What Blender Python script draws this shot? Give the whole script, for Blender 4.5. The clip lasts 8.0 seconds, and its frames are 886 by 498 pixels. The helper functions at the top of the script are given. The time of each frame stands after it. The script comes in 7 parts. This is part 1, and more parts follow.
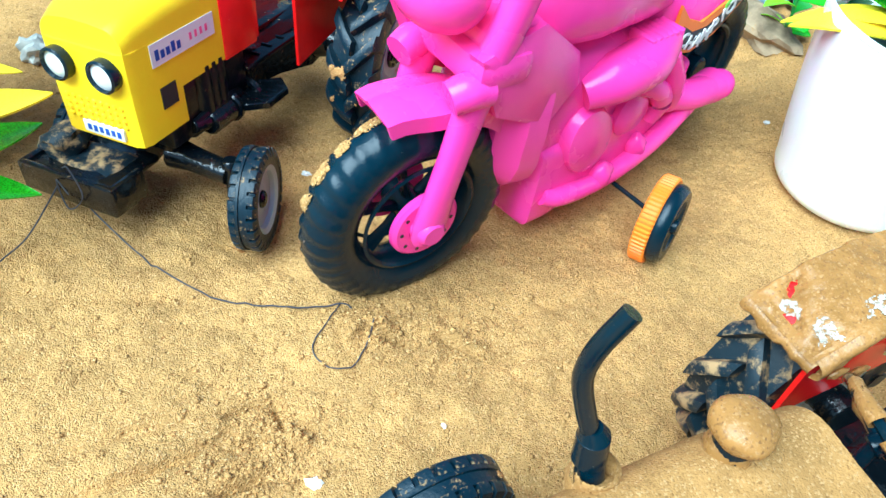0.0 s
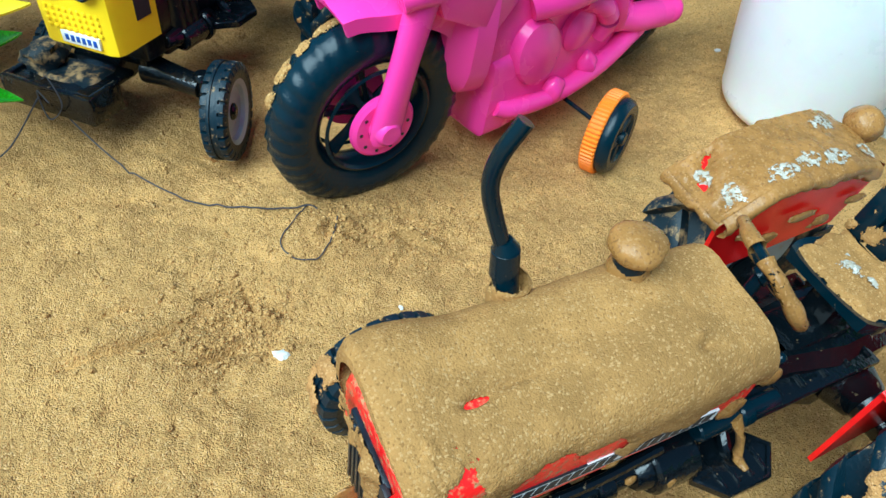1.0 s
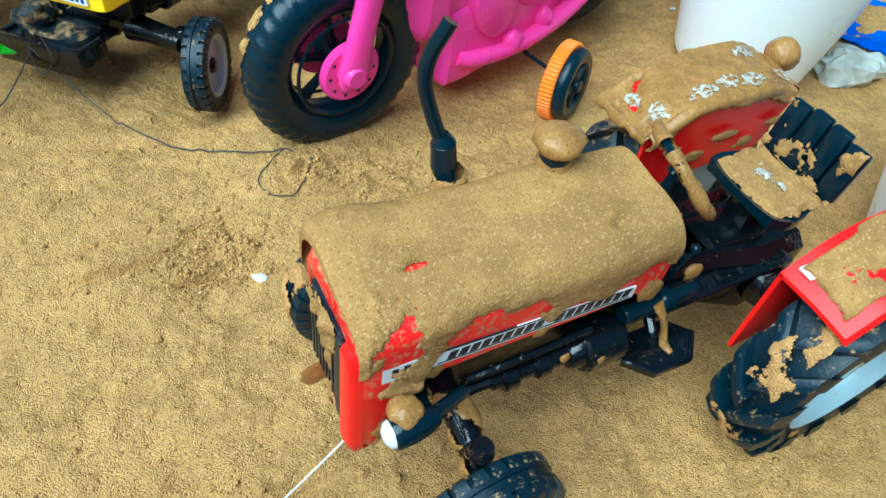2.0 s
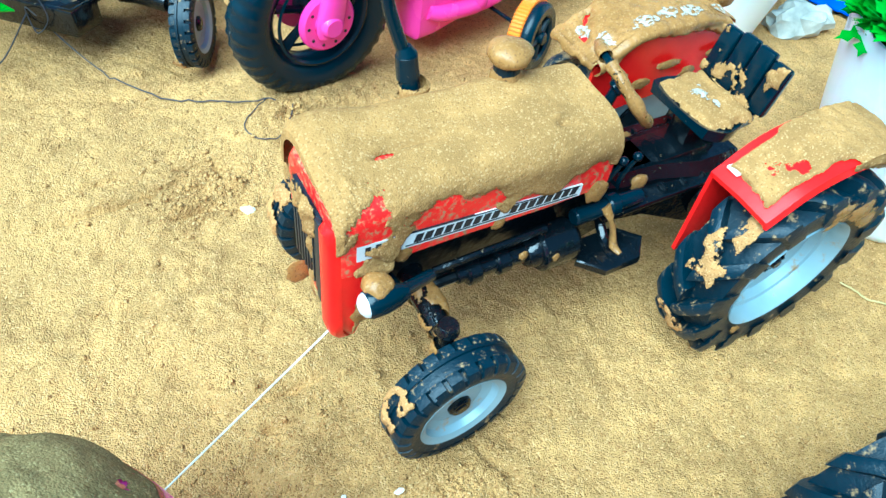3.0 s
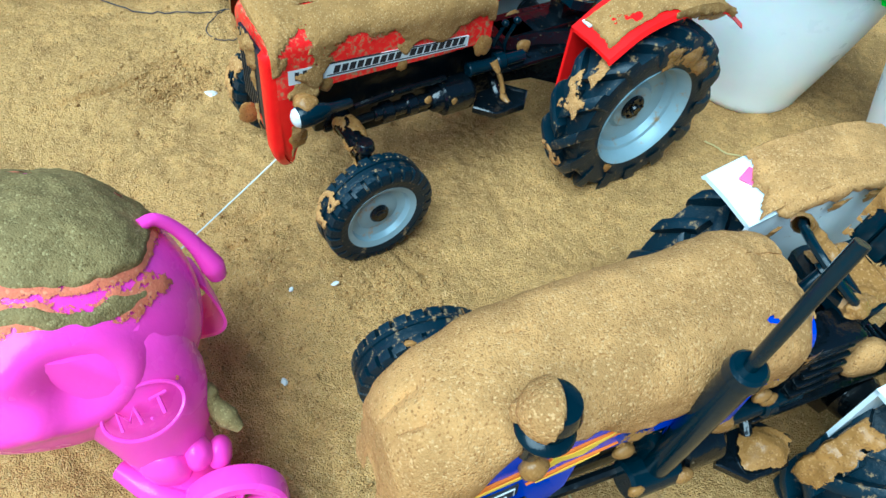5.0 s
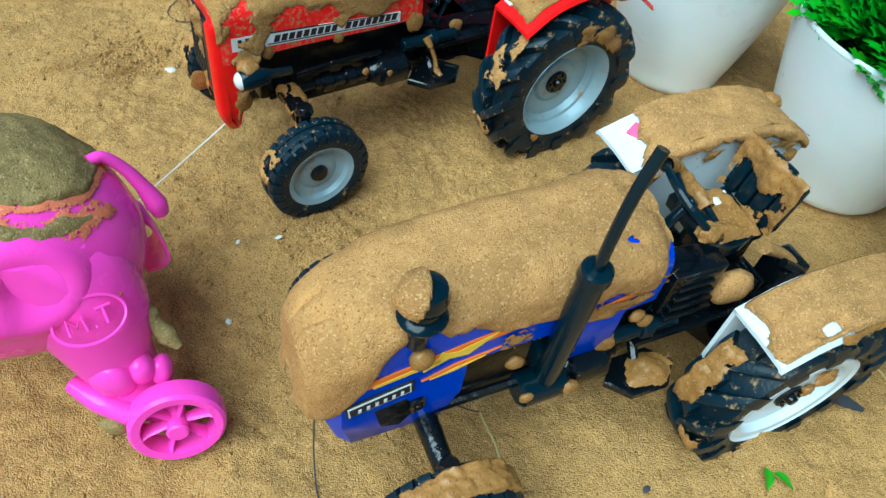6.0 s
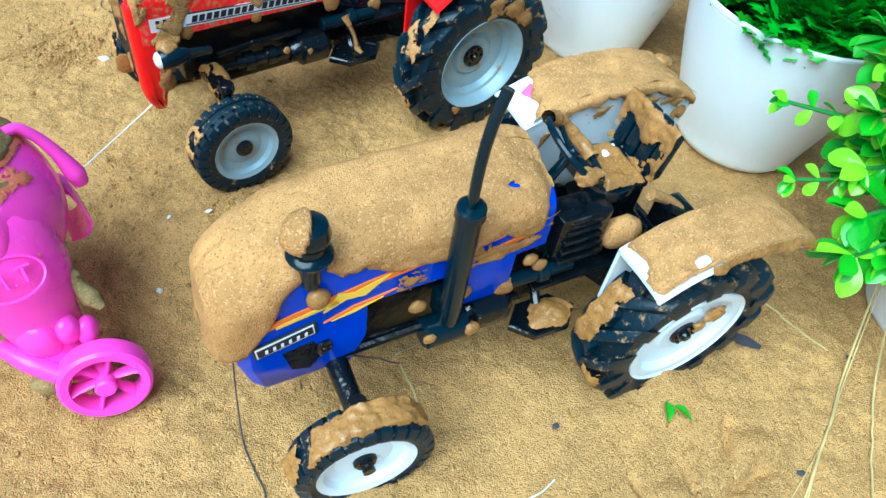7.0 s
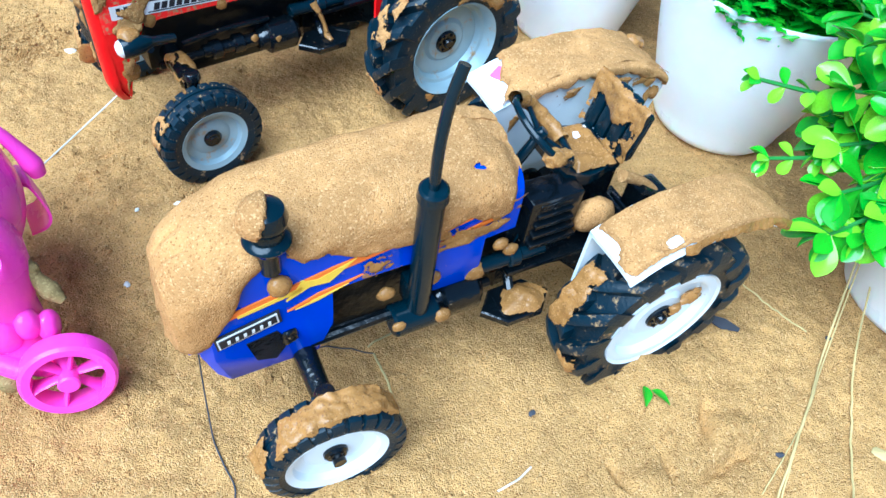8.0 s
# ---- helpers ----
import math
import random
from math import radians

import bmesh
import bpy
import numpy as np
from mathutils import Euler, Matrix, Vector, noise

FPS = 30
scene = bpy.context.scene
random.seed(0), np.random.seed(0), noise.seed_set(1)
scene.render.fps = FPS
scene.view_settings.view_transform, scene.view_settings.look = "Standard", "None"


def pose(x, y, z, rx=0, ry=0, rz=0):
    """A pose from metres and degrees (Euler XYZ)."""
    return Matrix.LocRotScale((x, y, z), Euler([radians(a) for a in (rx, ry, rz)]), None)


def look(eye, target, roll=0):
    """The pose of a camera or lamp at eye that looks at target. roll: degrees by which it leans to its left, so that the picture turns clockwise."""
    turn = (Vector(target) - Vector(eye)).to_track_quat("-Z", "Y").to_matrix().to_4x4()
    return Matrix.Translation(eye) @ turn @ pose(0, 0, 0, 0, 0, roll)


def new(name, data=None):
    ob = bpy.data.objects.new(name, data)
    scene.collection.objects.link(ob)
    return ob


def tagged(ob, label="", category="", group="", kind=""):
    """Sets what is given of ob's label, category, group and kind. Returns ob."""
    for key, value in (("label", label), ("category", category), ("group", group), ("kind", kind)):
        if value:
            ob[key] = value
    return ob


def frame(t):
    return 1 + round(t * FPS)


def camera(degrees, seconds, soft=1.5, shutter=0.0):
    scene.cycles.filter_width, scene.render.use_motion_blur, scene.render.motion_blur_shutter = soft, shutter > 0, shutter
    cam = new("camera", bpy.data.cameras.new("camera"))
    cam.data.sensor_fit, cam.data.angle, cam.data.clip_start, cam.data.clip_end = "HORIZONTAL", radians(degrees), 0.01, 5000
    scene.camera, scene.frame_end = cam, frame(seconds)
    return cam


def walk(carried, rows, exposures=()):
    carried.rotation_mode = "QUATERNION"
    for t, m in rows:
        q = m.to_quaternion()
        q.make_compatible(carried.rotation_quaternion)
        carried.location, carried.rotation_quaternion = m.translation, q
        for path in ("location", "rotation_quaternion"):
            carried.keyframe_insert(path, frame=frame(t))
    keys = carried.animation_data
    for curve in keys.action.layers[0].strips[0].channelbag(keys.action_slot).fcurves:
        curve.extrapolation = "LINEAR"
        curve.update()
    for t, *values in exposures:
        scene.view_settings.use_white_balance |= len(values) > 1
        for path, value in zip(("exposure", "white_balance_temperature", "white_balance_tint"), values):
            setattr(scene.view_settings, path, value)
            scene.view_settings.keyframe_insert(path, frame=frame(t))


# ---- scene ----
cam = camera(63.5, 8.0)
PATH = [
    (0, (-0.023, 0.016, 0.183), (-0.039, 1.385, -1.274), 9.3),
    (0.5, (-0.015, 0.001, 0.182), (-0.008, 1.336, -1.307), 9.9),
    (1, (-0.009, -0.012, 0.181), (0.017, 1.308, -1.321), 10.1),
    (1.5, (-0.004, -0.024, 0.182), (0.029, 1.289, -1.326), 9.7),
    (2.8, (0.011, -0.064, 0.186), (0.085, 1.236, -1.332), 9.4),
    (3, (0.011, -0.069, 0.185), (0.087, 1.231, -1.332), 9.1),
    (3.5, (0.018, -0.087, 0.187), (0.099, 1.203, -1.339), 8.8),
    (4, (0.025, -0.106, 0.187), (0.125, 1.171, -1.349), 8.9),
    (4.5, (0.032, -0.121, 0.191), (0.137, 1.147, -1.352), 8.9),
    (4.7, (0.032, -0.128, 0.193), (0.147, 1.141, -1.348), 8.9),
    (5.8, (0.046, -0.16, 0.202), (0.205, 1.125, -1.323), 9.9),
    (6, (0.051, -0.166, 0.204), (0.222, 1.122, -1.316), 10.4),
    (6.5, (0.067, -0.176, 0.21), (0.277, 1.112, -1.305), 10.2),
    (7, (0.071, -0.185, 0.209), (0.302, 1.098, -1.307), 10.0),
    (7.5, (0.076, -0.186, 0.207), (0.323, 1.086, -1.317), 10.3),
    (8, (0.078, -0.185, 0.205), (0.332, 1.087, -1.317), 9.7),
]
EXPOSURES = [(0, 1.01, 4760, -12), (0.5, 0.44, 4810, -14), (1, 0.41, 4860, -15), (1.5, 0.26, 4860, -16), (3, 1.12, 4280, -22), (3.5, 1.15, 4230, -22), (4, 1.12, 4230, -21), (4.5, 0.8, 4280, -19), (6, 0.14, 4910, -17), (6.5, 0.14, 4860, -17), (7, 0.62, 4660, -12), (7.5, 0.83, 4510, -3), (8, 0.85, 4510, -3)]
walk(cam, [(t, look(eye, target, roll)) for t, eye, target, roll in PATH], EXPOSURES)

# ---- sky and sun ----
world = bpy.data.worlds.new("sky")
world.use_nodes = True
scene.world = world
wn = world.node_tree.nodes
sky = wn.new("ShaderNodeTexSky")
sky.sky_type, sky.sun_disc = "NISHITA", False
sky.sun_elevation, sky.sun_rotation = radians(58), radians(-132)
sky.air_density, sky.dust_density, sky.ozone_density = 1.0, 2.5, 1.5
world.node_tree.links.new(sky.outputs[0], wn["Background"].inputs[0])
wn["Background"].inputs[1].default_value = 0.065
sun = new("sun", bpy.data.lights.new("sun", "SUN"))
sun.data.energy, sun.data.angle, sun.data.color = 4.4, radians(55), (1.0, 0.97, 0.93)
sun.matrix_world = look((-0.42, -0.46, 1.0), (0, 0, 0))


# ---- materials ----
def nodes_of(name):
    m = bpy.data.materials.new(name)
    m.use_nodes = True
    return m, m.node_tree.nodes, m.node_tree.links, m.node_tree.nodes["Principled BSDF"]


def noise_node(n, l, coord, scale, detail=3.0, rough=0.55):
    t = n.new("ShaderNodeTexNoise")
    t.inputs["Scale"].default_value, t.inputs["Detail"].default_value, t.inputs["Roughness"].default_value = scale, detail, rough
    l.new(coord, t.inputs["Vector"])
    return t.outputs["Fac"]


def ramp(n, l, fac, lo, hi):
    r = n.new("ShaderNodeMapRange")
    r.inputs["From Min"].default_value, r.inputs["From Max"].default_value = lo, hi
    l.new(fac, r.inputs["Value"])
    return r.outputs["Result"]


def mixed(n, l, fac, a, b):
    m = n.new("ShaderNodeMix")
    m.data_type = "RGBA"
    l.new(fac, m.inputs["Factor"])
    for sock, v in ((m.inputs["A"], a), (m.inputs["B"], b)):
        if isinstance(v, tuple):
            sock.default_value = (*v, 1.0)
        else:
            l.new(v, sock)
    return m.outputs["Result"]


def bumped(n, l, height, strength, distance, p):
    b = n.new("ShaderNodeBump")
    b.inputs["Strength"].default_value, b.inputs["Distance"].default_value = strength, distance
    l.new(height, b.inputs["Height"])
    l.new(b.outputs["Normal"], p.inputs["Normal"])


DUST = (0.42, 0.27, 0.12)


def paint(name, col, rough=0.35, metal=0.0, vary=0.12, dust=0.0, fine=900.0, coarse=45.0, bump=0.15, coat=0.0, sss=0.0, speck=160.0, spec=0.3):
    """Plastic, rubber or paint: two scales of tone, worn gloss, and sandy dust in patches."""
    m, n, l, p = nodes_of(name)
    co = n.new("ShaderNodeTexCoord").outputs["Object"]
    a, b = noise_node(n, l, co, fine), noise_node(n, l, co, coarse, 4.0)
    dark, light = tuple(c * (1 - vary) for c in col), tuple(min(1.0, c * (1 + vary)) for c in col)
    out = mixed(n, l, ramp(n, l, b, 0.35, 0.65), dark, light)
    if dust > 0:
        sp = noise_node(n, l, co, speck, 6.0, 0.7)
        mask = ramp(n, l, sp, 0.72 - 0.22 * dust, 0.80 - 0.16 * dust)
        out = mixed(n, l, mask, out, DUST)
        r = n.new("ShaderNodeMapRange")
        r.inputs["To Min"].default_value, r.inputs["To Max"].default_value = rough, 0.9
        l.new(mask, r.inputs["Value"])
        l.new(r.outputs["Result"], p.inputs["Roughness"])
    else:
        r = n.new("ShaderNodeMapRange")
        r.inputs["To Min"].default_value, r.inputs["To Max"].default_value = rough * 0.75, min(1.0, rough * 1.35)
        l.new(b, r.inputs["Value"])
        l.new(r.outputs["Result"], p.inputs["Roughness"])
    l.new(out, p.inputs["Base Color"])
    p.inputs["Metallic"].default_value = metal
    p.inputs["Specular IOR Level"].default_value = spec
    p.inputs["Coat Weight"].default_value = coat
    if sss > 0:
        p.inputs["Subsurface Weight"].default_value = sss
        p.inputs["Subsurface Radius"].default_value = (0.004, 0.002, 0.003)
        p.inputs["Subsurface Scale"].default_value = 1.0
    bumped(n, l, a, bump, 0.0004, p)
    return m


def grainy(name, base, pale, dark, rough=0.92, grain=1300.0, wet=0.0, relief=0.0007, spec=0.12, lumps=0.0):
    """Sand and mud: single grains, paler and darker specks, damp patches."""
    m, n, l, p = nodes_of(name)
    co = n.new("ShaderNodeTexCoord").outputs["Object"]
    vor = n.new("ShaderNodeTexVoronoi")
    vor.inputs["Scale"].default_value = grain
    l.new(co, vor.inputs["Vector"])
    tone = n.new("ShaderNodeSeparateColor")
    l.new(vor.outputs["Color"], tone.inputs["Color"])
    g = noise_node(n, l, co, grain * 0.9, 2.0, 0.6)
    g2 = noise_node(n, l, co, grain * 0.5, 3.0, 0.6)
    big = noise_node(n, l, co, 22.0, 5.0, 0.6)
    mid = noise_node(n, l, co, 110.0, 4.0, 0.6)
    damp = tuple(c * 0.72 for c in base)
    c = mixed(n, l, ramp(n, l, big, 0.38, 0.62), damp, base)
    c = mixed(n, l, ramp(n, l, mid, 0.45, 0.75), c, tuple(min(1, v * 1.18) for v in base))
    c = mixed(n, l, ramp(n, l, tone.outputs["Red"], 0.80, 0.98), c, pale)
    c = mixed(n, l, ramp(n, l, tone.outputs["Green"], 0.14, 0.02), c, dark)
    # dark flecks put some of the shadow between grains into the colour
    c = mixed(n, l, ramp(n, l, g2, 0.36, 0.25), c, dark)
    l.new(c, p.inputs["Base Color"])
    r = n.new("ShaderNodeMapRange")
    r.inputs["To Min"].default_value, r.inputs["To Max"].default_value = rough - wet, rough
    l.new(ramp(n, l, mid, 0.35, 0.6), r.inputs["Value"])
    l.new(r.outputs["Result"], p.inputs["Roughness"])
    p.inputs["Specular IOR Level"].default_value = spec
    add = n.new("ShaderNodeMath")
    add.operation = "ADD"
    soft = n.new("ShaderNodeMath")
    soft.operation = "MULTIPLY"
    soft.inputs[1].default_value = -0.7
    l.new(vor.outputs["Distance"], soft.inputs[0])
    l.new(soft.outputs[0], add.inputs[0])
    l.new(g, add.inputs[1])
    height = add.outputs[0]
    if lumps > 0:
        crumb = n.new("ShaderNodeMath")
        crumb.operation = "MULTIPLY_ADD"
        crumb.inputs[1].default_value = lumps
        l.new(noise_node(n, l, co, 330.0, 5.0, 0.7), crumb.inputs[0])
        l.new(height, crumb.inputs[2])
        height = crumb.outputs[0]
    bumped(n, l, height, 1.0, relief, p)
    # where a coat thins out it breaks up into single grains
    bare = n.new("ShaderNodeAttribute")
    bare.attribute_name = "bare"
    edge = n.new("ShaderNodeMath")
    edge.operation = "SUBTRACT"
    l.new(bare.outputs["Fac"], edge.inputs[0])
    l.new(ramp(n, l, noise_node(n, l, co, 700.0, 4.0, 0.65), 0.22, 0.72), edge.inputs[1])
    clear, mix = n.new("ShaderNodeBsdfTransparent"), n.new("ShaderNodeMixShader")
    l.new(ramp(n, l, edge.outputs[0], -0.04, 0.06), mix.inputs["Fac"])
    l.new(p.outputs["BSDF"], mix.inputs[1])
    l.new(clear.outputs["BSDF"], mix.inputs[2])
    l.new(mix.outputs["Shader"], n["Material Output"].inputs["Surface"])
    return m


SAND = grainy("sand", (0.70, 0.402, 0.134), (0.80, 0.50, 0.21), (0.38, 0.180, 0.052), grain=2200.0, relief=0.0010, lumps=2.3)
CLOD = grainy("sand_clod", (0.59, 0.335, 0.112), (0.73, 0.49, 0.21), (0.33, 0.16, 0.05), grain=1700.0, relief=0.0009)
MUD = grainy("sandy_mud", (0.51, 0.272, 0.093), (0.62, 0.37, 0.155), (0.32, 0.155, 0.05), rough=0.88, grain=2500.0, wet=0.08, relief=0.00030, lumps=1.0, spec=0.06)
MUD_DAMP = grainy("damp_mud", (0.41, 0.222, 0.070), (0.50, 0.30, 0.12), (0.27, 0.140, 0.044), rough=0.85, grain=2600.0, wet=0.15, relief=0.00018, spec=0.07, lumps=1.6)
MUD_WET = grainy("wet_mud", (0.36, 0.178, 0.046), (0.41, 0.225, 0.080), (0.22, 0.105, 0.032), rough=0.36, grain=2400.0, wet=0.2, relief=0.00006, spec=0.3, lumps=1.5)
MUD_GREY = grainy("grey_mud", (0.29, 0.205, 0.078), (0.40, 0.30, 0.125), (0.18, 0.120, 0.042), rough=0.75, grain=2400.0, wet=0.2, relief=0.00014, lumps=1.3)
MUD_FILM = grainy("thin_mud_film", (0.80, 0.22, 0.115), (0.78, 0.30, 0.16), (0.66, 0.17, 0.10), rough=0.6, grain=1800.0, relief=0.00008)
RED = paint("red_plastic", (0.86, 0.004, 0.006), 0.24, dust=0.10)
RED_DUSTY = paint("dusty_red_plastic", (0.86, 0.010, 0.012), 0.3, dust=1.0, speck=560.0)
YELLOW = paint("yellow_plastic", (1.0, 0.68, 0.0), 0.28, vary=0.04)
BLUE = paint("blue_plastic", (0.001, 0.05, 0.60), 0.24, dust=0.22, speck=260.0)
WHITE = paint("white_plastic", (0.76, 0.82, 0.86), 0.3, vary=0.05, dust=0.2)
POT_WHITE = paint("pot_white_plastic", (0.92, 0.96, 0.97), 0.28, vary=0.02, coat=0.1, sss=0.35)
PINK = paint("pink_plastic", (1.0, 0.050, 0.40), 0.25, vary=0.03, coat=0.1, sss=0.15)
PINK_DEEP = paint("magenta_pink_plastic", (1.0, 0.065, 0.56), 0.25, vary=0.03, coat=0.1, sss=0.15)
ORANGE = paint("orange_plastic", (0.95, 0.24, 0.012), 0.35, vary=0.06, sss=0.1)
BLACK = paint("black_plastic", (0.003, 0.005, 0.007), 0.16, dust=0.32, bump=0.9, fine=300, speck=430.0, spec=0.5)
BLACK_DULL = paint("dull_black_casting", (0.003, 0.005, 0.007), 0.28, dust=0.32, bump=1.0, fine=300, speck=430.0, spec=0.35)
BLACK_CLEAN = paint("black_gloss", (0.003, 0.013, 0.021), 0.16, dust=0.12, speck=330.0)
RUBBER = paint("tyre_rubber", (0.004, 0.016, 0.027), 0.38, dust=0.62, bump=0.4, speck=330.0)
RUBBER_NEW = paint("soft_tyre_plastic", (0.003, 0.016, 0.027), 0.26, dust=0.06, bump=0.3)
RUBBER_MUD = paint("muddy_tyre_rubber", (0.008, 0.018, 0.026), 0.5, dust=1.0, bump=0.3, speck=190.0)
SILVER = paint("silver_paint", (0.34, 0.44, 0.49), 0.35, metal=0.1, dust=0.72, speck=120.0)
CHROME = paint("chrome_foil", (0.86, 0.88, 0.90), 0.22, metal=0.25, vary=0.1, fine=400)
GRILLE = paint("dark_grille", (0.010, 0.018, 0.028), 0.3, dust=0.2)
DEC_WHITE = paint("white_sticker", (0.80, 0.80, 0.78), 0.4, vary=0.05, dust=0.15)
DEC_BLACK = paint("black_print", (0.02, 0.02, 0.025), 0.4)
DEC_BLUE = paint("blue_print", (0.02, 0.07, 0.35), 0.4)
DEC_PINK = paint("pink_print", (0.85, 0.12, 0.3), 0.4)
DEC_ORANGE = paint("orange_print", (0.85, 0.20, 0.02), 0.4, dust=0.15)
DEC_YELLOW = paint("yellow_print", (0.90, 0.62, 0.05), 0.4)
DEC_GREEN = paint("green_print", (0.25, 0.6, 0.05), 0.4)
LEAF = paint("leaf_green", (0.085, 0.38, 0.006), 0.22, vary=0.4, coarse=60.0, coat=0.25, bump=0.05)
LEAF_LIGHT = paint("leaf_light_green", (0.27, 0.62, 0.008), 0.22, vary=0.3, coarse=60.0, coat=0.25, bump=0.05)
LEAF_FERN = paint("fern_green", (0.06, 0.30, 0.008), 0.35, vary=0.4, coarse=90.0, sss=0.1)
LEAF_DARK = paint("leaf_dark_green", (0.025, 0.16, 0.03), 0.4, vary=0.35, coarse=60.0)
LEAF_YELLOW = paint("leaf_yellow", (0.90, 0.72, 0.02), 0.3, vary=0.12, coarse=80.0)
STEM = paint("stem_green", (0.05, 0.20, 0.03), 0.5)
# pale colour that stands in for sky glare on wet mud
PALE_GLINT = grainy("pale_painted_glint", (0.52, 0.46, 0.37), (0.64, 0.60, 0.52), (0.40, 0.30, 0.18), rough=0.55, grain=1900.0, relief=0.00008)
STRAW = paint("straw", (0.55, 0.42, 0.17), 0.6, vary=0.25)
THREAD_DARK = paint("dark_thread", (0.05, 0.05, 0.06), 0.7)
THREAD_WHITE = paint("white_thread", (0.72, 0.70, 0.64), 0.7)
CHIP = paint("white_chip", (0.75, 0.72, 0.66), 0.6, vary=0.2, dust=0.2)
STONE = paint("pale_stone", (0.52, 0.52, 0.46), 0.85, vary=0.3, dust=0.35, bump=0.7, coarse=90.0)
ROCK = paint("brown_rock", (0.30, 0.22, 0.13), 0.9, vary=0.4, dust=0.5, bump=0.8, coarse=90.0)
SHEET = paint("blue_plastic_sheet", (0.015, 0.09, 0.55), 0.3, vary=0.25, coarse=70.0)
LITTER = paint("grey_litter", (0.16, 0.21, 0.24), 0.4, vary=0.6, coarse=120.0, dust=0.35)

# ---- mesh helpers: all lengths below are in millimetres ----
MM = 0.001
TAU = 2 * math.pi


def thing(name, m, label, category, group="", kind=""):
    ob = new(name)
    ob.empty_display_size = 0.01
    ob.matrix_world = m
    return tagged(ob, label, category, group, kind)


def mesh_of(name, bm, mat, sharp=38.0, scale=MM):
    me = bpy.data.meshes.new(name)
    bmesh.ops.recalc_face_normals(bm, faces=bm.faces)
    for v in bm.verts:
        v.co *= scale
    bm.to_mesh(me)
    bm.free()
    me.shade_smooth()
    me.set_sharp_from_angle(angle=radians(sharp))
    me.materials.append(mat)
    return me


def part(name, bm, mat, parent, label="", sharp=38.0):
    ob = new(name, mesh_of(name, bm, mat, sharp))
    ob.parent = parent
    if label:
        ob["label"] = label
    if "mud" in name or name.startswith("sand_c"):
        ob["kind"] = "stuff"
    return ob


def alone(name, bm, mat, m, label, category, group="", kind="", sharp=38.0):
    ob = new(name, mesh_of(name, bm, mat, sharp))
    ob.matrix_world = m
    return tagged(ob, label, category, group, kind)


def V(*a):
    return Vector(a)


def box(bm, x0, x1, y0, y1, z0, z1, bevel=0.6, m=None):
    r = bmesh.ops.create_cube(bm, size=1.0)
    vs = r["verts"]
    for v in vs:
        v.co = V(x0 + (v.co.x + 0.5) * (x1 - x0), y0 + (v.co.y + 0.5) * (y1 - y0), z0 + (v.co.z + 0.5) * (z1 - z0))
    if m:
        bmesh.ops.transform(bm, matrix=m, verts=vs)
    if bevel > 0:
        es = list({e for v in vs for e in v.link_edges})
        bmesh.ops.bevel(bm, geom=es, offset=bevel, segments=2, affect="EDGES", profile=0.5)


def loft(bm, loops, closed=True, caps=True):
    """Skins point loops of equal length one after another."""
    rows = [[bm.verts.new(p) for p in lp] for lp in loops]
    n = len(rows[0])
    for a, b in zip(rows, rows[1:]):
        for i in range(n if closed else n - 1):
            j = (i + 1) % n
            bm.faces.new((a[i], a[j], b[j], b[i]))
    if caps and closed:
        bm.faces.new(rows[0][::-1])
        bm.faces.new(rows[-1])
    return rows


def ring(c, ax, r, n, ry=None, up=None):
    ax = Vector(ax).normalized()
    u = ax.cross(up or (V(0, 0, 1) if abs(ax.z) < 0.9 else V(1, 0, 0))).normalized()
    w = u.cross(ax)
    return [Vector(c) + u * r * math.cos(TAU * i / n) + w * (ry or r) * math.sin(TAU * i / n) for i in range(n)]


def cyl(bm, p0, p1, r0, r1=None, n=20, bevel=0.0):
    p0, p1 = Vector(p0), Vector(p1)
    r1 = r0 if r1 is None else r1
    ax = (p1 - p0).normalized()
    loops = []
    if bevel:
        loops.append(ring(p0, ax, max(r0 - bevel, 0.05), n))
        loops.append(ring(p0 + ax * bevel, ax, r0, n))
        loops.append(ring(p1 - ax * bevel, ax, r1, n))
        loops.append(ring(p1, ax, max(r1 - bevel, 0.05), n))
    else:
        loops = [ring(p0, ax, r0, n), ring(p1, ax, r1, n)]
    loft(bm, loops)


def smooth_path(pts, per=5):
    """A rounded line through the points."""
    pts = [Vector(p) for p in pts]
    out = []
    for i in range(len(pts) - 1):
        a, b = pts[i], pts[i + 1]
        p, q = pts[i - 1] if i else a * 2 - b, pts[i + 2] if i + 2 < len(pts) else b * 2 - a
        for k in range(per):
            t = k / per
            out.append(0.5 * (2 * a + (b - p) * t + (2 * p - 5 * a + 4 * b - q) * t * t + (3 * a - p - 3 * b + q) * t ** 3))
    return out + [pts[-1]]


def tube(bm, pts, r, n=8, per=5, flat=1.0):
    line = smooth_path(pts, per) if per > 1 else [Vector(p) for p in pts]
    rr = r if isinstance(r, (list, tuple)) else [r, r]
    loops = []
    for i, p in enumerate(line):
        d = line[min(i + 1, len(line) - 1)] - line[max(i - 1, 0)]
        f = i / (len(line) - 1) * (len(rr) - 1)
        k = min(int(f), len(rr) - 2)
        rad = rr[k] + (rr[k + 1] - rr[k]) * (f - k)
        loops.append(ring(p, d, rad, n, rad * flat))
    loft(bm, loops)


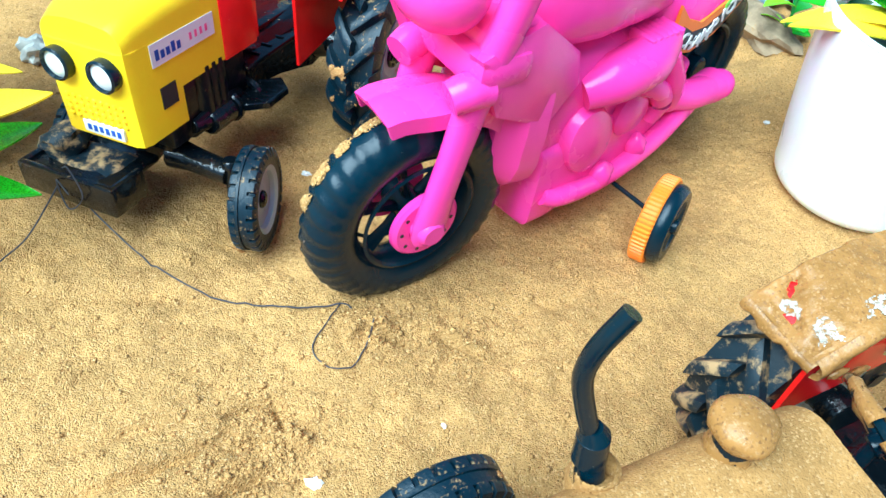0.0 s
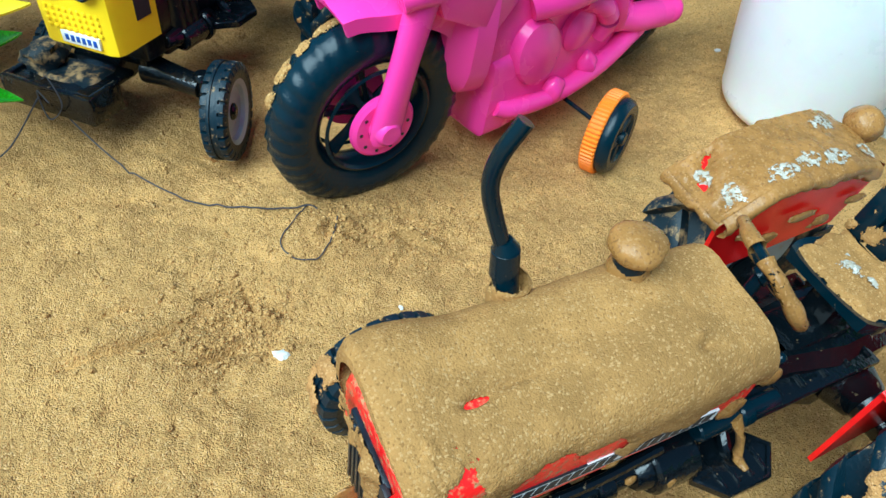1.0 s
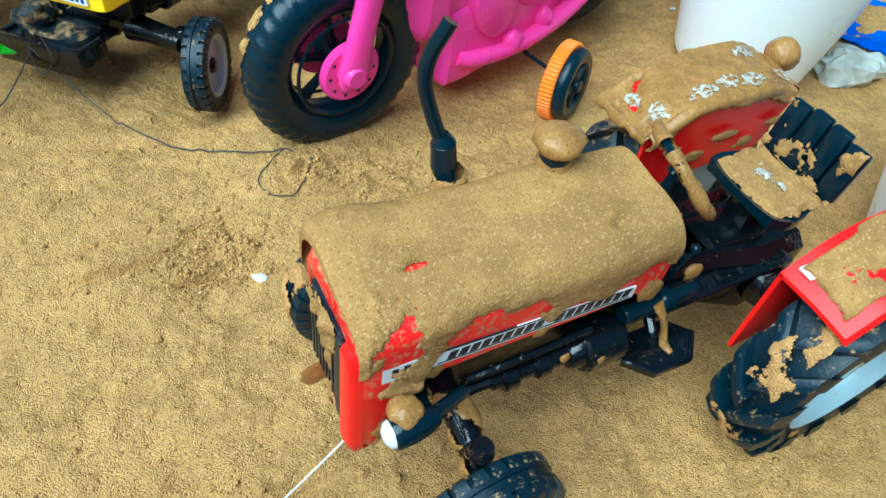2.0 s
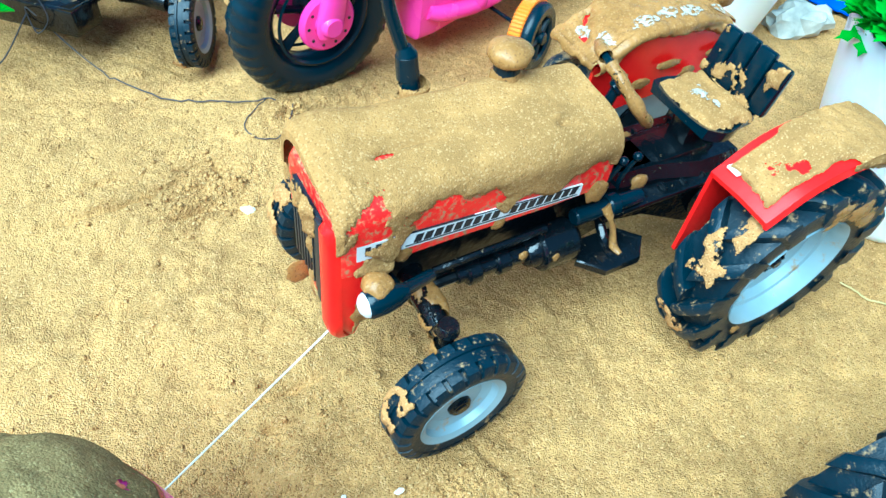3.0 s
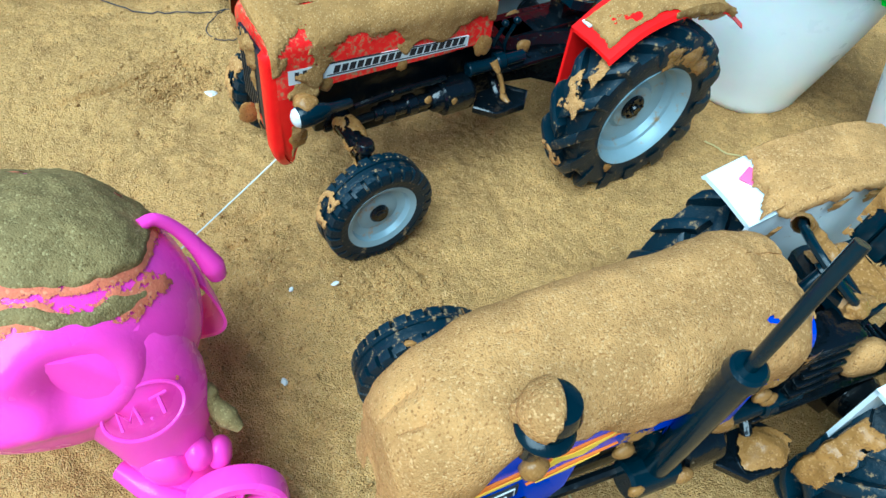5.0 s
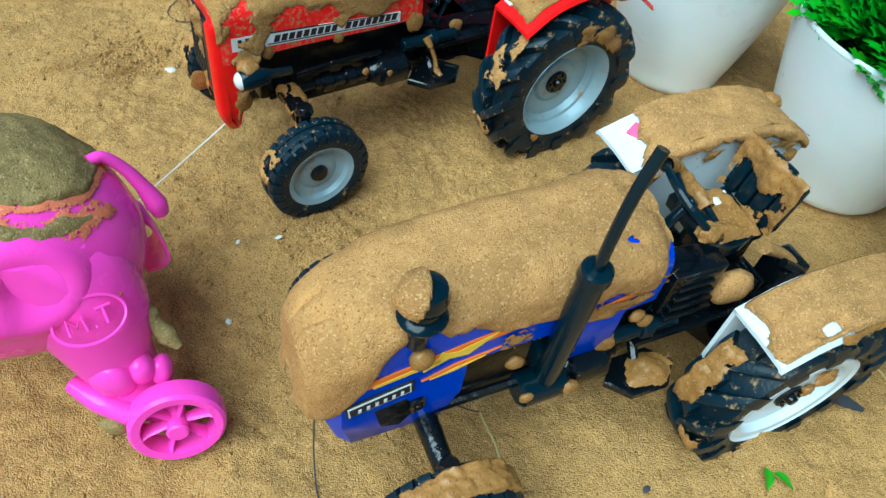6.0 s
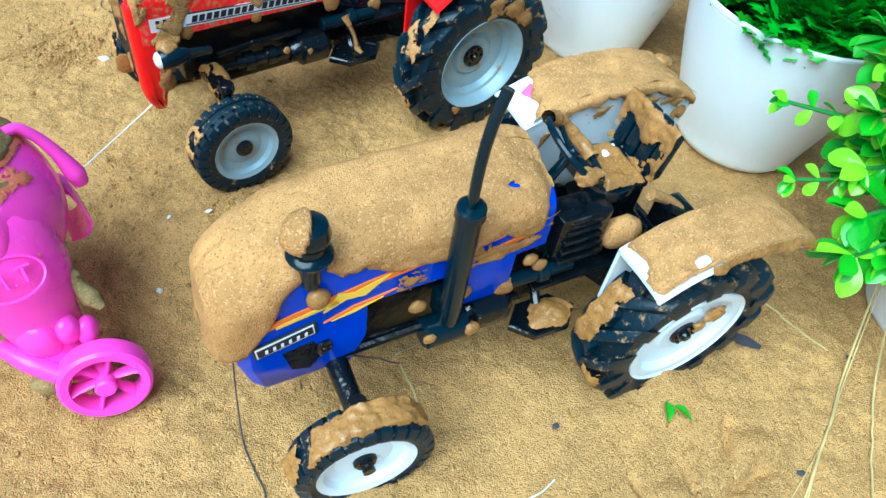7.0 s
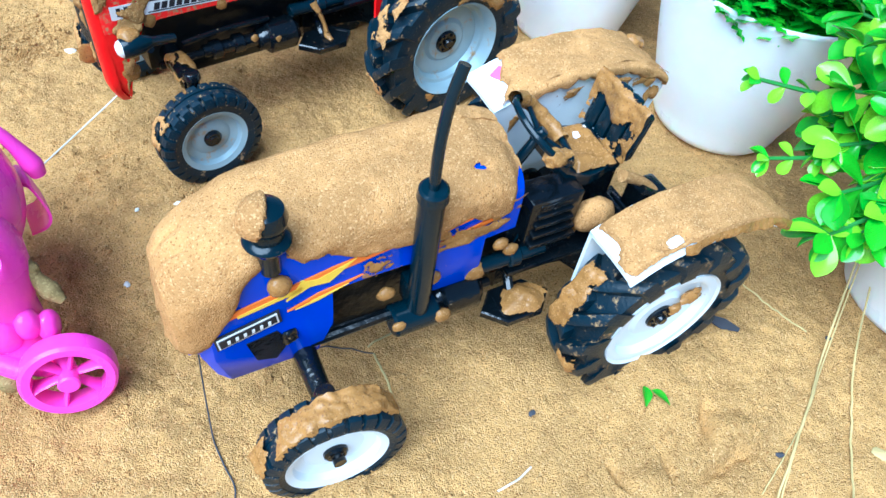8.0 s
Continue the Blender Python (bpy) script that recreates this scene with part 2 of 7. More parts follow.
def lathe(bm, profile, n=48, c=(0, 0, 0), ax="y", close=False):
    """Turns (radius, along) pairs about an axis."""
    loops = []
    for r, a in profile:
        lp = []
        for i in range(n):
            u, w = r * math.cos(TAU * i / n), r * math.sin(TAU * i / n)
            lp.append(Vector(c) + (V(u, a, w) if ax == "y" else V(u, w, a) if ax == "z" else V(a, u, w)))
        loops.append(lp)
    if close:
        loops.append(loops[0])
        rows = [[bm.verts.new(p) for p in lp] for lp in loops[:-1]]
        rows.append(rows[0])
        for a, b in zip(rows, rows[1:]):
            for i in range(n):
                bm.faces.new((a[i], a[(i + 1) % n], b[(i + 1) % n], b[i]))
    else:
        loft(bm, loops)


def blob(bm, c, r, seed=0, rough=0.25, sub=3, freq=1.0, m=None):
    """A lump: an uneven ball with radii r."""
    r = V(*r) if isinstance(r, (tuple, list)) else V(r, r, r)
    res = bmesh.ops.create_icosphere(bm, subdivisions=sub, radius=1.0)
    off = V(seed * 7.31, seed * 3.17, seed * 1.93)
    for v in res["verts"]:
        d = v.co.normalized()
        k = 1 + rough * noise.noise(d * 1.4 * freq + off) + rough * 0.4 * noise.noise(d * 4.0 * freq + off)
        q = V(d.x * r.x, d.y * r.y, d.z * r.z) * k
        v.co = (m @ q if m else q) + Vector(c)


def coat(bm, fn, nu, nv, thick):
    """A crust on a surface: fn(u, v) gives place and normal, thick(u, v) how deep it lies there; none below zero."""
    vs, ts = [], []
    bare = bm.verts.layers.float.get("bare") or bm.verts.layers.float.new("bare")
    for i in range(nu + 1):
        for j in range(nv + 1):
            u, v = i / nu, j / nv
            p, nrm = fn(u, v)
            t = thick(u, v, p)
            ts.append(t)
            vs.append((p, nrm, max(t, -0.5)))
    made = {}

    def vert(k):
        if k not in made:
            p, nrm, t = vs[k]
            made[k] = bm.verts.new(p + nrm * max(t, -0.25))
            made[k][bare] = max(0.0, 1.0 - t / 0.75)
        return made[k]
    for i in range(nu):
        for j in range(nv):
            q = (i * (nv + 1) + j, (i + 1) * (nv + 1) + j, (i + 1) * (nv + 1) + j + 1, i * (nv + 1) + j + 1)
            if max(ts[k] for k in q) > 0:
                bm.faces.new([vert(k) for k in q])


def fbm(p, f, seed=0.0):
    q = Vector(p) * f + V(seed * 11.3, seed * 5.7, seed * 2.1)
    return noise.noise(q) + 0.5 * noise.noise(q * 2.1) + 0.25 * noise.noise(q * 4.3)


def step(x, a, b):
    t = min(1.0, max(0.0, (x - a) / (b - a)))
    return t * t * (3 - 2 * t)

# ---- the ground ----
RNG = np.random.default_rng(7)
TABLE = RNG.random((256, 256))


def lattice(x, y, seed):
    xi, yi = np.floor(x).astype(int), np.floor(y).astype(int)
    fx, fy = x - xi, y - yi
    fx, fy = fx * fx * (3 - 2 * fx), fy * fy * (3 - 2 * fy)
    a, b = TABLE[(xi + seed * 17) % 256, (yi + seed * 31) % 256], TABLE[(xi + 1 + seed * 17) % 256, (yi + seed * 31) % 256]
    c, d = TABLE[(xi + seed * 17) % 256, (yi + 1 + seed * 31) % 256], TABLE[(xi + 1 + seed * 17) % 256, (yi + 1 + seed * 31) % 256]
    return (a * (1 - fx) + b * fx) * (1 - fy) + (c * (1 - fx) + d * fx) * fy - 0.5


# wheels press a little sand aside: place, reach, height
MOUNDS = [(-0.045, 0.163, 0.030, 0.004), (-0.090, 0.190, 0.026, -0.0070), (0.030, 0.026, 0.022, 0.002), (0.118, 0.072, 0.030, 0.003),
          (0.078, -0.094, 0.022, 0.003), (0.175, -0.056, 0.034, 0.004), (0.002, -0.072, 0.018, 0.002), (0.060, 0.215, 0.02, 0.002),
          (0.145, 0.385, 0.05, 0.016), (0.20, 0.34, 0.05, 0.012), (0.30, 0.25, 0.08, 0.012)]
# prints and scrapes in the sand: middle, length, width, turn, depth
RUTS = [(-0.071, 0.1145, 0.0085, 0.0012, 22, -0.0013), (-0.0615, 0.113, 0.006, 0.0012, -58, -0.0012), (-0.077, 0.106, 0.007, 0.0012, 88, 0.0007), (-0.065, 0.093, 0.0070, 0.0013, 31, -0.0017), (-0.066, 0.0955, 0.0075, 0.0016, 31, 0.0009),
        (-0.055, 0.1075, 0.005, 0.0020, -20, 0.0011), (-0.068, 0.1035, 0.006, 0.0016, 28, -0.0009), (-0.084, 0.096, 0.016, 0.0012, 40, -0.0010), (-0.095, 0.089, 0.018, 0.0013, 34, -0.0009), (-0.104, 0.098, 0.022, 0.0018, 33, -0.0007),
        (-0.041, 0.1485, 0.0045, 0.0022, -5, 0.0016), (-0.036, 0.1455, 0.005, 0.0014, -20, -0.0014), (-0.047, 0.144, 0.004, 0.0016, 60, 0.0012), (-0.015, 0.151, 0.008, 0.0018, -22, 0.0010), (-0.014, 0.1485, 0.008, 0.0012, -22, -0.0009),
        (-0.020, 0.135, 0.014, 0.0022, 78, -0.0006), (0.010, 0.170, 0.016, 0.004, 35, -0.0008), (0.20, -0.092, 0.010, 0.005, 20, 0.0012), (0.197, -0.100, 0.012, 0.002, 25, -0.0012), (0.192, -0.086, 0.009, 0.0014, 70, -0.0010),
        (-0.118, 0.146, 0.016, 0.003, 15, -0.0008), (0.199, -0.088, 0.0055, 0.0045, 0, 0.0010), (0.1925, -0.089, 0.005, 0.0009, 85, -0.0014), (0.1595, -0.1035, 0.005, 0.0009, -55, -0.0014), (0.1765, -0.101, 0.004, 0.0009, -80, -0.0014), (0.1690, -0.1045, 0.007, 0.003, 10, 0.0008), (0.040, 0.013, 0.008, 0.0012, -35, -0.0008), (0.088, 0.004, 0.003, 0.0014, 10, -0.0012), (-0.019, 0.0195, 0.006, 0.0012, 25, -0.0008), (-0.02, 0.03, 0.010, 0.0012, 30, -0.0008), (0.012, -0.050, 0.010, 0.002, 60, -0.0007), (0.150, 0.028, 0.004, 0.0012, 20, -0.0010)]


def height(x, y):
    """The sand's height in metres at x, y."""
    x, y = np.asarray(x, float), np.asarray(y, float)
    near = np.exp(-((x - 0.05) ** 2 + (y - 0.08) ** 2) / 0.8)
    rough = 0.5 + 1.0 * np.clip(lattice(x * 14, y * 14, 5) + 0.5, 0, 1)
    h = 0.004 * lattice(x * 9, y * 9, 1) + 0.0022 * lattice(x * 34, y * 34, 2)
    h = h + rough * (0.0017 * lattice(x * 95, y * 95, 3) + 0.0012 * lattice(x * 230, y * 230, 4) + 0.0007 * lattice(x * 480, y * 480, 6) + 0.0006 * lattice(x * 900, y * 900, 14))
    patch = np.clip(3.0 * (lattice(x * 20, y * 20, 8)), 0, 1)
    h = h + patch * 0.0026 * np.clip(lattice(x * 150, y * 150, 9), 0, 1) + 0.0012 * np.clip(lattice(x * 290, y * 290, 16) - 0.08, 0, 1)
    for cx, cy, reach, up in MOUNDS:
        d2 = ((x - cx) ** 2 + (y - cy) ** 2) / reach ** 2
        h = h + up * np.exp(-d2) * (0.6 + 1.6 * lattice(x * 70, y * 70, 11))
    for cx, cy, ln, wd, turn, deep in RUTS:
        c, s = math.cos(radians(turn)), math.sin(radians(turn))
        u, v = (x - cx) * c + (y - cy) * s, -(x - cx) * s + (y - cy) * c
        v = v + 0.0014 * lattice(x * 160, y * 160, 12)
        h = h + 2.9 * deep * np.exp(-(u / ln) ** 4) * np.exp(-(v / wd) ** 2)
    # the sand falls away a little towards the motorbike and the yellow tractor
    h = h - 0.07 * np.clip(y - 0.125, 0, 0.22) * np.clip((0.115 - x) / 0.05, 0, 1)
    far = np.clip(np.hypot(x, y) - 1.0, 0, 60)
    return h * near + (1 - near) * 0.02 * lattice(x * 2, y * 2, 13) * np.clip(far, 0, 1)


def gz(x, y):
    return float(height(np.array([x]), np.array([y]))[0])


def spread(lo, hi, stepping, reach):
    mid = list(np.arange(lo, hi, stepping))
    out, d, a = [], stepping, hi
    while a < reach:
        d *= 1.35
        a += d
        out.append(a)
    inn, d, a = [], stepping, lo
    while a > -reach:
        d *= 1.35
        a -= d
        inn.append(a)
    return np.array(inn[::-1] + mid + out)


gx, gy = spread(-0.22, 0.32, 0.0009, 300.0), spread(-0.14, 0.38, 0.0009, 300.0)
X, Y = np.meshgrid(gx, gy, indexing="ij")
Z = height(X, Y)
nx, ny = X.shape
idx = np.arange(nx * ny).reshape(nx, ny)
quads = np.stack([idx[:-1, :-1], idx[1:, :-1], idx[1:, 1:], idx[:-1, 1:]], -1).reshape(-1, 4)
gm = bpy.data.meshes.new("ground")
gm.vertices.add(nx * ny)
gm.vertices.foreach_set("co", np.stack([X, Y, Z], -1).ravel())
gm.loops.add(quads.size)
gm.loops.foreach_set("vertex_index", quads.ravel())
gm.polygons.add(len(quads))
gm.polygons.foreach_set("loop_start", np.arange(0, quads.size, 4))
gm.update()
gm.shade_smooth()
gm.materials.append(SAND)
tagged(new("ground", gm), "loose golden sand with clods, scrapes and prints", "ground", kind="structure")


# ---- wheels ----
def tread(tyre, me, m, angles, name):
    """Tread pieces of one mesh set round a tyre whose middle and steer m gives, in millimetres."""
    base = Matrix.Translation(m.translation * MM) @ m.to_3x3().to_4x4()
    for a in angles:
        ob = new(name, me)
        ob.parent = tyre
        ob.matrix_local = base @ Matrix.Rotation(-a, 4, "Y")


def front_wheel(parent, c, R, w, rim_mat, side=1, steer=0.0, rubber=None, rim_r=0.62, name="front_wheel", blocks=26):
    """A ribbed front tyre with its dished rim and hub. side: +1 when the outside faces +y."""
    m = pose(c[0], c[1], c[2], 0, 0, steer)
    h = w / 2
    ri = R * rim_r
    bm = bmesh.new()
    prof = [(ri, -h * 0.8), (ri + 0.6, -h * 0.95), (R * 0.80, -h * 1.06), (R * 0.89, -h * 0.94), (R * 0.915, -h * 0.66), (R * 0.92, -h * 0.50), (R * 0.98, -h * 0.44), (R * 0.985, -h * 0.20), (R * 0.955, -h * 0.16), (R * 0.955, -h * 0.06)]
    prof = prof + [(r, -a) for r, a in prof[::-1]]
    lathe(bm, prof, 60, close=True)
    bmesh.ops.transform(bm, matrix=m, verts=bm.verts)
    tyre = part(name, bm, rubber or RUBBER, parent, sharp=30)
    wide = TAU / blocks * 0.70
    for s in (-1, 1):
        bm = bmesh.new()
        secs = []
        for y, top, low in ((0.40, 0.985, 0.90), (0.62, 0.99, 0.90), (0.92, 0.975, 0.86), (1.11, 0.87, 0.80)):
            secs.append([V(R * r * math.cos(a), s * h * y, R * r * math.sin(a)) for r, a in ((low, -wide * 0.58), (top, -wide * 0.5), (top * 1.002, 0), (top, wide * 0.5), (low, wide * 0.58))])
        loft(bm, secs)
        tread(tyre, mesh_of("tread_block", bm, rubber or RUBBER, 30), m, [TAU * (k + (0.5 if s > 0 else 0)) / blocks for k in range(blocks)], "tread_block")
    bm = bmesh.new()
    o = side
    lathe(bm, [(0.1, o * h * 0.42), (ri * 0.45, o * h * 0.44), (ri * 0.62, o * h * 0.28), (ri * 0.84, o * h * 0.46), (ri * 0.90, o * h * 0.82), (ri + 0.7, o * h * 0.98),
               (ri + 0.9, o * h * 0.80), (ri * 0.95, o * h * 0.2), (ri * 0.95, -o * h * 0.9), (0.1, -o * h * 0.9)], 44)
    bmesh.ops.transform(bm, matrix=m, verts=bm.verts)
    part("rim", bm, rim_mat, tyre)
    bm = bmesh.new()
    cyl(bm, (0, -o * h, 0), (0, o * h * 0.74, 0), R * 0.19, R * 0.17, 22, 0.7)
    cyl(bm, (0, o * h * 0.70, 0), (0, o * h * 0.80, 0), R * 0.11, R * 0.09, 14, 0.3)
    bmesh.ops.transform(bm, matrix=m, verts=bm.verts)
    part("hub", bm, BLACK, tyre)
    return tyre


def rear_wheel(parent, c, R, w, rim_mat, side=1, rubber=None, lugs=14, rim_r=0.56, dish=0.45):
    """A deep-lugged rear tyre with chevron bars, its wide rim and hub."""
    h, ri, rb = w / 2, R * rim_r, R * 0.875
    m = pose(*c)
    bm = bmesh.new()
    prof = [(ri, -h * 0.72), (ri + 1.0, -h * 0.86), (R * 0.76, -h * 1.0), (R * 0.86, -h * 0.94), (rb - 0.4, -h * 0.7), (rb, -h * 0.3)]
    prof = prof + [(r, -a) for r, a in prof[::-1]]
    lathe(bm, prof, 64, close=True)
    bmesh.ops.transform(bm, matrix=m, verts=bm.verts)
    tyre = part("rear_wheel", bm, rubber or RUBBER, parent, sharp=30)
    for s in (-1, 1):
        bm = bmesh.new()
        secs = []
        for f, rr, low in ((-0.08, 1.0, 0.84), (0.30, 1.0, 0.84), (0.66, 0.99, 0.83), (0.97, 0.955, 0.77), (1.07, 0.85, 0.70)):
            ac, hw, y = 0.34 * max(f, 0) * side, 0.098 + 0.018 * f, s * h * f
            secs.append([V(R * r * math.cos(ac + q * hw), y * k, R * r * math.sin(ac + q * hw)) for r, q, k in ((rr * 0.99, -0.72, 1), (rr, -0.35, 1), (rr, 0.35, 1), (rr * 0.99, 0.72, 1), (low, 0.95, 0.97), (low, -0.95, 0.97))])
        loft(bm, secs)
        tread(tyre, mesh_of("tread_lug", bm, rubber or RUBBER, 30), m, [TAU * (k + (0.5 if s > 0 else 0.0)) / lugs for k in range(lugs)], "tread_lug")
    o = side
    bm = bmesh.new()
    lathe(bm, [(0.1, o * h * (dish - 0.02)), (ri * 0.42, o * h * dish), (ri * 0.50, o * h * (dish - 0.14)), (ri * 0.72, o * h * (dish - 0.02)), (ri * 0.80, o * h * (dish - 0.05)), (ri * 0.86, o * h * (dish + 0.22)), (ri * 0.93, o * h * (dish + 0.27)),
               (ri + 0.2, o * h * 0.84), (ri + 1.1, o * h * 0.92), (ri + 1.2, o * h * 0.72), (ri * 0.97, o * h * 0.3), (ri * 0.97, -o * h * 0.85), (0.1, -o * h * 0.85)], 56)
    bmesh.ops.transform(bm, matrix=m, verts=bm.verts)
    part("rim", bm, rim_mat, tyre)
    bm = bmesh.new()
    cyl(bm, (0, -o * h, 0), (0, o * h * (dish + 0.14), 0), R * 0.15, R * 0.14, 20, 0.5)
    cyl(bm, (0, o * h * dish, 0), (0, o * h * (dish + 0.30), 0), R * 0.06, R * 0.05, 12, 0.3)
    for k in range(6):
        a = TAU * k / 6
        cyl(bm, (R * 0.10 * math.cos(a), o * h * dish, R * 0.10 * math.sin(a)), (R * 0.10 * math.cos(a), o * h * (dish + 0.20), R * 0.10 * math.sin(a)), 0.7, 0.6, 6)
    bmesh.ops.transform(bm, matrix=m, verts=bm.verts)
    part("hub", bm, BLACK, tyre)
    return tyre


# ---- hoods ----
def hood_profile(half, zb, zt, rad, k=7):
    """Half a bonnet's outline from the left foot over the top to the right foot, as (y, z)."""
    left = [(half, zb), (half, zb + (zt - rad - zb) * 0.5), (half, zt - rad)]
    left += [(half - rad + rad * math.cos(a), zt - rad + rad * math.sin(a)) for a in (math.pi / 2 * i / k for i in range(1, k + 1))]
    left += [(half * 0.25, zt + 0.5)]
    return left + [(-y, z) for y, z in left[::-1]]


def hood_at(v, half, zb, zt, rad):
    pts = [V(0, y, z) for y, z in hood_profile(half, zb, zt, rad)]
    lens = [(b - a).length for a, b in zip(pts, pts[1:])]
    d = v * sum(lens)
    for (a, b), ln in zip(zip(pts, pts[1:]), lens):
        if d <= ln + 1e-6:
            t = (b - a).normalized()
            return a + t * d, V(0, -t.z, t.y) * -1
        d -= ln
    return pts[-1], V(0, -1, 0)


def hood_mesh(stations):
    bm = bmesh.new()
    loft(bm, [[V(x, y, z) for y, z in hood_profile(half, zb, zt, rad)] for x, half, zb, zt, rad in stations])
    return bm


def blend_station(stations, u):
    f = u * (len(stations) - 1)
    k = min(int(f), len(stations) - 2)
    return [a + (b - a) * (f - k) for a, b in zip(stations[k], stations[k + 1])]


def hood_surface(stations, nose=False):
    def fn(u, v):
        x, half, zb, zt, rad = blend_station(stations, u)
        p, nrm = hood_at(v, half, zb, zt, rad)
        ends = [s[0] for s in stations]
        k = 1.6 * step(x, max(ends) - 9, max(ends)) if nose else 0.0
        return V(x, p.y, p.z), (nrm + V(k, 0, 0)).normalized()
    return fn


def plate_xz(bm, pts, y, depth=0.25):
    """A flat sticker or plate on a side: (x, z) corners, with a little thickness towards +y."""
    s = 1 if y > 0 else -1
    loft(bm, [[V(x, y - s * 0.3, z) for x, z in pts], [V(x, y + s * depth, z) for x, z in pts]])


def fender(parent, side, front, mid, back, y_in, y_out, mat, foot, thick=1.2, low=8.0):
    """A mudguard over a rear wheel: bent top plate, inner wall and a turned-down outer lip."""
    line = smooth_path([V(front[0], 0, front[1]), V((front[0] + mid[0]) / 2 + 2, 0, front[1] * 0.35 + mid[1] * 0.65 + 1.2), V(mid[0], 0, mid[1]), V((back[0] + mid[0]) / 2 - 2, 0, back[1] * 0.3 + mid[1] * 0.7 + 0.6), V(back[0], 0, back[1])], 4)
    bm = bmesh.new()
    secs = []
    for p in line:
        y0, y1 = side * y_in, side * y_out
        secs.append([V(p.x, y0, p.z), V(p.x, (y0 + y1) / 2, p.z + 0.5), V(p.x, y1 - side * 1.0, p.z), V(p.x, y1, p.z - 1.6), V(p.x, y1 - side * 0.9, p.z - 1.8), V(p.x, y1 - side * 1.6, p.z - thick), V(p.x, (y0 + y1) / 2, p.z - thick + 0.4), V(p.x, y0, p.z - thick)])
    loft(bm, secs)
    top = part("fender", bm, mat, parent, sharp=40)
    bm = bmesh.new()
    n = len(line)
    outer = [V(p.x, 0, p.z - 0.3) for p in line]
    inner = [V(foot[0] + (back[0] + 6 - foot[0]) * i / (n - 1), 0, foot[1] + (i / (n - 1)) * low) for i in range(n)]
    a = [[V(q.x, side * (y_in + dy), q.z) for q in outer] for dy in (0.0, 1.2)]
    b = [[V(q.x, side * (y_in + dy), q.z) for q in inner] for dy in (0.0, 1.2)]
    rows = [[bm.verts.new(p) for p in q] for q in (a[0], a[1], b[1], b[0])]
    for i in range(n - 1):
        for r, s in ((0, 1), (1, 2), (2, 3), (3, 0)):
            bm.faces.new((rows[r][i], rows[r][i + 1], rows[s][i + 1], rows[s][i]))
    for e in (0, n - 1):
        bm.faces.new([rows[r][e] for r in range(4)])
    part("fender_wall", bm, mat, top)

    def fn(u, v):
        f = u * (n - 1)
        k = min(int(f), n - 2)
        p = line[k].lerp(line[k + 1], f - k)
        d = (line[k + 1] - line[k]).normalized()
        y = side * (y_in + (y_out - y_in) * v)
        return V(p.x, y, p.z + 0.3), V(d.z, 0, -d.x) if d.x < 0 and V(d.z, 0, -d.x).z > 0 else V(-d.z, 0, d.x)
    return top, fn


def hanging(ffn, u, v, drop):
    """The way of mud over a far guard's inner edge: along the top, round the edge and down its wall."""
    p = ffn(u, 0.0)[0]
    a = min(1.0, v / 0.25) * math.pi / 2
    return p + V(0, -1.2 + 1.4 * min(1.0, v / 0.12), -drop * max(0.0, v - 0.2)), V(0, math.sin(a), math.cos(a) + 0.02).normalized()


def seat(parent, c, wide, deep, mat, back_h, tilt=12):
    """A ribbed tractor seat: pan with rolled edge, and a ribbed backrest."""
    x, y, z = c
    bm = bmesh.new()
    secs = []
    for i in range(9):
        u = i / 8
        px = x + deep / 2 - deep * u
        hw = wide / 2 * (0.80 + 0.20 * math.sin(math.pi * min(1, u * 1.15 + 0.1)))
        zz = z + 1.4 * (1 - u) ** 3 - 1.0 * math.sin(math.pi * u)
        secs.append([V(px, y + hw * s, zz + 1.3 * abs(s) ** 3) for s in (-1, -0.75, -0.4, 0, 0.4, 0.75, 1)] + [V(px, y + hw * s * 0.96, zz - 2.6) for s in (1, 0.4, -0.4, -1)])
    loft(bm, secs)
    pan = part("seat", bm, mat, parent)
    bm = bmesh.new()
    t = pose(x - deep / 2 + 0.5, y, z + 1.0, 0, -tilt, 0)
    for k in range(4):
        w = wide * 0.94 / 4
        y0 = -wide * 0.47 + k * w
        box(bm, -2.2, 1.0, y0 + 0.25, y0 + w - 0.25, 0, back_h - (1.2 if k in (0, 3) else 0), 0.9, t)
    box(bm, -2.8, -1.0, -wide * 0.45, wide * 0.45, 0.5, back_h - 2, 0.5, t)
    part("backrest", bm, mat, pan)
    return pan


def steering(parent, base, c, r, tilt, mat, side_lean=0.0):
    """Steering wheel with three spokes on its column."""
    m = pose(*c, side_lean, -tilt, 0)
    bm = bmesh.new()
    loops = []
    for i in range(36):
        a = TAU * i / 36
        d = V(math.cos(a), math.sin(a), 0)
        loops.append([d * (r + 1.05 * math.cos(TAU * k / 8)) + V(0, 0, 1.05 * math.sin(TAU * k / 8)) for k in range(8)])
    rows = [[bm.verts.new(p) for p in q] for q in loops]
    for a, b in zip(rows, rows[1:] + rows[:1]):
        for i in range(8):
            bm.faces.new((a[i], a[(i + 1) % 8], b[(i + 1) % 8], b[i]))
    for k in range(3):
        a = TAU * k / 3 + 0.5
        tube(bm, [(0, 0, -1.5), (r * 0.5 * math.cos(a), r * 0.5 * math.sin(a), -0.8), (r * math.cos(a), r * math.sin(a), 0)], 0.8, 6, 2)
    cyl(bm, (0, 0, -3), (0, 0, 0.3), 2.4, 1.8, 14, 0.4)
    bmesh.ops.transform(bm, matrix=m, verts=bm.verts)
    wheel = part("steering_wheel", bm, mat, parent)
    bm = bmesh.new()
    cyl(bm, base, m @ V(0, 0, -2), 1.8, 1.4, 12)
    part("column", bm, mat, wheel)
    return wheel


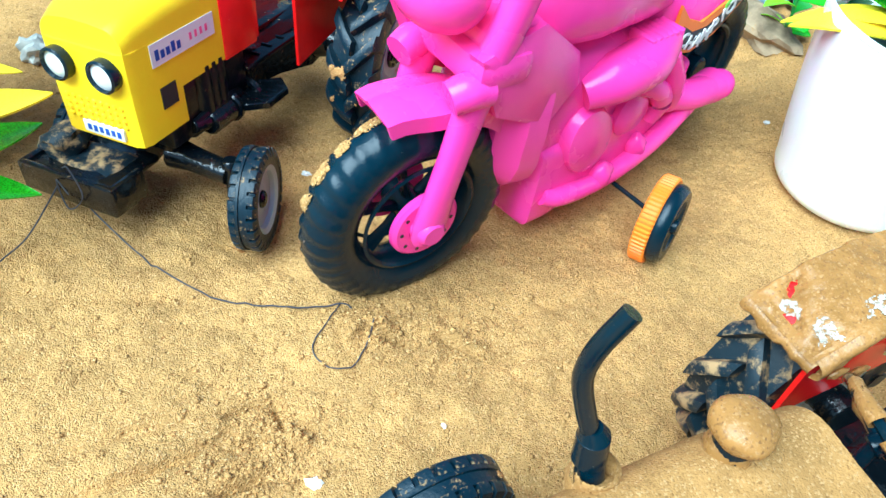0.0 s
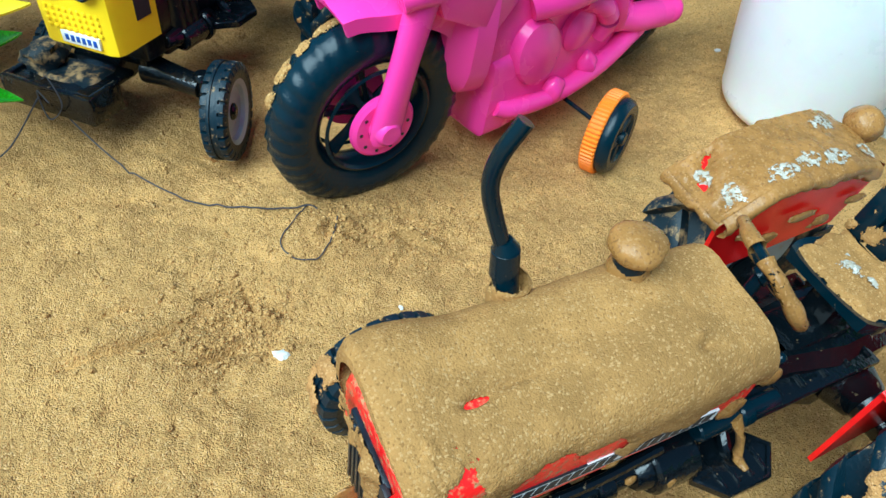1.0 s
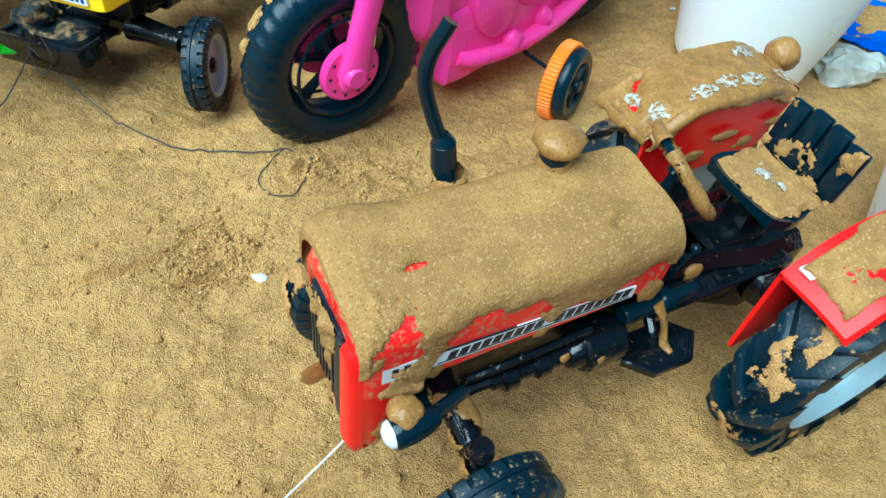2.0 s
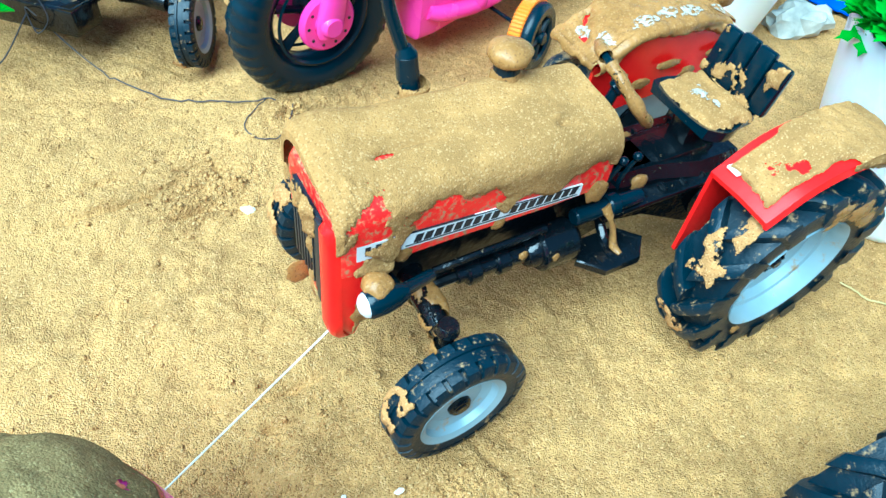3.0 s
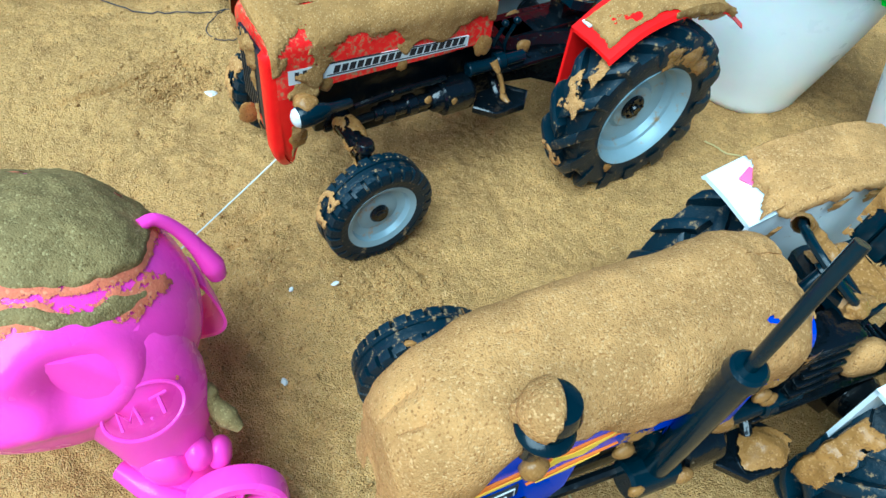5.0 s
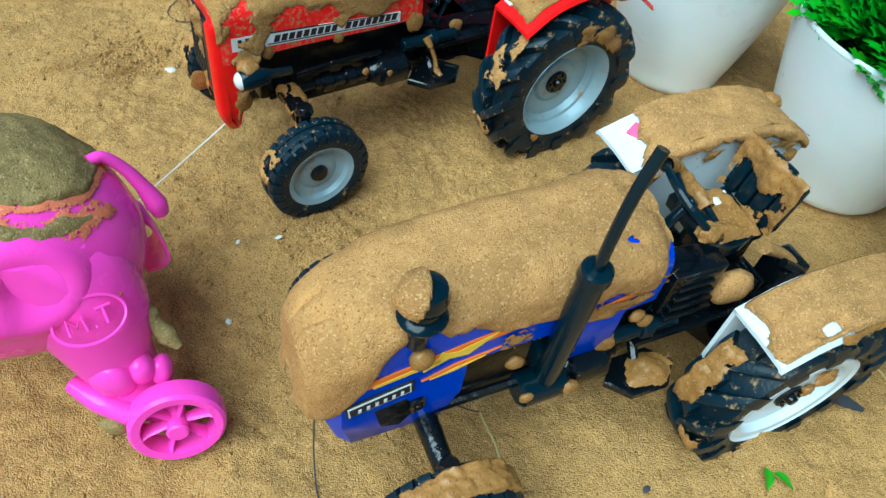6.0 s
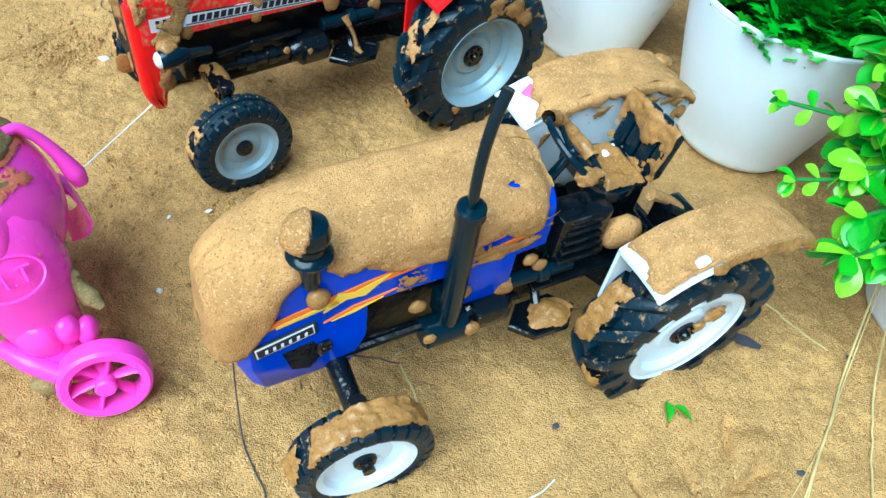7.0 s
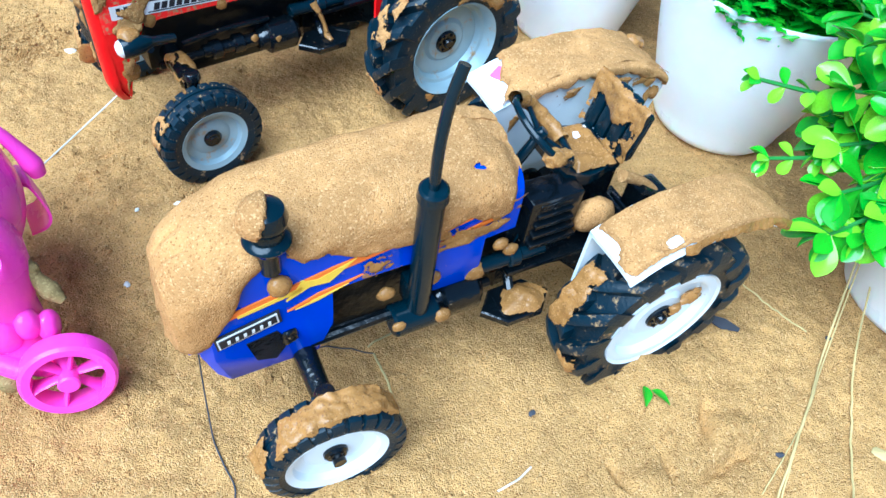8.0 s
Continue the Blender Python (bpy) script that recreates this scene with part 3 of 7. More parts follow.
def chassis(parent, fx, half, zlo, zhi, hood_back, seed, axle_z, track_f, rear_z, track_r, deck=None, rise=18.0, beam=1.0, pots=True):
    """Engine, gearbox, axles, deck and their small fittings, each a black casting."""
    rnd = random.Random(seed)
    bm = bmesh.new()
    side = half + 1.2 if pots else half - 3.5
    box(bm, hood_back - 2, fx + 8, -side, side, zlo + 5, zhi, 1.2)
    box(bm, hood_back + 8, fx - 6, -half * 0.75, half * 0.75, zlo, zlo + 6, 1.5)
    for k in range(3 if pots else 0):
        x = hood_back + 14 + k * (fx - hood_back - 24) / 2
        for s in (-1, 1):
            cyl(bm, (x, s * (half - 0.5), zlo + 9), (x, s * (half - 0.5), zhi - 2), 4.4, 4.2, 16, 0.6)
            cyl(bm, (x, s * (half - 1), zlo + 7.5), (x, s * (half + 2.2), zlo + 7.5), 1.1, 1.0, 8, 0.2)
    for s in (-1, 1):
        tube(bm, [(fx - 2, s * (half + 1.6), zlo + 10), ((fx + hood_back) / 2, s * (half + 2.4), zlo + 12), (hood_back + 4, s * (half + 1.5), zlo + 10)], 1.5, 8, 4)
    eng = part("engine_block", bm, BLACK_DULL, parent)
    for s in (-1, 1):
        x = hood_back + 14
        bm = bmesh.new()
        if not pots:
            y = s * (half + 2.2)
            cyl(bm, (68, y, 38), (56, y, 38), 6.4, 6.4, 26, 0.8)
            cyl(bm, (57, y, 38), (54.5, y, 38), 5.2, 4.6, 26, 0.6)
            cyl(bm, (71.5, y, 38), (67.5, y, 38), 4.0, 4.8, 22, 0.5)
            part("fuel_filter", bm, BLACK, eng)
            bm = bmesh.new()
            cyl(bm, (57, y, 46.5), (33, y, 46), 2.5, 2.2, 16, 0.5)
            cyl(bm, (46, y, 46.5), (42, y, 46.3), 3.4, 3.4, 16, 0.6)
            part("side_pipe", bm, BLACK_CLEAN, eng)
            if fx > 106:
                continue
            bm = bmesh.new()
            cyl(bm, (93, y, 39.5), (71, y, 38.5), 2.4, 2.6, 16, 0.4)
            for q in (79, 88):
                cyl(bm, (q + 2.2, y, 39), (q - 2.2, y, 39), 3.6, 3.6, 18, 0.6)
            part("injection_pump", bm, BLACK, eng)
            bm = bmesh.new()
            tube(bm, [(100, y, 45), (84, y + s, 47), (66, y, 46)], 1.1, 8, 4)
            part("fuel_line", bm, BLACK, eng)
            continue
        cyl(bm, (x + 9, s * (half + 1.5), zlo + 7), (x - 3, s * (half + 1.5), zlo + 7), 4.6, 4.6, 20, 0.7)
        cyl(bm, (x - 3, s * (half + 1.5), zlo + 7), (x - 6, s * (half + 1.5), zlo + 7), 5.6, 5.4, 20, 0.6)
        cyl(bm, (x + 16, s * (half + 1.2), zlo + 9), (x + 9, s * (half + 1.2), zlo + 8), 2.4, 3.2, 14, 0.4)
        part("fuel_filter", bm, BLACK, eng)
    bm = bmesh.new()
    loft(bm, [[V(x, y, z) for y, z in ((-w, zl), (-w, zh), (-w * 0.7, zh + 3), (w * 0.7, zh + 3), (w, zh), (w, zl), (w * 0.6, zl - 2), (-w * 0.6, zl - 2))]
              for x, w, zl, zh in ((hood_back, half * 0.95, zlo + 3, zhi - 6), (hood_back - 14, half * 0.8, zlo + 4, zhi - 12), (hood_back - 26, half * 0.9, zlo + 3, zhi - 12), (6, half * 1.2, rear_z - 9, rear_z + 11), (-10, half * 1.1, rear_z - 8, rear_z + 10))])
    cyl(bm, (0, -track_r + 4, rear_z), (0, track_r - 4, rear_z), 5.0, 5.0, 20, 0.8)
    for s in (-1, 1):
        cyl(bm, (0, s * 12, rear_z), (0, s * 20, rear_z), 8.0, 6.2, 20, 0.8)
    part("gearbox", bm, BLACK, parent)
    bm = bmesh.new()
    box(bm, fx - 5, fx + 5, -8, 8, axle_z + 11, zlo + 8, 1.0)
    for s in (-1, 1):
        tube(bm, [(fx, s * 4, axle_z + rise), (fx, s * 12, axle_z + rise - 0.5), (fx, s * (track_f - 12), axle_z + rise - 2)], [4.2 * beam, 3.4 * beam, 3.0 * beam], 12, 4)
        cyl(bm, (fx, s * (track_f - 11), axle_z - 3), (fx, s * (track_f - 11), axle_z + rise + 2), 2.6, 2.3, 14, 0.5)
        cyl(bm, (fx, s * (track_f - 11), axle_z + rise + 1), (fx, s * (track_f - 11), axle_z + rise + 4), 3.2, 2.8, 14, 0.5)
        cyl(bm, (fx, s * (track_f - 12), axle_z), (fx, s * track_f, axle_z), 1.9, 1.9, 12)
    part("front_axle", bm, BLACK, parent)
    if deck:
        bm = bmesh.new()
        x0, x1, hw, z = deck
        box(bm, x0, x1, -hw, hw, z, z + 2, 0.6)
        deck_plate = part("deck", bm, BLACK, parent)
        for k in range(7):
            x = x0 + 2 + k * (x1 - x0 - 4) / 6
            bm = bmesh.new()
            box(bm, x - 0.5, x + 0.5, -hw + 2, hw - 2, z + 1.9, z + 2.7, 0.2)
            part("deck_rib", bm, BLACK, deck_plate)
        bm = bmesh.new()
        box(bm, x0 + 4, x1 - 8, -6, 6, z + 1.8, z + 7, 1.0)
        part("gear_tunnel", bm, BLACK, deck_plate)
        for s in (-1, 1):
            bm = bmesh.new()
            cx, cy = x1 - 2, s * (hw + 4)
            hexa = [(cx - 12, cy), (cx - 6, cy + s * 6.5), (cx + 6, cy + s * 6.5), (cx + 12, cy), (cx + 6, cy - s * 6.5), (cx - 6, cy - s * 6.5)]
            loft(bm, [[V(cx + (p - cx) * k, cy + (q - cy) * k, zz) for p, q in hexa] for k, zz in ((0.94, z - 9.6), (1.0, z - 9.2), (1.0, z - 7.2), (0.95, z - 6.8), (0.86, z - 6.8), (0.84, z - 7.3))])
            for k in range(4):
                box(bm, cx - 6.6 + k * 4, cx - 5.6 + k * 4, cy - 4.6, cy + 4.6, z - 7.6, z - 6.9, 0.15)
            tube(bm, [(x1 - 4, s * hw * 0.5, z - 2), (x1 - 2, s * (hw), z - 6), (x1 - 2, s * (hw + 2), z - 8)], 1.6, 8, 3)
            part("footstep", bm, BLACK, parent)
        for s, x in ((1, x1 - 4), (-1, x1 - 4), (1, x1 - 9)):
            bm = bmesh.new()
            tube(bm, [(x, s * 8, z + 2), (x + 1, s * 8.5, z + 9), (x - 2, s * 9, z + 16)], [0.8, 0.7], 6, 3)
            blob(bm, (x - 2, s * 9, z + 16.5), 1.5, 3, 0.05, 2)
            part("lever", bm, BLACK_CLEAN, parent)
    return eng


def sidewall_mud(parent, c, R, y, side, seed, a0, a1, r0=0.60, r1=0.88, deep=0.9, mat=None):
    """Mud splashed on a tyre's outer wall between two angles from the front over the top."""
    bm = bmesh.new()

    def fn(u, v):
        a = radians(a0 + (a1 - a0) * u)
        r = R * (r0 + (r1 - r0) * v)
        return V(c[0] + r * math.cos(a), c[1] + y, c[2] + r * math.sin(a)), V(0, side, 0)
    coat(bm, fn, max(16, int((a1 - a0) / 2)), 20, lambda u, v, p: -0.75 + deep * step(min(u, 1 - u, v, 1 - v), 0, 0.25) + 1.1 * fbm(p, 0.13, seed))
    return part("mud_splash", bm, mat or MUD_WET, parent)


def wheel_mud(parent, c, R, w, seed, arcs, name="mud", mat=None):
    """Mud caked on a tyre's tread: arcs of (start, end) degrees from the front over the top."""
    bm = bmesh.new()
    for k, (a0, a1, y0, y1, deep) in enumerate(arcs):
        def fn(u, v):
            a = radians(a0 + (a1 - a0) * u)
            y = y0 + (y1 - y0) * v
            e = abs(y) / (w / 2)
            r = R * (1 - 0.10 * max(0, e - 0.7) / 0.3)
            return V(c[0] + r * math.cos(a), c[1] + y, c[2] + r * math.sin(a)), V(math.cos(a), 0.25 * (1 if y > 0 else -1) * e, math.sin(a)).normalized()

        def th(u, v, p):
            edge = min(u, 1 - u, v, 1 - v)
            return -1.25 + deep * step(edge, 0.0, 0.22) + 1.5 * fbm(p, 0.16, seed + k) + 0.5 * fbm(p, 0.5, seed + k + 3)
        coat(bm, fn, max(16, int((a1 - a0) / 2)), 24, th)
    return part(name, bm, mat or MUD, parent, "caked sandy mud")


# ---- red tractor ----
def red_tractor():
    t = thing("toy_tractor", pose(0.0941, 0.1071, 0, 0, 0, 212), "red and black toy tractor caked with sandy mud", "toy tractor", "toy tractors on the sand")
    st = [(50, 13.5, 57, 76.5, 7), (70, 14.5, 57.5, 78, 7), (95, 14.5, 58, 77.5, 7), (112, 14.6, 58, 77.4, 6), (121, 14.8, 57, 77.2, 5.5), (125, 14.4, 57, 76.2, 5.5), (126.6, 13.4, 57, 74.6, 5.5)]
    hood = part("bonnet", hood_mesh(st), RED_DUSTY, t)
    # front cowl with its two red columns
    bm = bmesh.new()
    secs = []
    for z, lo, hi, xf, xb in ((27.5, 7.5, 11, 122.5, 121.4), (30, 3, 12.4, 124.0, 121.2), (34, -6, 13.4, 125.6, 120.8), (38, -12, 14.0, 126.6, 119.8), (48, -14.2, 14.4, 127, 116.5), (58, -14.5, 14.5, 127, 112), (69, -14.2, 14.2, 126.5, 112)):
        r = min(3.0, (hi - lo) * 0.3)
        secs.append([V(xb, hi, z), V(xf - r, hi, z), V(xf - 0.8, hi - 0.8, z), V(xf, hi - r, z), V(xf + 0.1, (lo + hi) / 2, z), V(xf - 0.8, lo + r, z), V(xf - 1.6, lo + r * 0.6, z), V(xf - r, lo + 0.2, z), V(xb, lo, z)])
    loft(bm, secs)
    cowl = part("front_cowl", bm, RED, t)
    bm = bmesh.new()
    box(bm, 126.2, 127.7, -8.5, 7.2, 44, 70, 0.5)
    grille = part("grille", bm, GRILLE, t, "black slatted radiator grille with mud")
    bm = bmesh.new()
    low = [[V(122.4, yl, z), V(xf - 0.6, yl, z), V(xf, yl + 0.25 * w, z), V(xf + 0.1, yl + 0.5 * w, z), V(xf - 0.2, yl + 0.75 * w, z), V(xf - 1.0, yl + w, z), V(xf - 3.0, yl + w + 0.1, z)] for z, xf, yl, w in ((26.3, 124.2, 9.2, 0.9), (27.6, 125.2, 8.8, 2.2), (30, 126.4, 8.6, 3.6), (33, 127.6, 8.6, 4.8))]
    loft(bm, low + [[V(x, y, z) for x, y in ((126.0, 8.6), (127.6, 8.6), (128.5, 9.4), (128.6, 11.2), (128.1, 12.8), (127.0, 13.9), (125.0, 14.2))] for z in (37, 39, 55, 68, 70.5)] + [[V(x - 0.8, y, 72) for x, y in ((126.0, 8.8), (127.2, 8.8), (127.9, 9.6), (128.0, 11.2), (127.6, 12.6), (126.6, 13.4), (125.0, 13.8))]])
    part("column", bm, RED, cowl)
    bm = bmesh.new()
    box(bm, 127.0, 128.2, 5.9, 8.4, 42, 70, 0.3)
    part("slot", bm, DEC_BLACK, cowl)
    for k in range(8):
        bm = bmesh.new()
        y = -7.5 + k * 1.85
        box(bm, 127.4, 128.1, y - 0.45, y + 0.45, 45, 69, 0.2)
        part("slat", bm, GRILLE, grille)
    bm = bmesh.new()
    plate_xz(bm, [(122, 61.6), (122, 66.6), (112, 66), (60, 62.3), (60, 58.4), (112, 61)], 14.55)
    strip = part("side_sticker", bm, DEC_WHITE, hood, "white sticker strip with black print")
    bm = bmesh.new()
    x = 108.0
    while x > 62:
        if abs(x - 84) > 1.8:
            f = (x - 60) / 52
            z0 = 59.3 + 2.5 * f
            plate_xz(bm, [(x, z0 + 0.4), (x - 0.7, z0 + 2.8), (x - 2.6, z0 + 2.7), (x - 1.9, z0 + 0.3)], 14.8, 0.12)
        x -= 2.6
    for x in (120, 117.5, 113):
        plate_xz(bm, [(x, 62.8), (x, 65.6), (x - 1.3, 65.5), (x - 1.3, 62.7)], 14.8, 0.12)
    for lo in (0.55, 4.0):
        plate_xz(bm, [(110, 60.8 + lo * 1.18), (110, 61.15 + lo * 1.18), (61, 58.75 + lo * 0.9), (61, 58.45 + lo * 0.9)], 14.8, 0.1)
    part("print", bm, DEC_BLACK, strip)

    # mud on the bonnet
    fn = hood_surface(st)

    def th(u, v, p):
        x, y, z = p
        edge = 0.085 + 0.035 * fbm(p, 0.10, 3) - 0.12 * math.exp(-((x - 114) / 4.5) ** 2) - 0.07 * math.exp(-((x - 83) / 3.0) ** 2) - 0.03 * math.exp(-((x - 70) / 6) ** 2)
        d = 1.35 + 0.4 * fbm(p, 0.07, 1) + 0.12 * fbm(p, 0.30, 2)
        d += 1.9 * step(-y, 1, 11) + 2.2 * step(x, 104, 121) * step(-y, -6, 7)
        d -= 4.0 * (1 - step(v, edge, edge + 0.07)) + 7.5 * step(v, 0.84, 0.95)
        if y > 0:
            d -= 2.9 * math.exp(-((x - 97) / 13) ** 2 - ((z - 67.5) / 5.4) ** 2) * (0.9 + 0.45 * fbm(p, 0.16, 7) + 0.25 * fbm(p, 0.7, 17))
            d -= 2.6 * math.exp(-((x - 56) / 4) ** 2 - ((z - 64) / 4.0) ** 2) * (0.8 + 0.8 * fbm(p, 0.35, 9))
            d -= 2.6 * step(y, 3, 8) * math.exp(-((x - 119) / 5.0) ** 2 - ((z - 71) / 6.5) ** 2) * (0.75 + 0.7 * fbm(p, 0.22, 8) + 0.3 * fbm(p, 0.8, 18))
        d -= 2.8 * math.exp(-((x - 110.5) / 2.4) ** 2 - ((y - 2.4) / 0.8) ** 2) + 1.0 * math.exp(-((x - 103) / 6) ** 2 - ((y - 1.4) / 0.9) ** 2)
        d -= 1.15 * math.exp(-((x - 66.5) / 1.5) ** 2 - ((y - 8.0) / 0.9) ** 2) - 0.7 * math.exp(-((x - 66.5) / 1.8) ** 2 - ((y - 5.8) / 0.8) ** 2)
        return d - 2.0 * step(u, 0.985, 1.0)
    bm = bmesh.new()
    coat(bm, fn, 190, 160, th)
    part("mud_crust", bm, MUD_DAMP, hood, "thick sandy mud crust")

    def front(u, v):
        z, q = 31 + 42 * v, u * 41
        half = 14.45 if z > 46 else 14.45 - (46 - z) ** 2 * 0.007
        xf = 127.6 if z > 40 else 127.6 - (40 - z) * 0.3
        if q < 24:
            return V(xf + 0.2, -12 + q, z), V(1, 0, 0)
        if q < 29:
            a = (q - 24) / 5 * math.pi / 2
            return V(xf - 2.6 + 2.8 * math.sin(a), half - 2.6 + 2.8 * math.cos(a - math.pi / 2) - 2.8 * math.sin(a) + 2.8 * (1 - math.cos(a)), z), V(math.cos(a), math.sin(a), 0)
        return V(xf - 2.6 - (q - 29), half + 0.2, z), V(0, 1, 0)

    def fr(u, v, p):
        top = (61.0 + 6.5 * step(p.y, 5.5, 8.0)) + 2.0 * fbm(p, 0.16, 31)
        d = 1.4 * step(p.z, top, top + 3) - 0.9 + 0.5 * fbm(p, 0.15, 33)
        if p.x > 127:
            d += 1.5 * math.exp(-((p.y - 2.5) / 2.2) ** 2) + 0.6 * fbm(p, 0.3, 34) - 3.0 * step(p.y, 6.0, 7.0)
        elif u > 0.70:
            d += 1.6 * math.exp(-((p.z - 57.5 - (p.x - 120) * 0.05) / 2.0) ** 2) + 1.3 + 0.5 * fbm(p, 0.22, 36) - 3.2 * step(p.x, 122.2 + 0.8 * fbm(p, 0.2, 37), 123.6) - 2.6 * math.exp(-((p.z - 53) / 3.0) ** 2) * (0.7 + fbm(p, 0.2, 38))
        d -= 5.0 * (1 - step(p.x, 121.0 - max(0.0, p.z - 34) * 0.36, 122.0 - max(0.0, p.z - 34) * 0.36))
        return d - 1.6 * step(v, 0.94, 1.0) - (2.0 * step(p.z, 61, 63) if p.y > 13.5 else 0)
    bm = bmesh.new()
    coat(bm, front, 110, 100, fr)
    part("mud_run", bm, MUD_DAMP, cowl, "mud run down over the grille")
    bm = bmesh.new()
    for x, y, z, r in ((128.5, -6, 38, 3.2), (120, 13.6, 40, 3.0), (118, 13.6, 46, 2.2), (84, 14.2, 57.6, 1.9), (53, 13.6, 56, 3.2), (110, 14.2, 58.6, 2.2)):
        blob(bm, (x, y, z), (r * 1.1, r * 0.35, r * 1.3), int(x * 7 + z), 0.25)
    part("clotted_mud", bm, MUD_WET, cowl, "wet mud clumps")

    chassis(t, 103.5, 10.5, 28, 58, 50, 3, 21.5, 38.5, 32.5, 42, (-2, 47, 15, 42), pots=False)
    bm = bmesh.new()
    for x, y, z, r in ((73, 14.6, 40, 1.6), (65, 18.4, 39.5, 1.5), (30, 8, 45, 3.4), (24, -8, 45, 4), (40, -3, 46, 3.4), (103, -20, 38, 4)):
        blob(bm, (x, y, z), (r, r * 0.45, r * 1.1), int(x + y * 3), 0.15)
    tube(bm, [(47, 13.5, 48.0), (46, 16.0, 45), (44.5, 17.5, 40), (44, 19, 35.6), (43.5, 22, 34.9)], [2.2, 1.3, 1.1, 1.5, 0.8], 12, 5, 0.7)
    coat(bm, lambda u, v: (V(103.5 + (3.6 - 0.5 * u) * math.cos(TAU * v), 9 + 18 * u, 39.3 - 1.6 * u + (3.6 - 0.5 * u) * math.sin(TAU * v)), V(math.cos(TAU * v), 0, math.sin(TAU * v))), 50, 36, lambda u, v, p: 0.55 + 1.5 * fbm(p, 0.14, 83) - 1.5 * (1 - step(min(u, 1 - u), 0, 0.15)))
    coat(bm, lambda u, v: (V(103.5 + 2.8 * math.cos(TAU * v), 27.5 + 2.8 * math.sin(TAU * v), 41 - 14 * u), V(math.cos(TAU * v), math.sin(TAU * v), 0)), 40, 30, lambda u, v, p: 0.1 + 1.4 * fbm(p, 0.16, 85))
    part("caked_mud", bm, MUD_WET, t, "wet mud lumps on the castings")

    # lamps
    bm = bmesh.new()
    lathe(bm, [(0.1, 113), (1.8, 113), (3.0, 116), (3.5, 119), (3.5, 122.6), (3.1, 123.2), (2.9, 122.4), (0.1, 122.4)], 26, (0, 22.5, 56), "x")
    tube(bm, [(113, 13, 50), (113, 18, 51), (114, 22, 53)], 1.5, 8, 3)
    cyl(bm, (114, 22.0, 55.6), (104, 18.0, 52), 1.7, 1.5, 12, 0.3)
    lamp = part("headlamp", bm, BLACK_CLEAN, t)
    bm = bmesh.new()
    lathe(bm, [(0.1, 125.0), (1.4, 124.8), (2.6, 124.0), (3.1, 122.8), (3.0, 122.2), (0.1, 122.2)], 24, (0, 22.5, 56), "x")
    part("lens", bm, CHROME, lamp, "silvered lamp glass")
    bm = bmesh.new()
    blob(bm, (119.5, 20.4, 58.6), (3.6, 3.6, 2.8), 6, 0.18)
    part("mud_cap", bm, MUD_WET, lamp, "mud clump")

    # exhaust and air cleaner
    bm = bmesh.new()
    cyl(bm, (93.5, -15.5, 72), (94, -18.5, 81), 2.5, 2.6, 18, 0.3)
    cyl(bm, (94, -18.5, 80), (94.5, -19.5, 87), 2.9, 2.7, 22, 0.6)
    cyl(bm, (94.5, -19.5, 86.5), (95, -20, 88.5), 2.7, 1.7, 22)
    tube(bm, [(94.6, -19.6, 86), (96.8, -21.4, 93), (98.4, -22.8, 100), (97.6, -23.2, 106), (94.2, -23.2, 112.5)], 1.6, 14, 5)
    ex = part("exhaust_pipe", bm, BLACK_CLEAN, t)
    bm = bmesh.new()
    coat(bm, lambda u, v: (V(93.7 + 3.0 * math.cos(TAU * u), -17.0 + 3.0 * math.sin(TAU * u), 74 + 8 * v), V(math.cos(TAU * u), math.sin(TAU * u), 0)), 30, 10, lambda u, v, p: 0.7 + fbm(p, 0.2, 5) - 2 * step(v, 0.7, 1))
    part("mud", bm, MUD_DAMP, ex)
    bm = bmesh.new()
    cyl(bm, (71, -10, 74), (70.5, -12, 84), 3.6, 3.4, 22, 0.5)
    filt = part("air_cleaner", bm, BLACK_CLEAN, t)
    bm = bmesh.new()
    blob(bm, (70, -12.2, 86.0), (5.8, 5.6, 3.2), 6, 0.1)
    blob(bm, (70.5, -11.5, 79.5), (4.2, 4.2, 4.4), 9, 0.15)
    part("muddy_cap", bm, MUD_WET, filt, "mushroom cap coated with mud")

    steering(t, (48, -1, 58), (38, -3, 75), 12.0, 48, BLACK_CLEAN, -12)
    bm = bmesh.new()
    mm = pose(38, -3, 75, -12, -48, 0)

    def on_ring(u, v):
        a, b = TAU * (0.02 + 0.96 * u), TAU * v
        d = V(math.cos(a), math.sin(a), 0)
        nrm = d * math.cos(b) + V(0, 0, math.sin(b))
        return mm @ (d * 12 + nrm * 1.05), mm.to_3x3() @ nrm
    coat(bm, on_ring, 80, 14, lambda u, v, p: 0.55 + 0.9 * fbm(p, 0.14, 4))
    part("mud_on_rim", bm, MUD_WET, t, "mud on the steering wheel")

    pan = seat(t, (3.5, -1, 60), 28, 21, BLACK_CLEAN, 17)
    bm = bmesh.new()
    coat(bm, lambda u, v: (V(13.5 - 20 * u, -1 + 27 * (0.5 - v), 60.6), V(0, 0, 1)), 30, 36, lambda u, v, p: 1.9 + 0.7 * fbm(p, 0.14, 6) - 2.6 * (1 - step(min(u, 1 - u, v, 1 - v) + 0.05 * fbm(p, 0.2, 8), 0.0, 0.12)))
    coat(bm, lambda u, v: (V(-5.4 - 3.5 * v, -1 + 26 * (0.5 - u), 61.3 + 17 * v), V(0.98, 0, 0.2)), 60, 40, lambda u, v, p: -0.3 + 1.9 * fbm(p, 0.10, 37) + 0.5 * (1 - v) - 1.2 * step(v, 0.85, 1.0))
    part("mud_on_seat", bm, MUD_DAMP, pan, "sandy mud spread on the seat")
    # wet glints on the seat, laid on as a pale coat
    bm = bmesh.new()
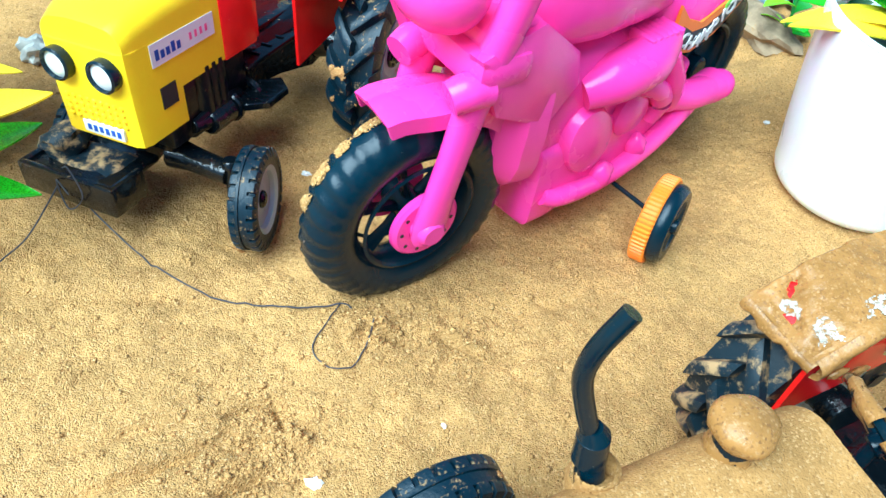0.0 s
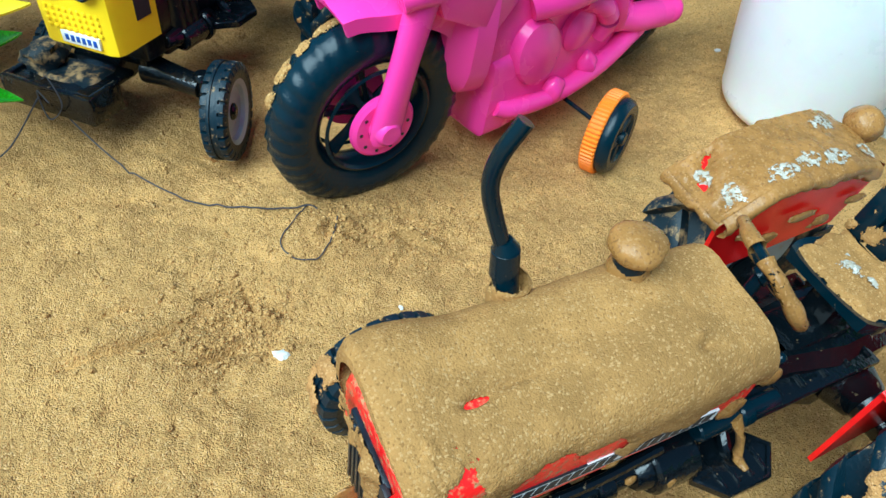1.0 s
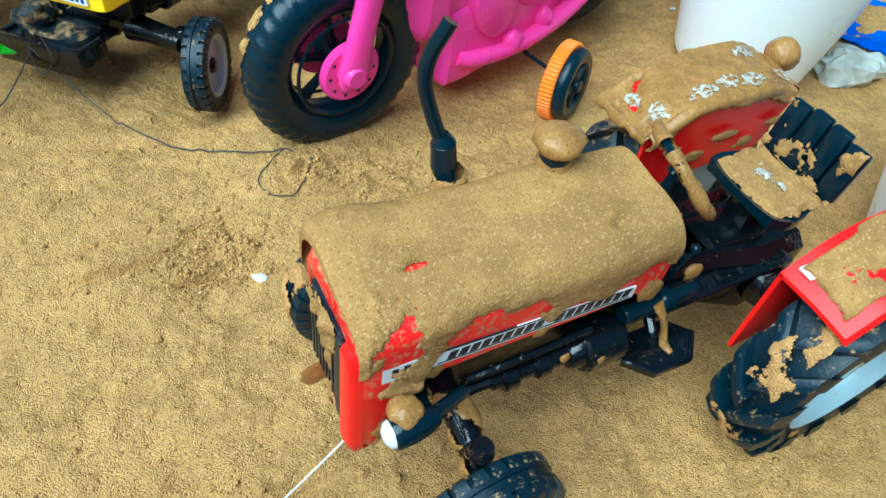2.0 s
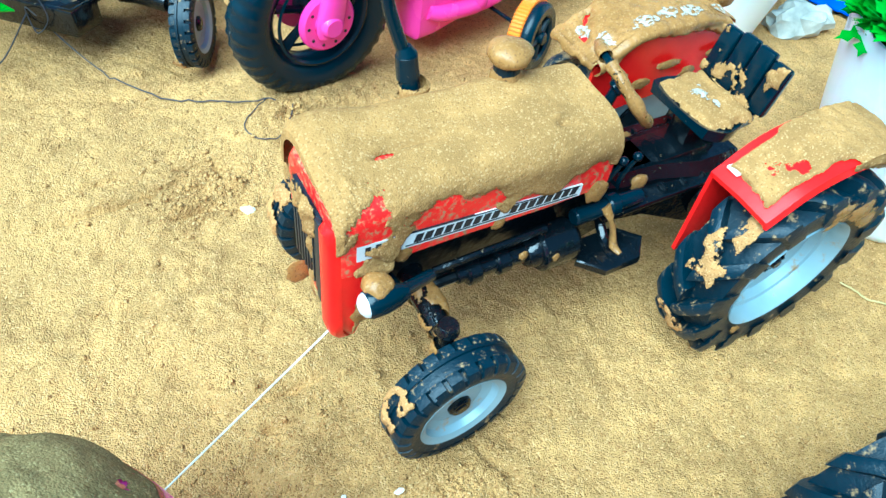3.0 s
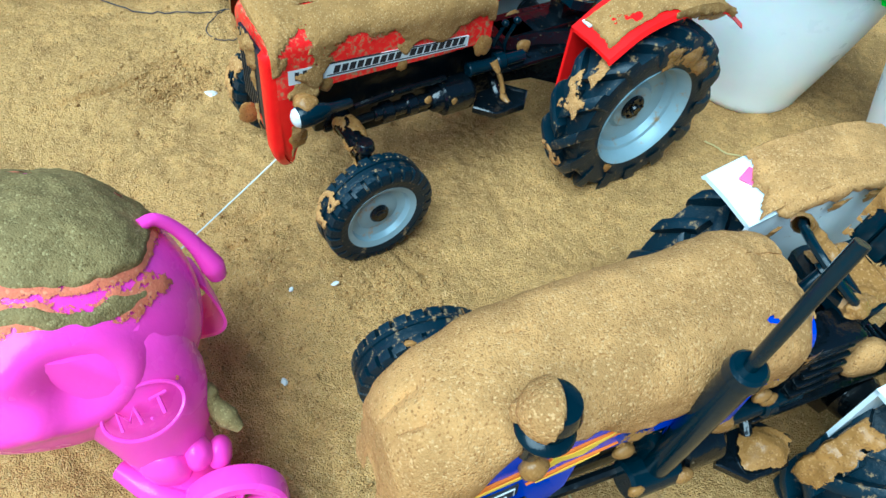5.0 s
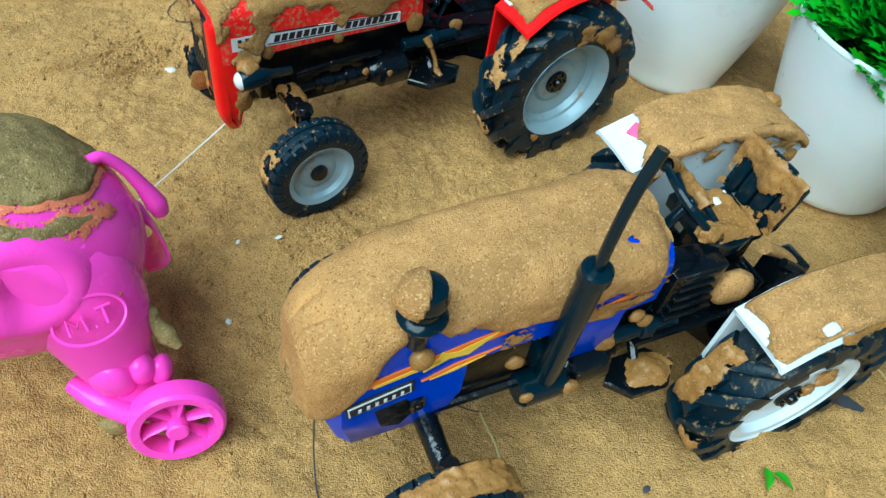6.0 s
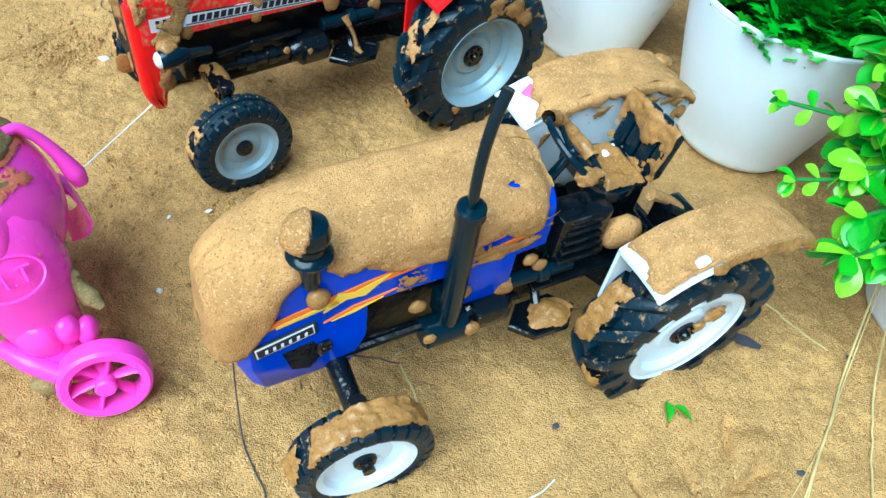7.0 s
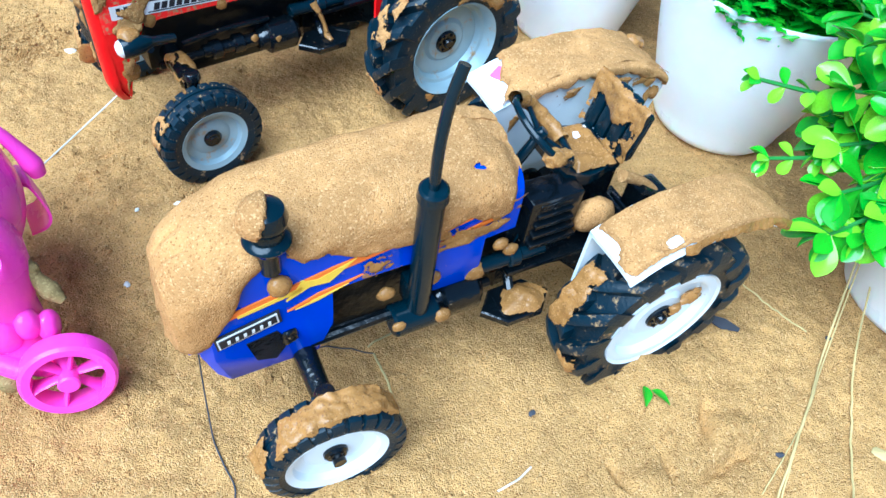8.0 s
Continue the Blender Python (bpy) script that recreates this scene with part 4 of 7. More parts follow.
    coat(bm, lambda u, v: (V(12 - 18 * u, -1 + 24 * (0.5 - v), 62.7), V(0, 0, 1)), 26, 30, lambda u, v, p: -0.25 + 1.6 * fbm(p, 0.15, 26) - 2.0 * (1 - step(min(u, 1 - u, v, 1 - v), 0, 0.25)))
    part("painted_glint", bm, PALE_GLINT, pan, "pale patch painted as a wet glint")
    bm = bmesh.new()
    box(bm, -6, 10, -5, 3, 44, 59, 1.0)
    part("seat_bracket", bm, BLACK, t)

    for s in (1, -1):
        fen, ffn = fender(t, s, (26, 63.5), (-4, 74), (-37, 61), 25, 46, RED, (26, 33)) if s > 0 else fender(t, s, (28, 62.5), (0, 70.5), (-28, 65.5), 24, 45, RED, (27, 42), 1.2, 5.0)

        def fth(u, v, p, s=s):
            d = 1.5 + 0.7 * fbm(p, 0.09, 12 + s) + 0.3 * fbm(p, 0.35, 2)
            rag = 0.10 * fbm(p, 0.12, 15)
            if s > 0:
                d -= 3.4 * (1 - step(u, 0.01 + rag * 0.3, 0.06 + rag * 0.3))
                d -= 3.4 * (1 - step(v, 0.05, 0.14)) * (1 - step(u, 0.26, 0.36))
                d -= 3.4 * step(v, 0.80 + rag * 0.6, 0.90) * (1 - step(u, 0.38, 0.50))
                d -= 1.0 * math.exp(-((u - 0.27) / 0.07) ** 2 - ((v - 0.68) / 0.14) ** 2)
                d -= 4.0 * step(u, 0.86, 0.92) * step(v, 0.45, 0.65)
                d -= 0.55 * math.exp(-((u - 0.18) / 0.12) ** 2)
            else:
                d += 0.7 - 1.6 * step(u, 0.97, 1.0) - (3.3 * math.exp(-((u - 0.17 - 0.18 * (v - 0.8)) / 0.045) ** 2 - ((v - 0.80) / 0.14) ** 2) + 3.0 * math.exp(-((u - 0.07) / 0.05) ** 2 - ((v - 0.52) / 0.13) ** 2)) * (0.72 + 0.45 * fbm(p, 0.25, 21) + 0.3 * fbm(p, 0.8, 22))
                d -= 2.6 * math.exp(-((u - 0.10) / 0.06) ** 2 - ((v - 0.12) / 0.10) ** 2) * (0.7 + 0.6 * fbm(p, 0.3, 23))
            return d - 2.2 * (1 - step(min(v, 1 - v) if s > 0 else 1 - v, 0.0, 0.06 if u < 0.45 else 0.01))
        bm = bmesh.new()
        coat(bm, ffn, 110, 60, fth)
        if s > 0:
            coat(bm, lambda u, v: (ffn(0.40 + 0.46 * u, 1.0)[0] + V(0, 0.2 - 1.0 * (1 - v), 0.6 - 4.4 * v), V(0, 1 - 0.5 * (1 - v), 0.6 * (1 - v)).normalized()), 90, 20, lambda u, v, p: 1.3 + 0.8 * fbm(p, 0.12, 93) - 2.8 * step(v, 0.40 + 0.4 * fbm((p.x, 0, 0), 0.15, 94), 0.95) - 2.0 * (1 - step(min(u, 1 - u), 0, 0.06)))
        part("mud_crust", bm, MUD_DAMP if s > 0 else MUD_WET, fen, "sandy mud crust")
        bm = bmesh.new()
        for k in range(5 if s < 0 else 3):
            blob(bm, (18 - k * 10, -22.4, 58 - (k % 2) * 5) if s < 0 else (-8 - k * 6, 45.2, 72.0 - k * 1.6), (3.0 + k % 3, 0.8, 1.5 + 0.5 * (k % 2)), k + 30, 0.3)
        if s < 0:
            blob(bm, (-32, -37, 69.5), (5.2, 5.2, 5), 40, 0.2)
            coat(bm, lambda u, v: hanging(ffn, 0.0 + 0.97 * u, v, 7.0), 110, 30, lambda u, v, p: fth(0.97 * u, 0.0, ffn(0.97 * u, 0.0)[0]) * (1 - step(v, 0.1, 0.4)) + 0.1 + (2.2 + 0.7 * fbm(p, 0.1, 96)) * step(v, 0.1, 0.4) - 4.8 * step(v, 0.42 + 0.4 * fbm((p.x, 0, 0), 0.13, 97), 0.92 + 0.3 * fbm((p.x, 0, 0), 0.13, 97)) - 2.5 * step(v, 0.2, 0.4) * math.exp(-((p.x - 12) / 4) ** 2) - 2.5 * (1 - step(1 - u, 0, 0.06)))
            coat(bm, lambda u, v: (V(26.0 + 2.0 * math.sin(min(1.0, v / 0.35) * math.pi / 2), -23.4 - 21 * u, 63.4 - 0.8 * min(1.0, v / 0.35) - 7 * max(0.0, v - 0.3)), V(math.sin(min(1.0, v / 0.35) * math.pi / 2), 0, math.cos(min(1.0, v / 0.35) * math.pi / 2))), 50, 30, lambda u, v, p: 2.1 + 0.4 * fbm(p, 0.12, 98) - 4.6 * step(v, 0.35 + 0.4 * fbm((0, p.y, 0), 0.15, 99), 0.95))
            coat(bm, lambda u, v: (V(24 - 48 * u, -22.6, 48 + (6 + 4 * math.sin(math.pi * u)) * v), V(0, 1, 0)), 90, 30, lambda u, v, p: -1.1 + 2.0 * fbm(p, 0.16, 52) - 1.2 * (1 - step(min(v, 1 - v), 0.0, 0.2)))
        part("dripped_mud", bm, MUD_WET, fen)
        if s < 0:
            # glare on the wet crust, painted as pale spots just above it
            bm = bmesh.new()
            def over(u, v):
                p, nrm = ffn(u, v)
                return p + nrm * (fth(u, v, p) + 0.05), nrm
            spots = ((0.36, 0.18, 0.07, 0.10), (0.50, 0.22, 0.05, 0.12), (0.62, 0.14, 0.06, 0.12), (0.74, 0.72, 0.07, 0.10), (0.86, 0.18, 0.05, 0.12), (0.14, 0.22, 0.05, 0.14), (0.10, 0.62, 0.03, 0.12))
            coat(bm, over, 120, 70, lambda u, v, p: min(0.36, 1.2 * max(math.exp(-((u - a) / w / 1.4) ** 2 - ((v - b) / d / 1.4) ** 2) for a, b, w, d in spots) - 0.45 + 0.3 * fbm(p, 0.22, 91)))
            part("painted_glint", bm, PALE_GLINT, fen, "pale patches painted as wet glints")
        bm = bmesh.new()
        box(bm, 20.5, 24, s * 29 - 2, s * 29 + 2, 66.0, 66.8, 0.2)
        part("white_mark", bm, DEC_WHITE, fen)
        ry = 39.5 if s > 0 else -36.0
        rw = rear_wheel(t, (0, ry, 32.5), 35.5, 18.5, SILVER, s, RUBBER if s > 0 else RUBBER_MUD, dish=0.12)
        wheel_mud(rw, (0, ry, 32.5), 35.5, 18.5, 3 + s, [(8, 58, -5, 7, 1.55), (-38, -8, -7, 8, 1.5), (135, 175, -5, 7, 1.3)] if s > 0 else [(60, 100, -8, 8, 0.9)])
        if s > 0:
            sidewall_mud(rw, (0, ry, 32.5), 35.5, 9.3, 1, 41, 70, 155, 0.58, 0.92, 1.35)
            sidewall_mud(rw, (0, ry, 32.5), 35.5, 9.0, 1, 44, -70, -30, 0.56, 0.80, 0.8)
        fx, fy = (103.5, 35.5) if s > 0 else (106.0, -38.0)
        fw = front_wheel(t, (fx, fy, 21.0), 19.6, 10.5, SILVER, s, 3, RUBBER)
        wheel_mud(fw, (fx, fy, 21.0), 19.6, 10.5, 8 + s, [(-5, 48, -5.5, 5.4, 1.75), (130, 165, -5.5, 5, 1.0)])
    return t


# ---- blue tractor ----
def blue_tractor():
    t = thing("toy_tractor", pose(0.1604, -0.0259, 0, 0, 0, 203), "blue and white toy tractor buried under a sand crust", "toy tractor", "toy tractors on the sand")
    st = [(46, 12.5, 60, 80, 8), (58, 13.3, 60, 83, 8), (90, 13.5, 60, 83.5, 8), (118, 13.5, 58, 82, 9), (128, 13, 54, 79, 10), (134, 11.5, 48, 74.5, 10), (136.5, 9.5, 46, 70, 8), (137.5, 6, 46, 64, 5), (138, 2, 48, 56, 1.5)]
    hood = part("bonnet", hood_mesh(st), BLUE, t)
    bm = bmesh.new()
    secs = []
    for z, half, xf, xb in ((29, 9, 127, 110), (33, 12.5, 131, 104), (45, 13.4, 134, 100), (56, 13.4, 134, 100), (64, 13, 133, 100)):
        secs.append([V(xb, half, z), V(xf - 3, half, z), V(xf, half - 3, z), V(xf + 0.5, 0, z), V(xf, -half + 3, z), V(xf - 3, -half, z), V(xb, -half, z)])
    loft(bm, secs)
    cowl = part("front_cowl", bm, BLUE, t)
    for s in (1, -1):
        bm = bmesh.new()
        box(bm, 56, 76, s * 12.8 - 1.0, s * 12.8 + 1.0, 44, 64, 0.8)
        part("side_panel", bm, BLUE, hood)
        for nm, mt, shapes in (("flash", DEC_ORANGE, ([(128, 60.5), (128, 62.5), (100, 69.0), (78, 72.5), (78, 70.5), (100, 66.5)], [(74, 68), (74, 70), (52, 75), (52, 73.5)], [(112, 57.0), (104, 60.5), (92, 62.5), (104, 58.5)], [(73, 63), (73, 64.5), (52, 70), (52, 68.5)])),
                               ("flash", DEC_YELLOW, ([(124, 60.8), (124, 61.8), (108, 65.5), (108, 64)], [(112, 61.5), (108, 67.5), (104, 66.5), (94, 70), (101, 64.0), (106, 64.5)], [(110, 57.0), (104, 59.2), (96, 61.0), (104, 58.0)])),
                               ("badge", DEC_BLACK, ([(130, 50), (130.5, 55), (114, 59), (113.5, 54)],))):
            bm = bmesh.new()
            for k, sh in enumerate(shapes):
                plate_xz(bm, sh, s * (13.75 + (0.15 if mt is DEC_YELLOW else 0.0)), 0.22)
            part(nm, bm, mt, hood)
        bm = bmesh.new()
        plate_xz(bm, [(129.5, 50.6), (129.9, 54.5), (114.7, 58.2), (114.3, 54.4)], s * 14.1, 0.1)
        part("badge_rim", bm, DEC_WHITE, hood)
        bm = bmesh.new()
        plate_xz(bm, [(129.1, 51.1), (129.5, 54.1), (115.1, 57.7), (114.8, 54.9)], s * 14.3, 0.08)
        part("badge_field", bm, DEC_BLACK, hood)
        bm = bmesh.new()
        for k in range(6):
            x = 127.4 - k * 2.05
            z = 52.0 + (127.4 - x) * 0.235
            plate_xz(bm, [(x, z + 0.2), (x, z + 1.7), (x - 0.75, z + 1.9), (x - 0.75, z + 0.4)], s * 14.45, 0.08)
        part("print", bm, DEC_WHITE, hood)
        bm = bmesh.new()
        plate_xz(bm, [(123, 48.5), (115, 50.0), (112, 44), (116, 38), (121, 40)], s * 13.5, 0.3)
        blob(bm, (112, s * 13.7, 46), (2.2, 1.5, 3), 4, 0.4)
        part("lamp_recess", bm, BLACK, cowl)
        bm = bmesh.new()
        blob(bm, (113.5, s * 14.8, 69.6), (3.0, 2.4, 3.0), 6, 0.08)
        part("muddy_cap", bm, MUD_WET, hood)

    fn = hood_surface(st, True)

    def th(u, v, p):
        x, y, z = p
        edge = 0.175 - 0.055 * (1 - step(x, 84, 100)) + 0.05 * fbm(p, 0.09, 3) + (0.10 * math.exp(-((x - 113) / 6) ** 2) if y > 0 else 0) - (0.20 * step(x, 120, 131))
        d = 2.3 + 0.5 * fbm(p, 0.06, 1) + 0.35 * fbm(p, 0.28, 2) + 0.25 * fbm(p, 0.8, 5)
        d += (1.5 + 1.6 * (1 - step(x, 55, 85))) * step(-y, 0, 10) * (1 - step(x, 112, 126))
        d -= 5.0 * (1 - step(v, edge, edge + 0.06))
        d -= 3.2 * math.exp(-((x - 58.5 + 0.8 * y - 6.2) / 2.2) ** 2 - ((y - 7.8) / 1.0) ** 2)
        if y > 0 and x < 53:
            d -= 4.5 * math.exp(-((x - 47) / 2.5) ** 2 - ((z - 72) / 8) ** 2)
        return d - 1.5 * step(v, 0.93, 1.0) * (1 - step(x, 120, 130)) + (1.5 * (1 - step(z, 44, 52)) if x > 133 and y < 4 else 0)
    bm = bmesh.new()
    coat(bm, fn, 150, 90, th)
    for k in range(12):
        bmesh.ops.smooth_vert(bm, verts=[v for v in bm.verts if v.co.x > 114], factor=0.5, use_axis_x=True, use_axis_y=True, use_axis_z=True)
    part("sand_crust", bm, MUD, hood, "thick crust of damp sand")
    bm = bmesh.new()
    coat(bm, lambda u, v: (V(124 - 78 * u, 14.2, 56 + 8 * u + 12 * v), V(0, 1, 0)), 150, 36, lambda u, v, p: 0.05 + 0.6 * (1 - step(p.x, 68, 82)) + 1.8 * fbm((p.x * 0.6, p.y, p.z), 0.15, 61) - 1.0 * (1 - step(min(u, 1 - u, v, 1 - v), 0, 0.12)) - 2.0 * math.exp(-((p.x - 106) / 11) ** 2))
    part("mud_smear", bm, MUD_WET, hood, "mud smeared over the blue side")

    chassis(t, 108, 10, 26, 60, 46, 5, 16, 39, 24.5, 38, (-2, 45, 14, 38), pots=False)
    bm = bmesh.new()
    for x, y, z, r in ((50, 13.0, 55, 2.4), (46, 13, 51, 2.4), (57, 13, 46, 3.4), (22, 8, 44, 4.0), (84, 11.5, 47, 2.6), (72, 14.5, 52, 2.6), (70, 19.5, 40, 2.6), (83, 19, 41, 2.0)):
        blob(bm, (x, y, z), (r * 1.05, r * 0.6, r * 0.9), int(x * 3 + y), 0.15)
    coat(bm, lambda u, v: (V(51 - 20 * u, 12 + 13 * v, 31.3), V(0, 0, 1)), 40, 30, lambda u, v, p: 2.2 + 1.6 * fbm(p, 0.12, 77) - 11 * ((u - 0.5) ** 2 + (v - 0.5) ** 2))
    part("caked_mud", bm, MUD_WET, t, "wet mud lumps on the castings")

    # muffler stack and air cleaner stand beside the bonnet
    bm = bmesh.new()
    cyl(bm, (76, 15.5, 40), (77.5, 18.0, 90), 3.3, 3.3, 24, 0.5)
    cyl(bm, (77.4, 17.9, 88.5), (77.7, 18.4, 92.5), 3.9, 3.6, 24, 0.6)
    tube(bm, [(77.6, 18.2, 91), (78.0, 18.7, 105), (76.8, 18.4, 116), (74.2, 17.6, 124)], 1.35, 14, 5)
    box(bm, 73, 79, 9, 17, 42, 52, 0.8)
    cyl(bm, (70, 15.5, 39), (84, 15.5, 39), 4.8, 4.8, 18, 0.8)
    part("exhaust_muffler", bm, BLACK_CLEAN, t)
    bm = bmesh.new()
    cyl(bm, (114.5, 12.5, 74), (115, 14.2, 86), 2.6, 2.6, 16)
    lathe(bm, [(0.1, 83), (2.6, 83.4), (4.8, 85.4), (5.4, 86.8), (5.0, 87.5), (3.8, 88.1), (3.7, 90.5), (4.5, 91.4), (4.9, 93.5), (4.2, 96.0), (2.2, 97.2), (0.1, 97.6)], 32, (115, 14.5, 0), "z")
    filt = part("air_cleaner", bm, BLACK_CLEAN, t)
    bm = bmesh.new()
    coat(bm, lambda u, v: (V(115 + 4.9 * math.cos(TAU * u) * math.sin(1.7 * v + 0.02), 14.5 + 4.9 * math.sin(TAU * u) * math.sin(1.7 * v + 0.02), 92.5 + 5.3 * math.cos(1.7 * v)), V(math.cos(TAU * u) * math.sin(1.7 * v), math.sin(TAU * u) * math.sin(1.7 * v), math.cos(1.7 * v) + 0.01).normalized()), 40, 24,
         lambda u, v, p: 1.0 + 0.5 * fbm(p, 0.15, 3) - 4.0 * step(-(p.x - 115) * 0.95 + (p.y - 14.5) * 0.25 - (p.z - 93) * 0.35, -1.4, 0.4))
    blob(bm, (118.6, 11.5, 89.5), (2.0, 2.0, 3.0), 3, 0.2)
    part("mud_cap", bm, MUD, filt, "mud on half of the cap")

    steering(t, (47, 0, 62), (33, -1, 80), 11.5, 40, BLACK_CLEAN, -8)
    bm = bmesh.new()
    mm = pose(33, -1, 80, -8, -40, 0)

    def on_ring(u, v):
        a, b = TAU * (0.52 + 0.34 * u), TAU * v
        d = V(math.cos(a), math.sin(a), 0)
        nrm = d * math.cos(b) + V(0, 0, math.sin(b))
        return mm @ (d * 11.5 + nrm * 1.05), mm.to_3x3() @ nrm
    coat(bm, on_ring, 30, 10, lambda u, v, p: 1.2 + 0.9 * fbm(p, 0.22, 4))
    blob(bm, mm @ V(2, 10.5, 0), (4.0, 2.6, 2.4), 6, 0.4)
    part("mud_on_rim", bm, MUD_WET, t, "mud on the steering wheel")
    pan = seat(t, (16, -4, 65), 23, 21, BLACK_CLEAN, 18)
    bm = bmesh.new()
    coat(bm, lambda u, v: (V(23 - 16 * u, -4 + 22 * (0.5 - v), 65.6), V(0, 0, 1)), 30, 34, lambda u, v, p: 2.3 + 1.0 * fbm(p, 0.13, 9) - 3.4 * (1 - step(min(u, 1 - u, v, 1 - v), 0.0, 0.16)))
    coat(bm, lambda u, v: (V(7.1 - 3.7 * v, -4 + 23 * (0.5 - u), 66.3 + 18.5 * v), V(0.98, 0, 0.2)), 60, 40, lambda u, v, p: 0.3 + 0.9 * step(v, 0.3, 0.7) + 1.8 * fbm(p, 0.10, 39) - 1.0 * step(v, 0.9, 1.0))
    part("mud_on_seat", bm, MUD_WET, pan, "wet mud spread on the seat")
    # shiny highlights on the seat, put in as a white coat
    bm = bmesh.new()
    coat(bm, lambda u, v: (V(24 - 18 * u, -14 + 20 * v, 66.6 + 0.6 * u), V(0, 0, 1)), 50, 50, lambda u, v, p: 0.1 + 2.2 * fbm(p, 0.11, 23) - 2.5 * (1 - step(min(u, 1 - u, v, 1 - v), 0, 0.25)))
    part("painted_glint", bm, DEC_WHITE, pan)
    bm = bmesh.new()
    box(bm, 2, 20, -8, 2, 38, 62, 1.0)
    for k in range(4):
        box(bm, 2 + k * 3, 3.2 + k * 3, 4, 12, 44, 50 + k, 0.3)
    part("seat_bracket", bm, BLACK, t)
    bm = bmesh.new()
    tube(bm, [(6, 8, 62), (-3, 9, 57), (-10, 11, 50)], [2.0, 1.6, 2.2], 10, 4)
    blob(bm, (17, 12.5, 54), (6.4, 4.0, 6.6), 52, 0.2)
    part("caked_mud", bm, MUD, t, "sand lumps behind the seat")
    bm = bmesh.new()
    box(bm, -12, -2, 4, 14, 38, 54, 1.0)
    tube(bm, [(0, 12, 58), (-9, 14, 52), (-14, 15, 42)], 1.4, 8, 4)
    part("linkage", bm, BLACK, t)
    bm = bmesh.new()
    box(bm, 23, 41, 2, 12.0, 42, 66, 1.2)
    console = part("console", bm, BLACK, t)
    for k in range(5):
        bm = bmesh.new()
        box(bm, 24 + 0.8 * k, 40 - 0.5 * k, 11.6, 14.4 - 0.5 * k, 49 + 3.5 * k, 50.7 + 3.5 * k, 0.4)
        part("side_rib", bm, BLACK, console)

    for s in (1, -1):
        fen, ffn = fender(t, s, (27, 60.5), (-3, 68), (-33, 59), 22, 42, WHITE, (27, 30)) if s > 0 else fender(t, s, (35, 70.5), (-1, 77), (-33, 66), 22, 42, WHITE, (35, 42), 1.2, 4.0)

        def fth(u, v, p, s=s):
            d = 2.0 + 0.6 * fbm(p, 0.08, 12 + s) + 0.4 * fbm(p, 0.35, 2)
            rag = 0.06 * fbm(p, 0.12, 15)
            if s > 0:
                d -= 4.0 * (1 - step(u - 0.06 * (1 - v), -0.06 + rag, 0.03 + rag)) + 4.5 * math.exp(-((u - 0.26) / 0.05) ** 2 - ((v - 0.80) / 0.10) ** 2) * (0.9 + 1.2 * fbm(p, 0.22, 44))
                d -= 2.5 * step(u, 0.95, 1.0)
                d -= 2.5 * step(v, 0.9, 1.0) * (1 - step(u, 0.3, 0.4))
            else:
                d -= 4.5 * (1 - step(u - 0.16 * (v - 0.3), 0.06 + rag, 0.12 + rag))
            return d - 2.2 * (1 - step(min(v, 1 - v) if s > 0 else 1 - v, 0.0, 0.05))
        bm = bmesh.new()
        coat(bm, ffn, 64, 34, fth)
        if s < 0:
            coat(bm, lambda u, v: hanging(ffn, 0.10 + 0.87 * u, v, 5.5), 110, 30, lambda u, v, p: 2.1 + 0.6 * fbm(p, 0.1, 96) - 4.6 * step(v, 0.42 + 0.5 * fbm((p.x, 0, 0), 0.13, 97), 0.95 + 0.4 * fbm((p.x, 0, 0), 0.13, 97)) - 2.5 * (1 - step(u, 0, 0.06)))
        part("sand_crust", bm, MUD, fen, "thick crust of damp sand")
        bm = bmesh.new()
        if s < 0:
            coat(bm, lambda u, v: (V(30 - 60 * u, -20.7, 48 + (21 + 6 * math.sin(math.pi * u)) * v), V(0, 1, 0)), 90, 50, lambda u, v, p: -0.85 + 1.0 * step(v, 0.7, 1.0) + 2.3 * fbm((p.x + 0.5 * p.z, p.y, p.z * 0.4 - 0.3 * p.x), 0.10, 71) - 1.5 * step(v, 0.96, 1.0))
            blob(bm, (-28, -38, 71), (4.0, 3.4, 2.4), 80, 0.5)
            blob(bm, (-28, -24, 62), (3.5, 3.5, 3.5), 81, 0.4)
        else:
            coat(bm, lambda u, v: (ffn(0.28 + 0.70 * u, 1.0)[0] + V(0, 0.2 - 1.2 * (1 - v), 0.6 - 4.2 * v), V(0, 1 - 0.5 * (1 - v), 0.6 * (1 - v)).normalized()), 90, 20, lambda u, v, p: 1.5 + 1.0 * fbm(p, 0.12, 93) - 2.6 * step(v, 0.45 + 0.4 * fbm((p.x, 0, 0), 0.15, 94), 1.0) - 2.0 * (1 - step(u, 0, 0.05)))
        part("dripped_mud", bm, MUD_WET, fen)
        bm = bmesh.new()
        if s < 0:
            q = ffn(0.13, 0.62)[0]
            box(bm, -2.4, 2.4, -2.0, 2.0, -0.3, 0.5, 0.2, pose(q.x, q.y, q.z, 0, 16, 25))
            part("pink_mark", bm, DEC_PINK, fen)
        else:
            bm.free()
        rx, ry, fx, fy = (0.0, 32.0, 108.0, 33.0) if s > 0 else (8.0, -39.0, 110.0, -40.0)
        rw = rear_wheel(t, (rx, ry, 25.5), 34, 19, WHITE, s, RUBBER, rim_r=0.60, dish=0.62)
        wheel_mud(rw, (rx, ry, 25.5), 34, 19, 5 + s, [(-2, 52, -9.0, 2.0, 2.4), (-25, -2, 0, 9, 1.6)] if s > 0 else [(20, 45, 4, 9, 1.1)], mat=MUD_WET)
        bm = bmesh.new()
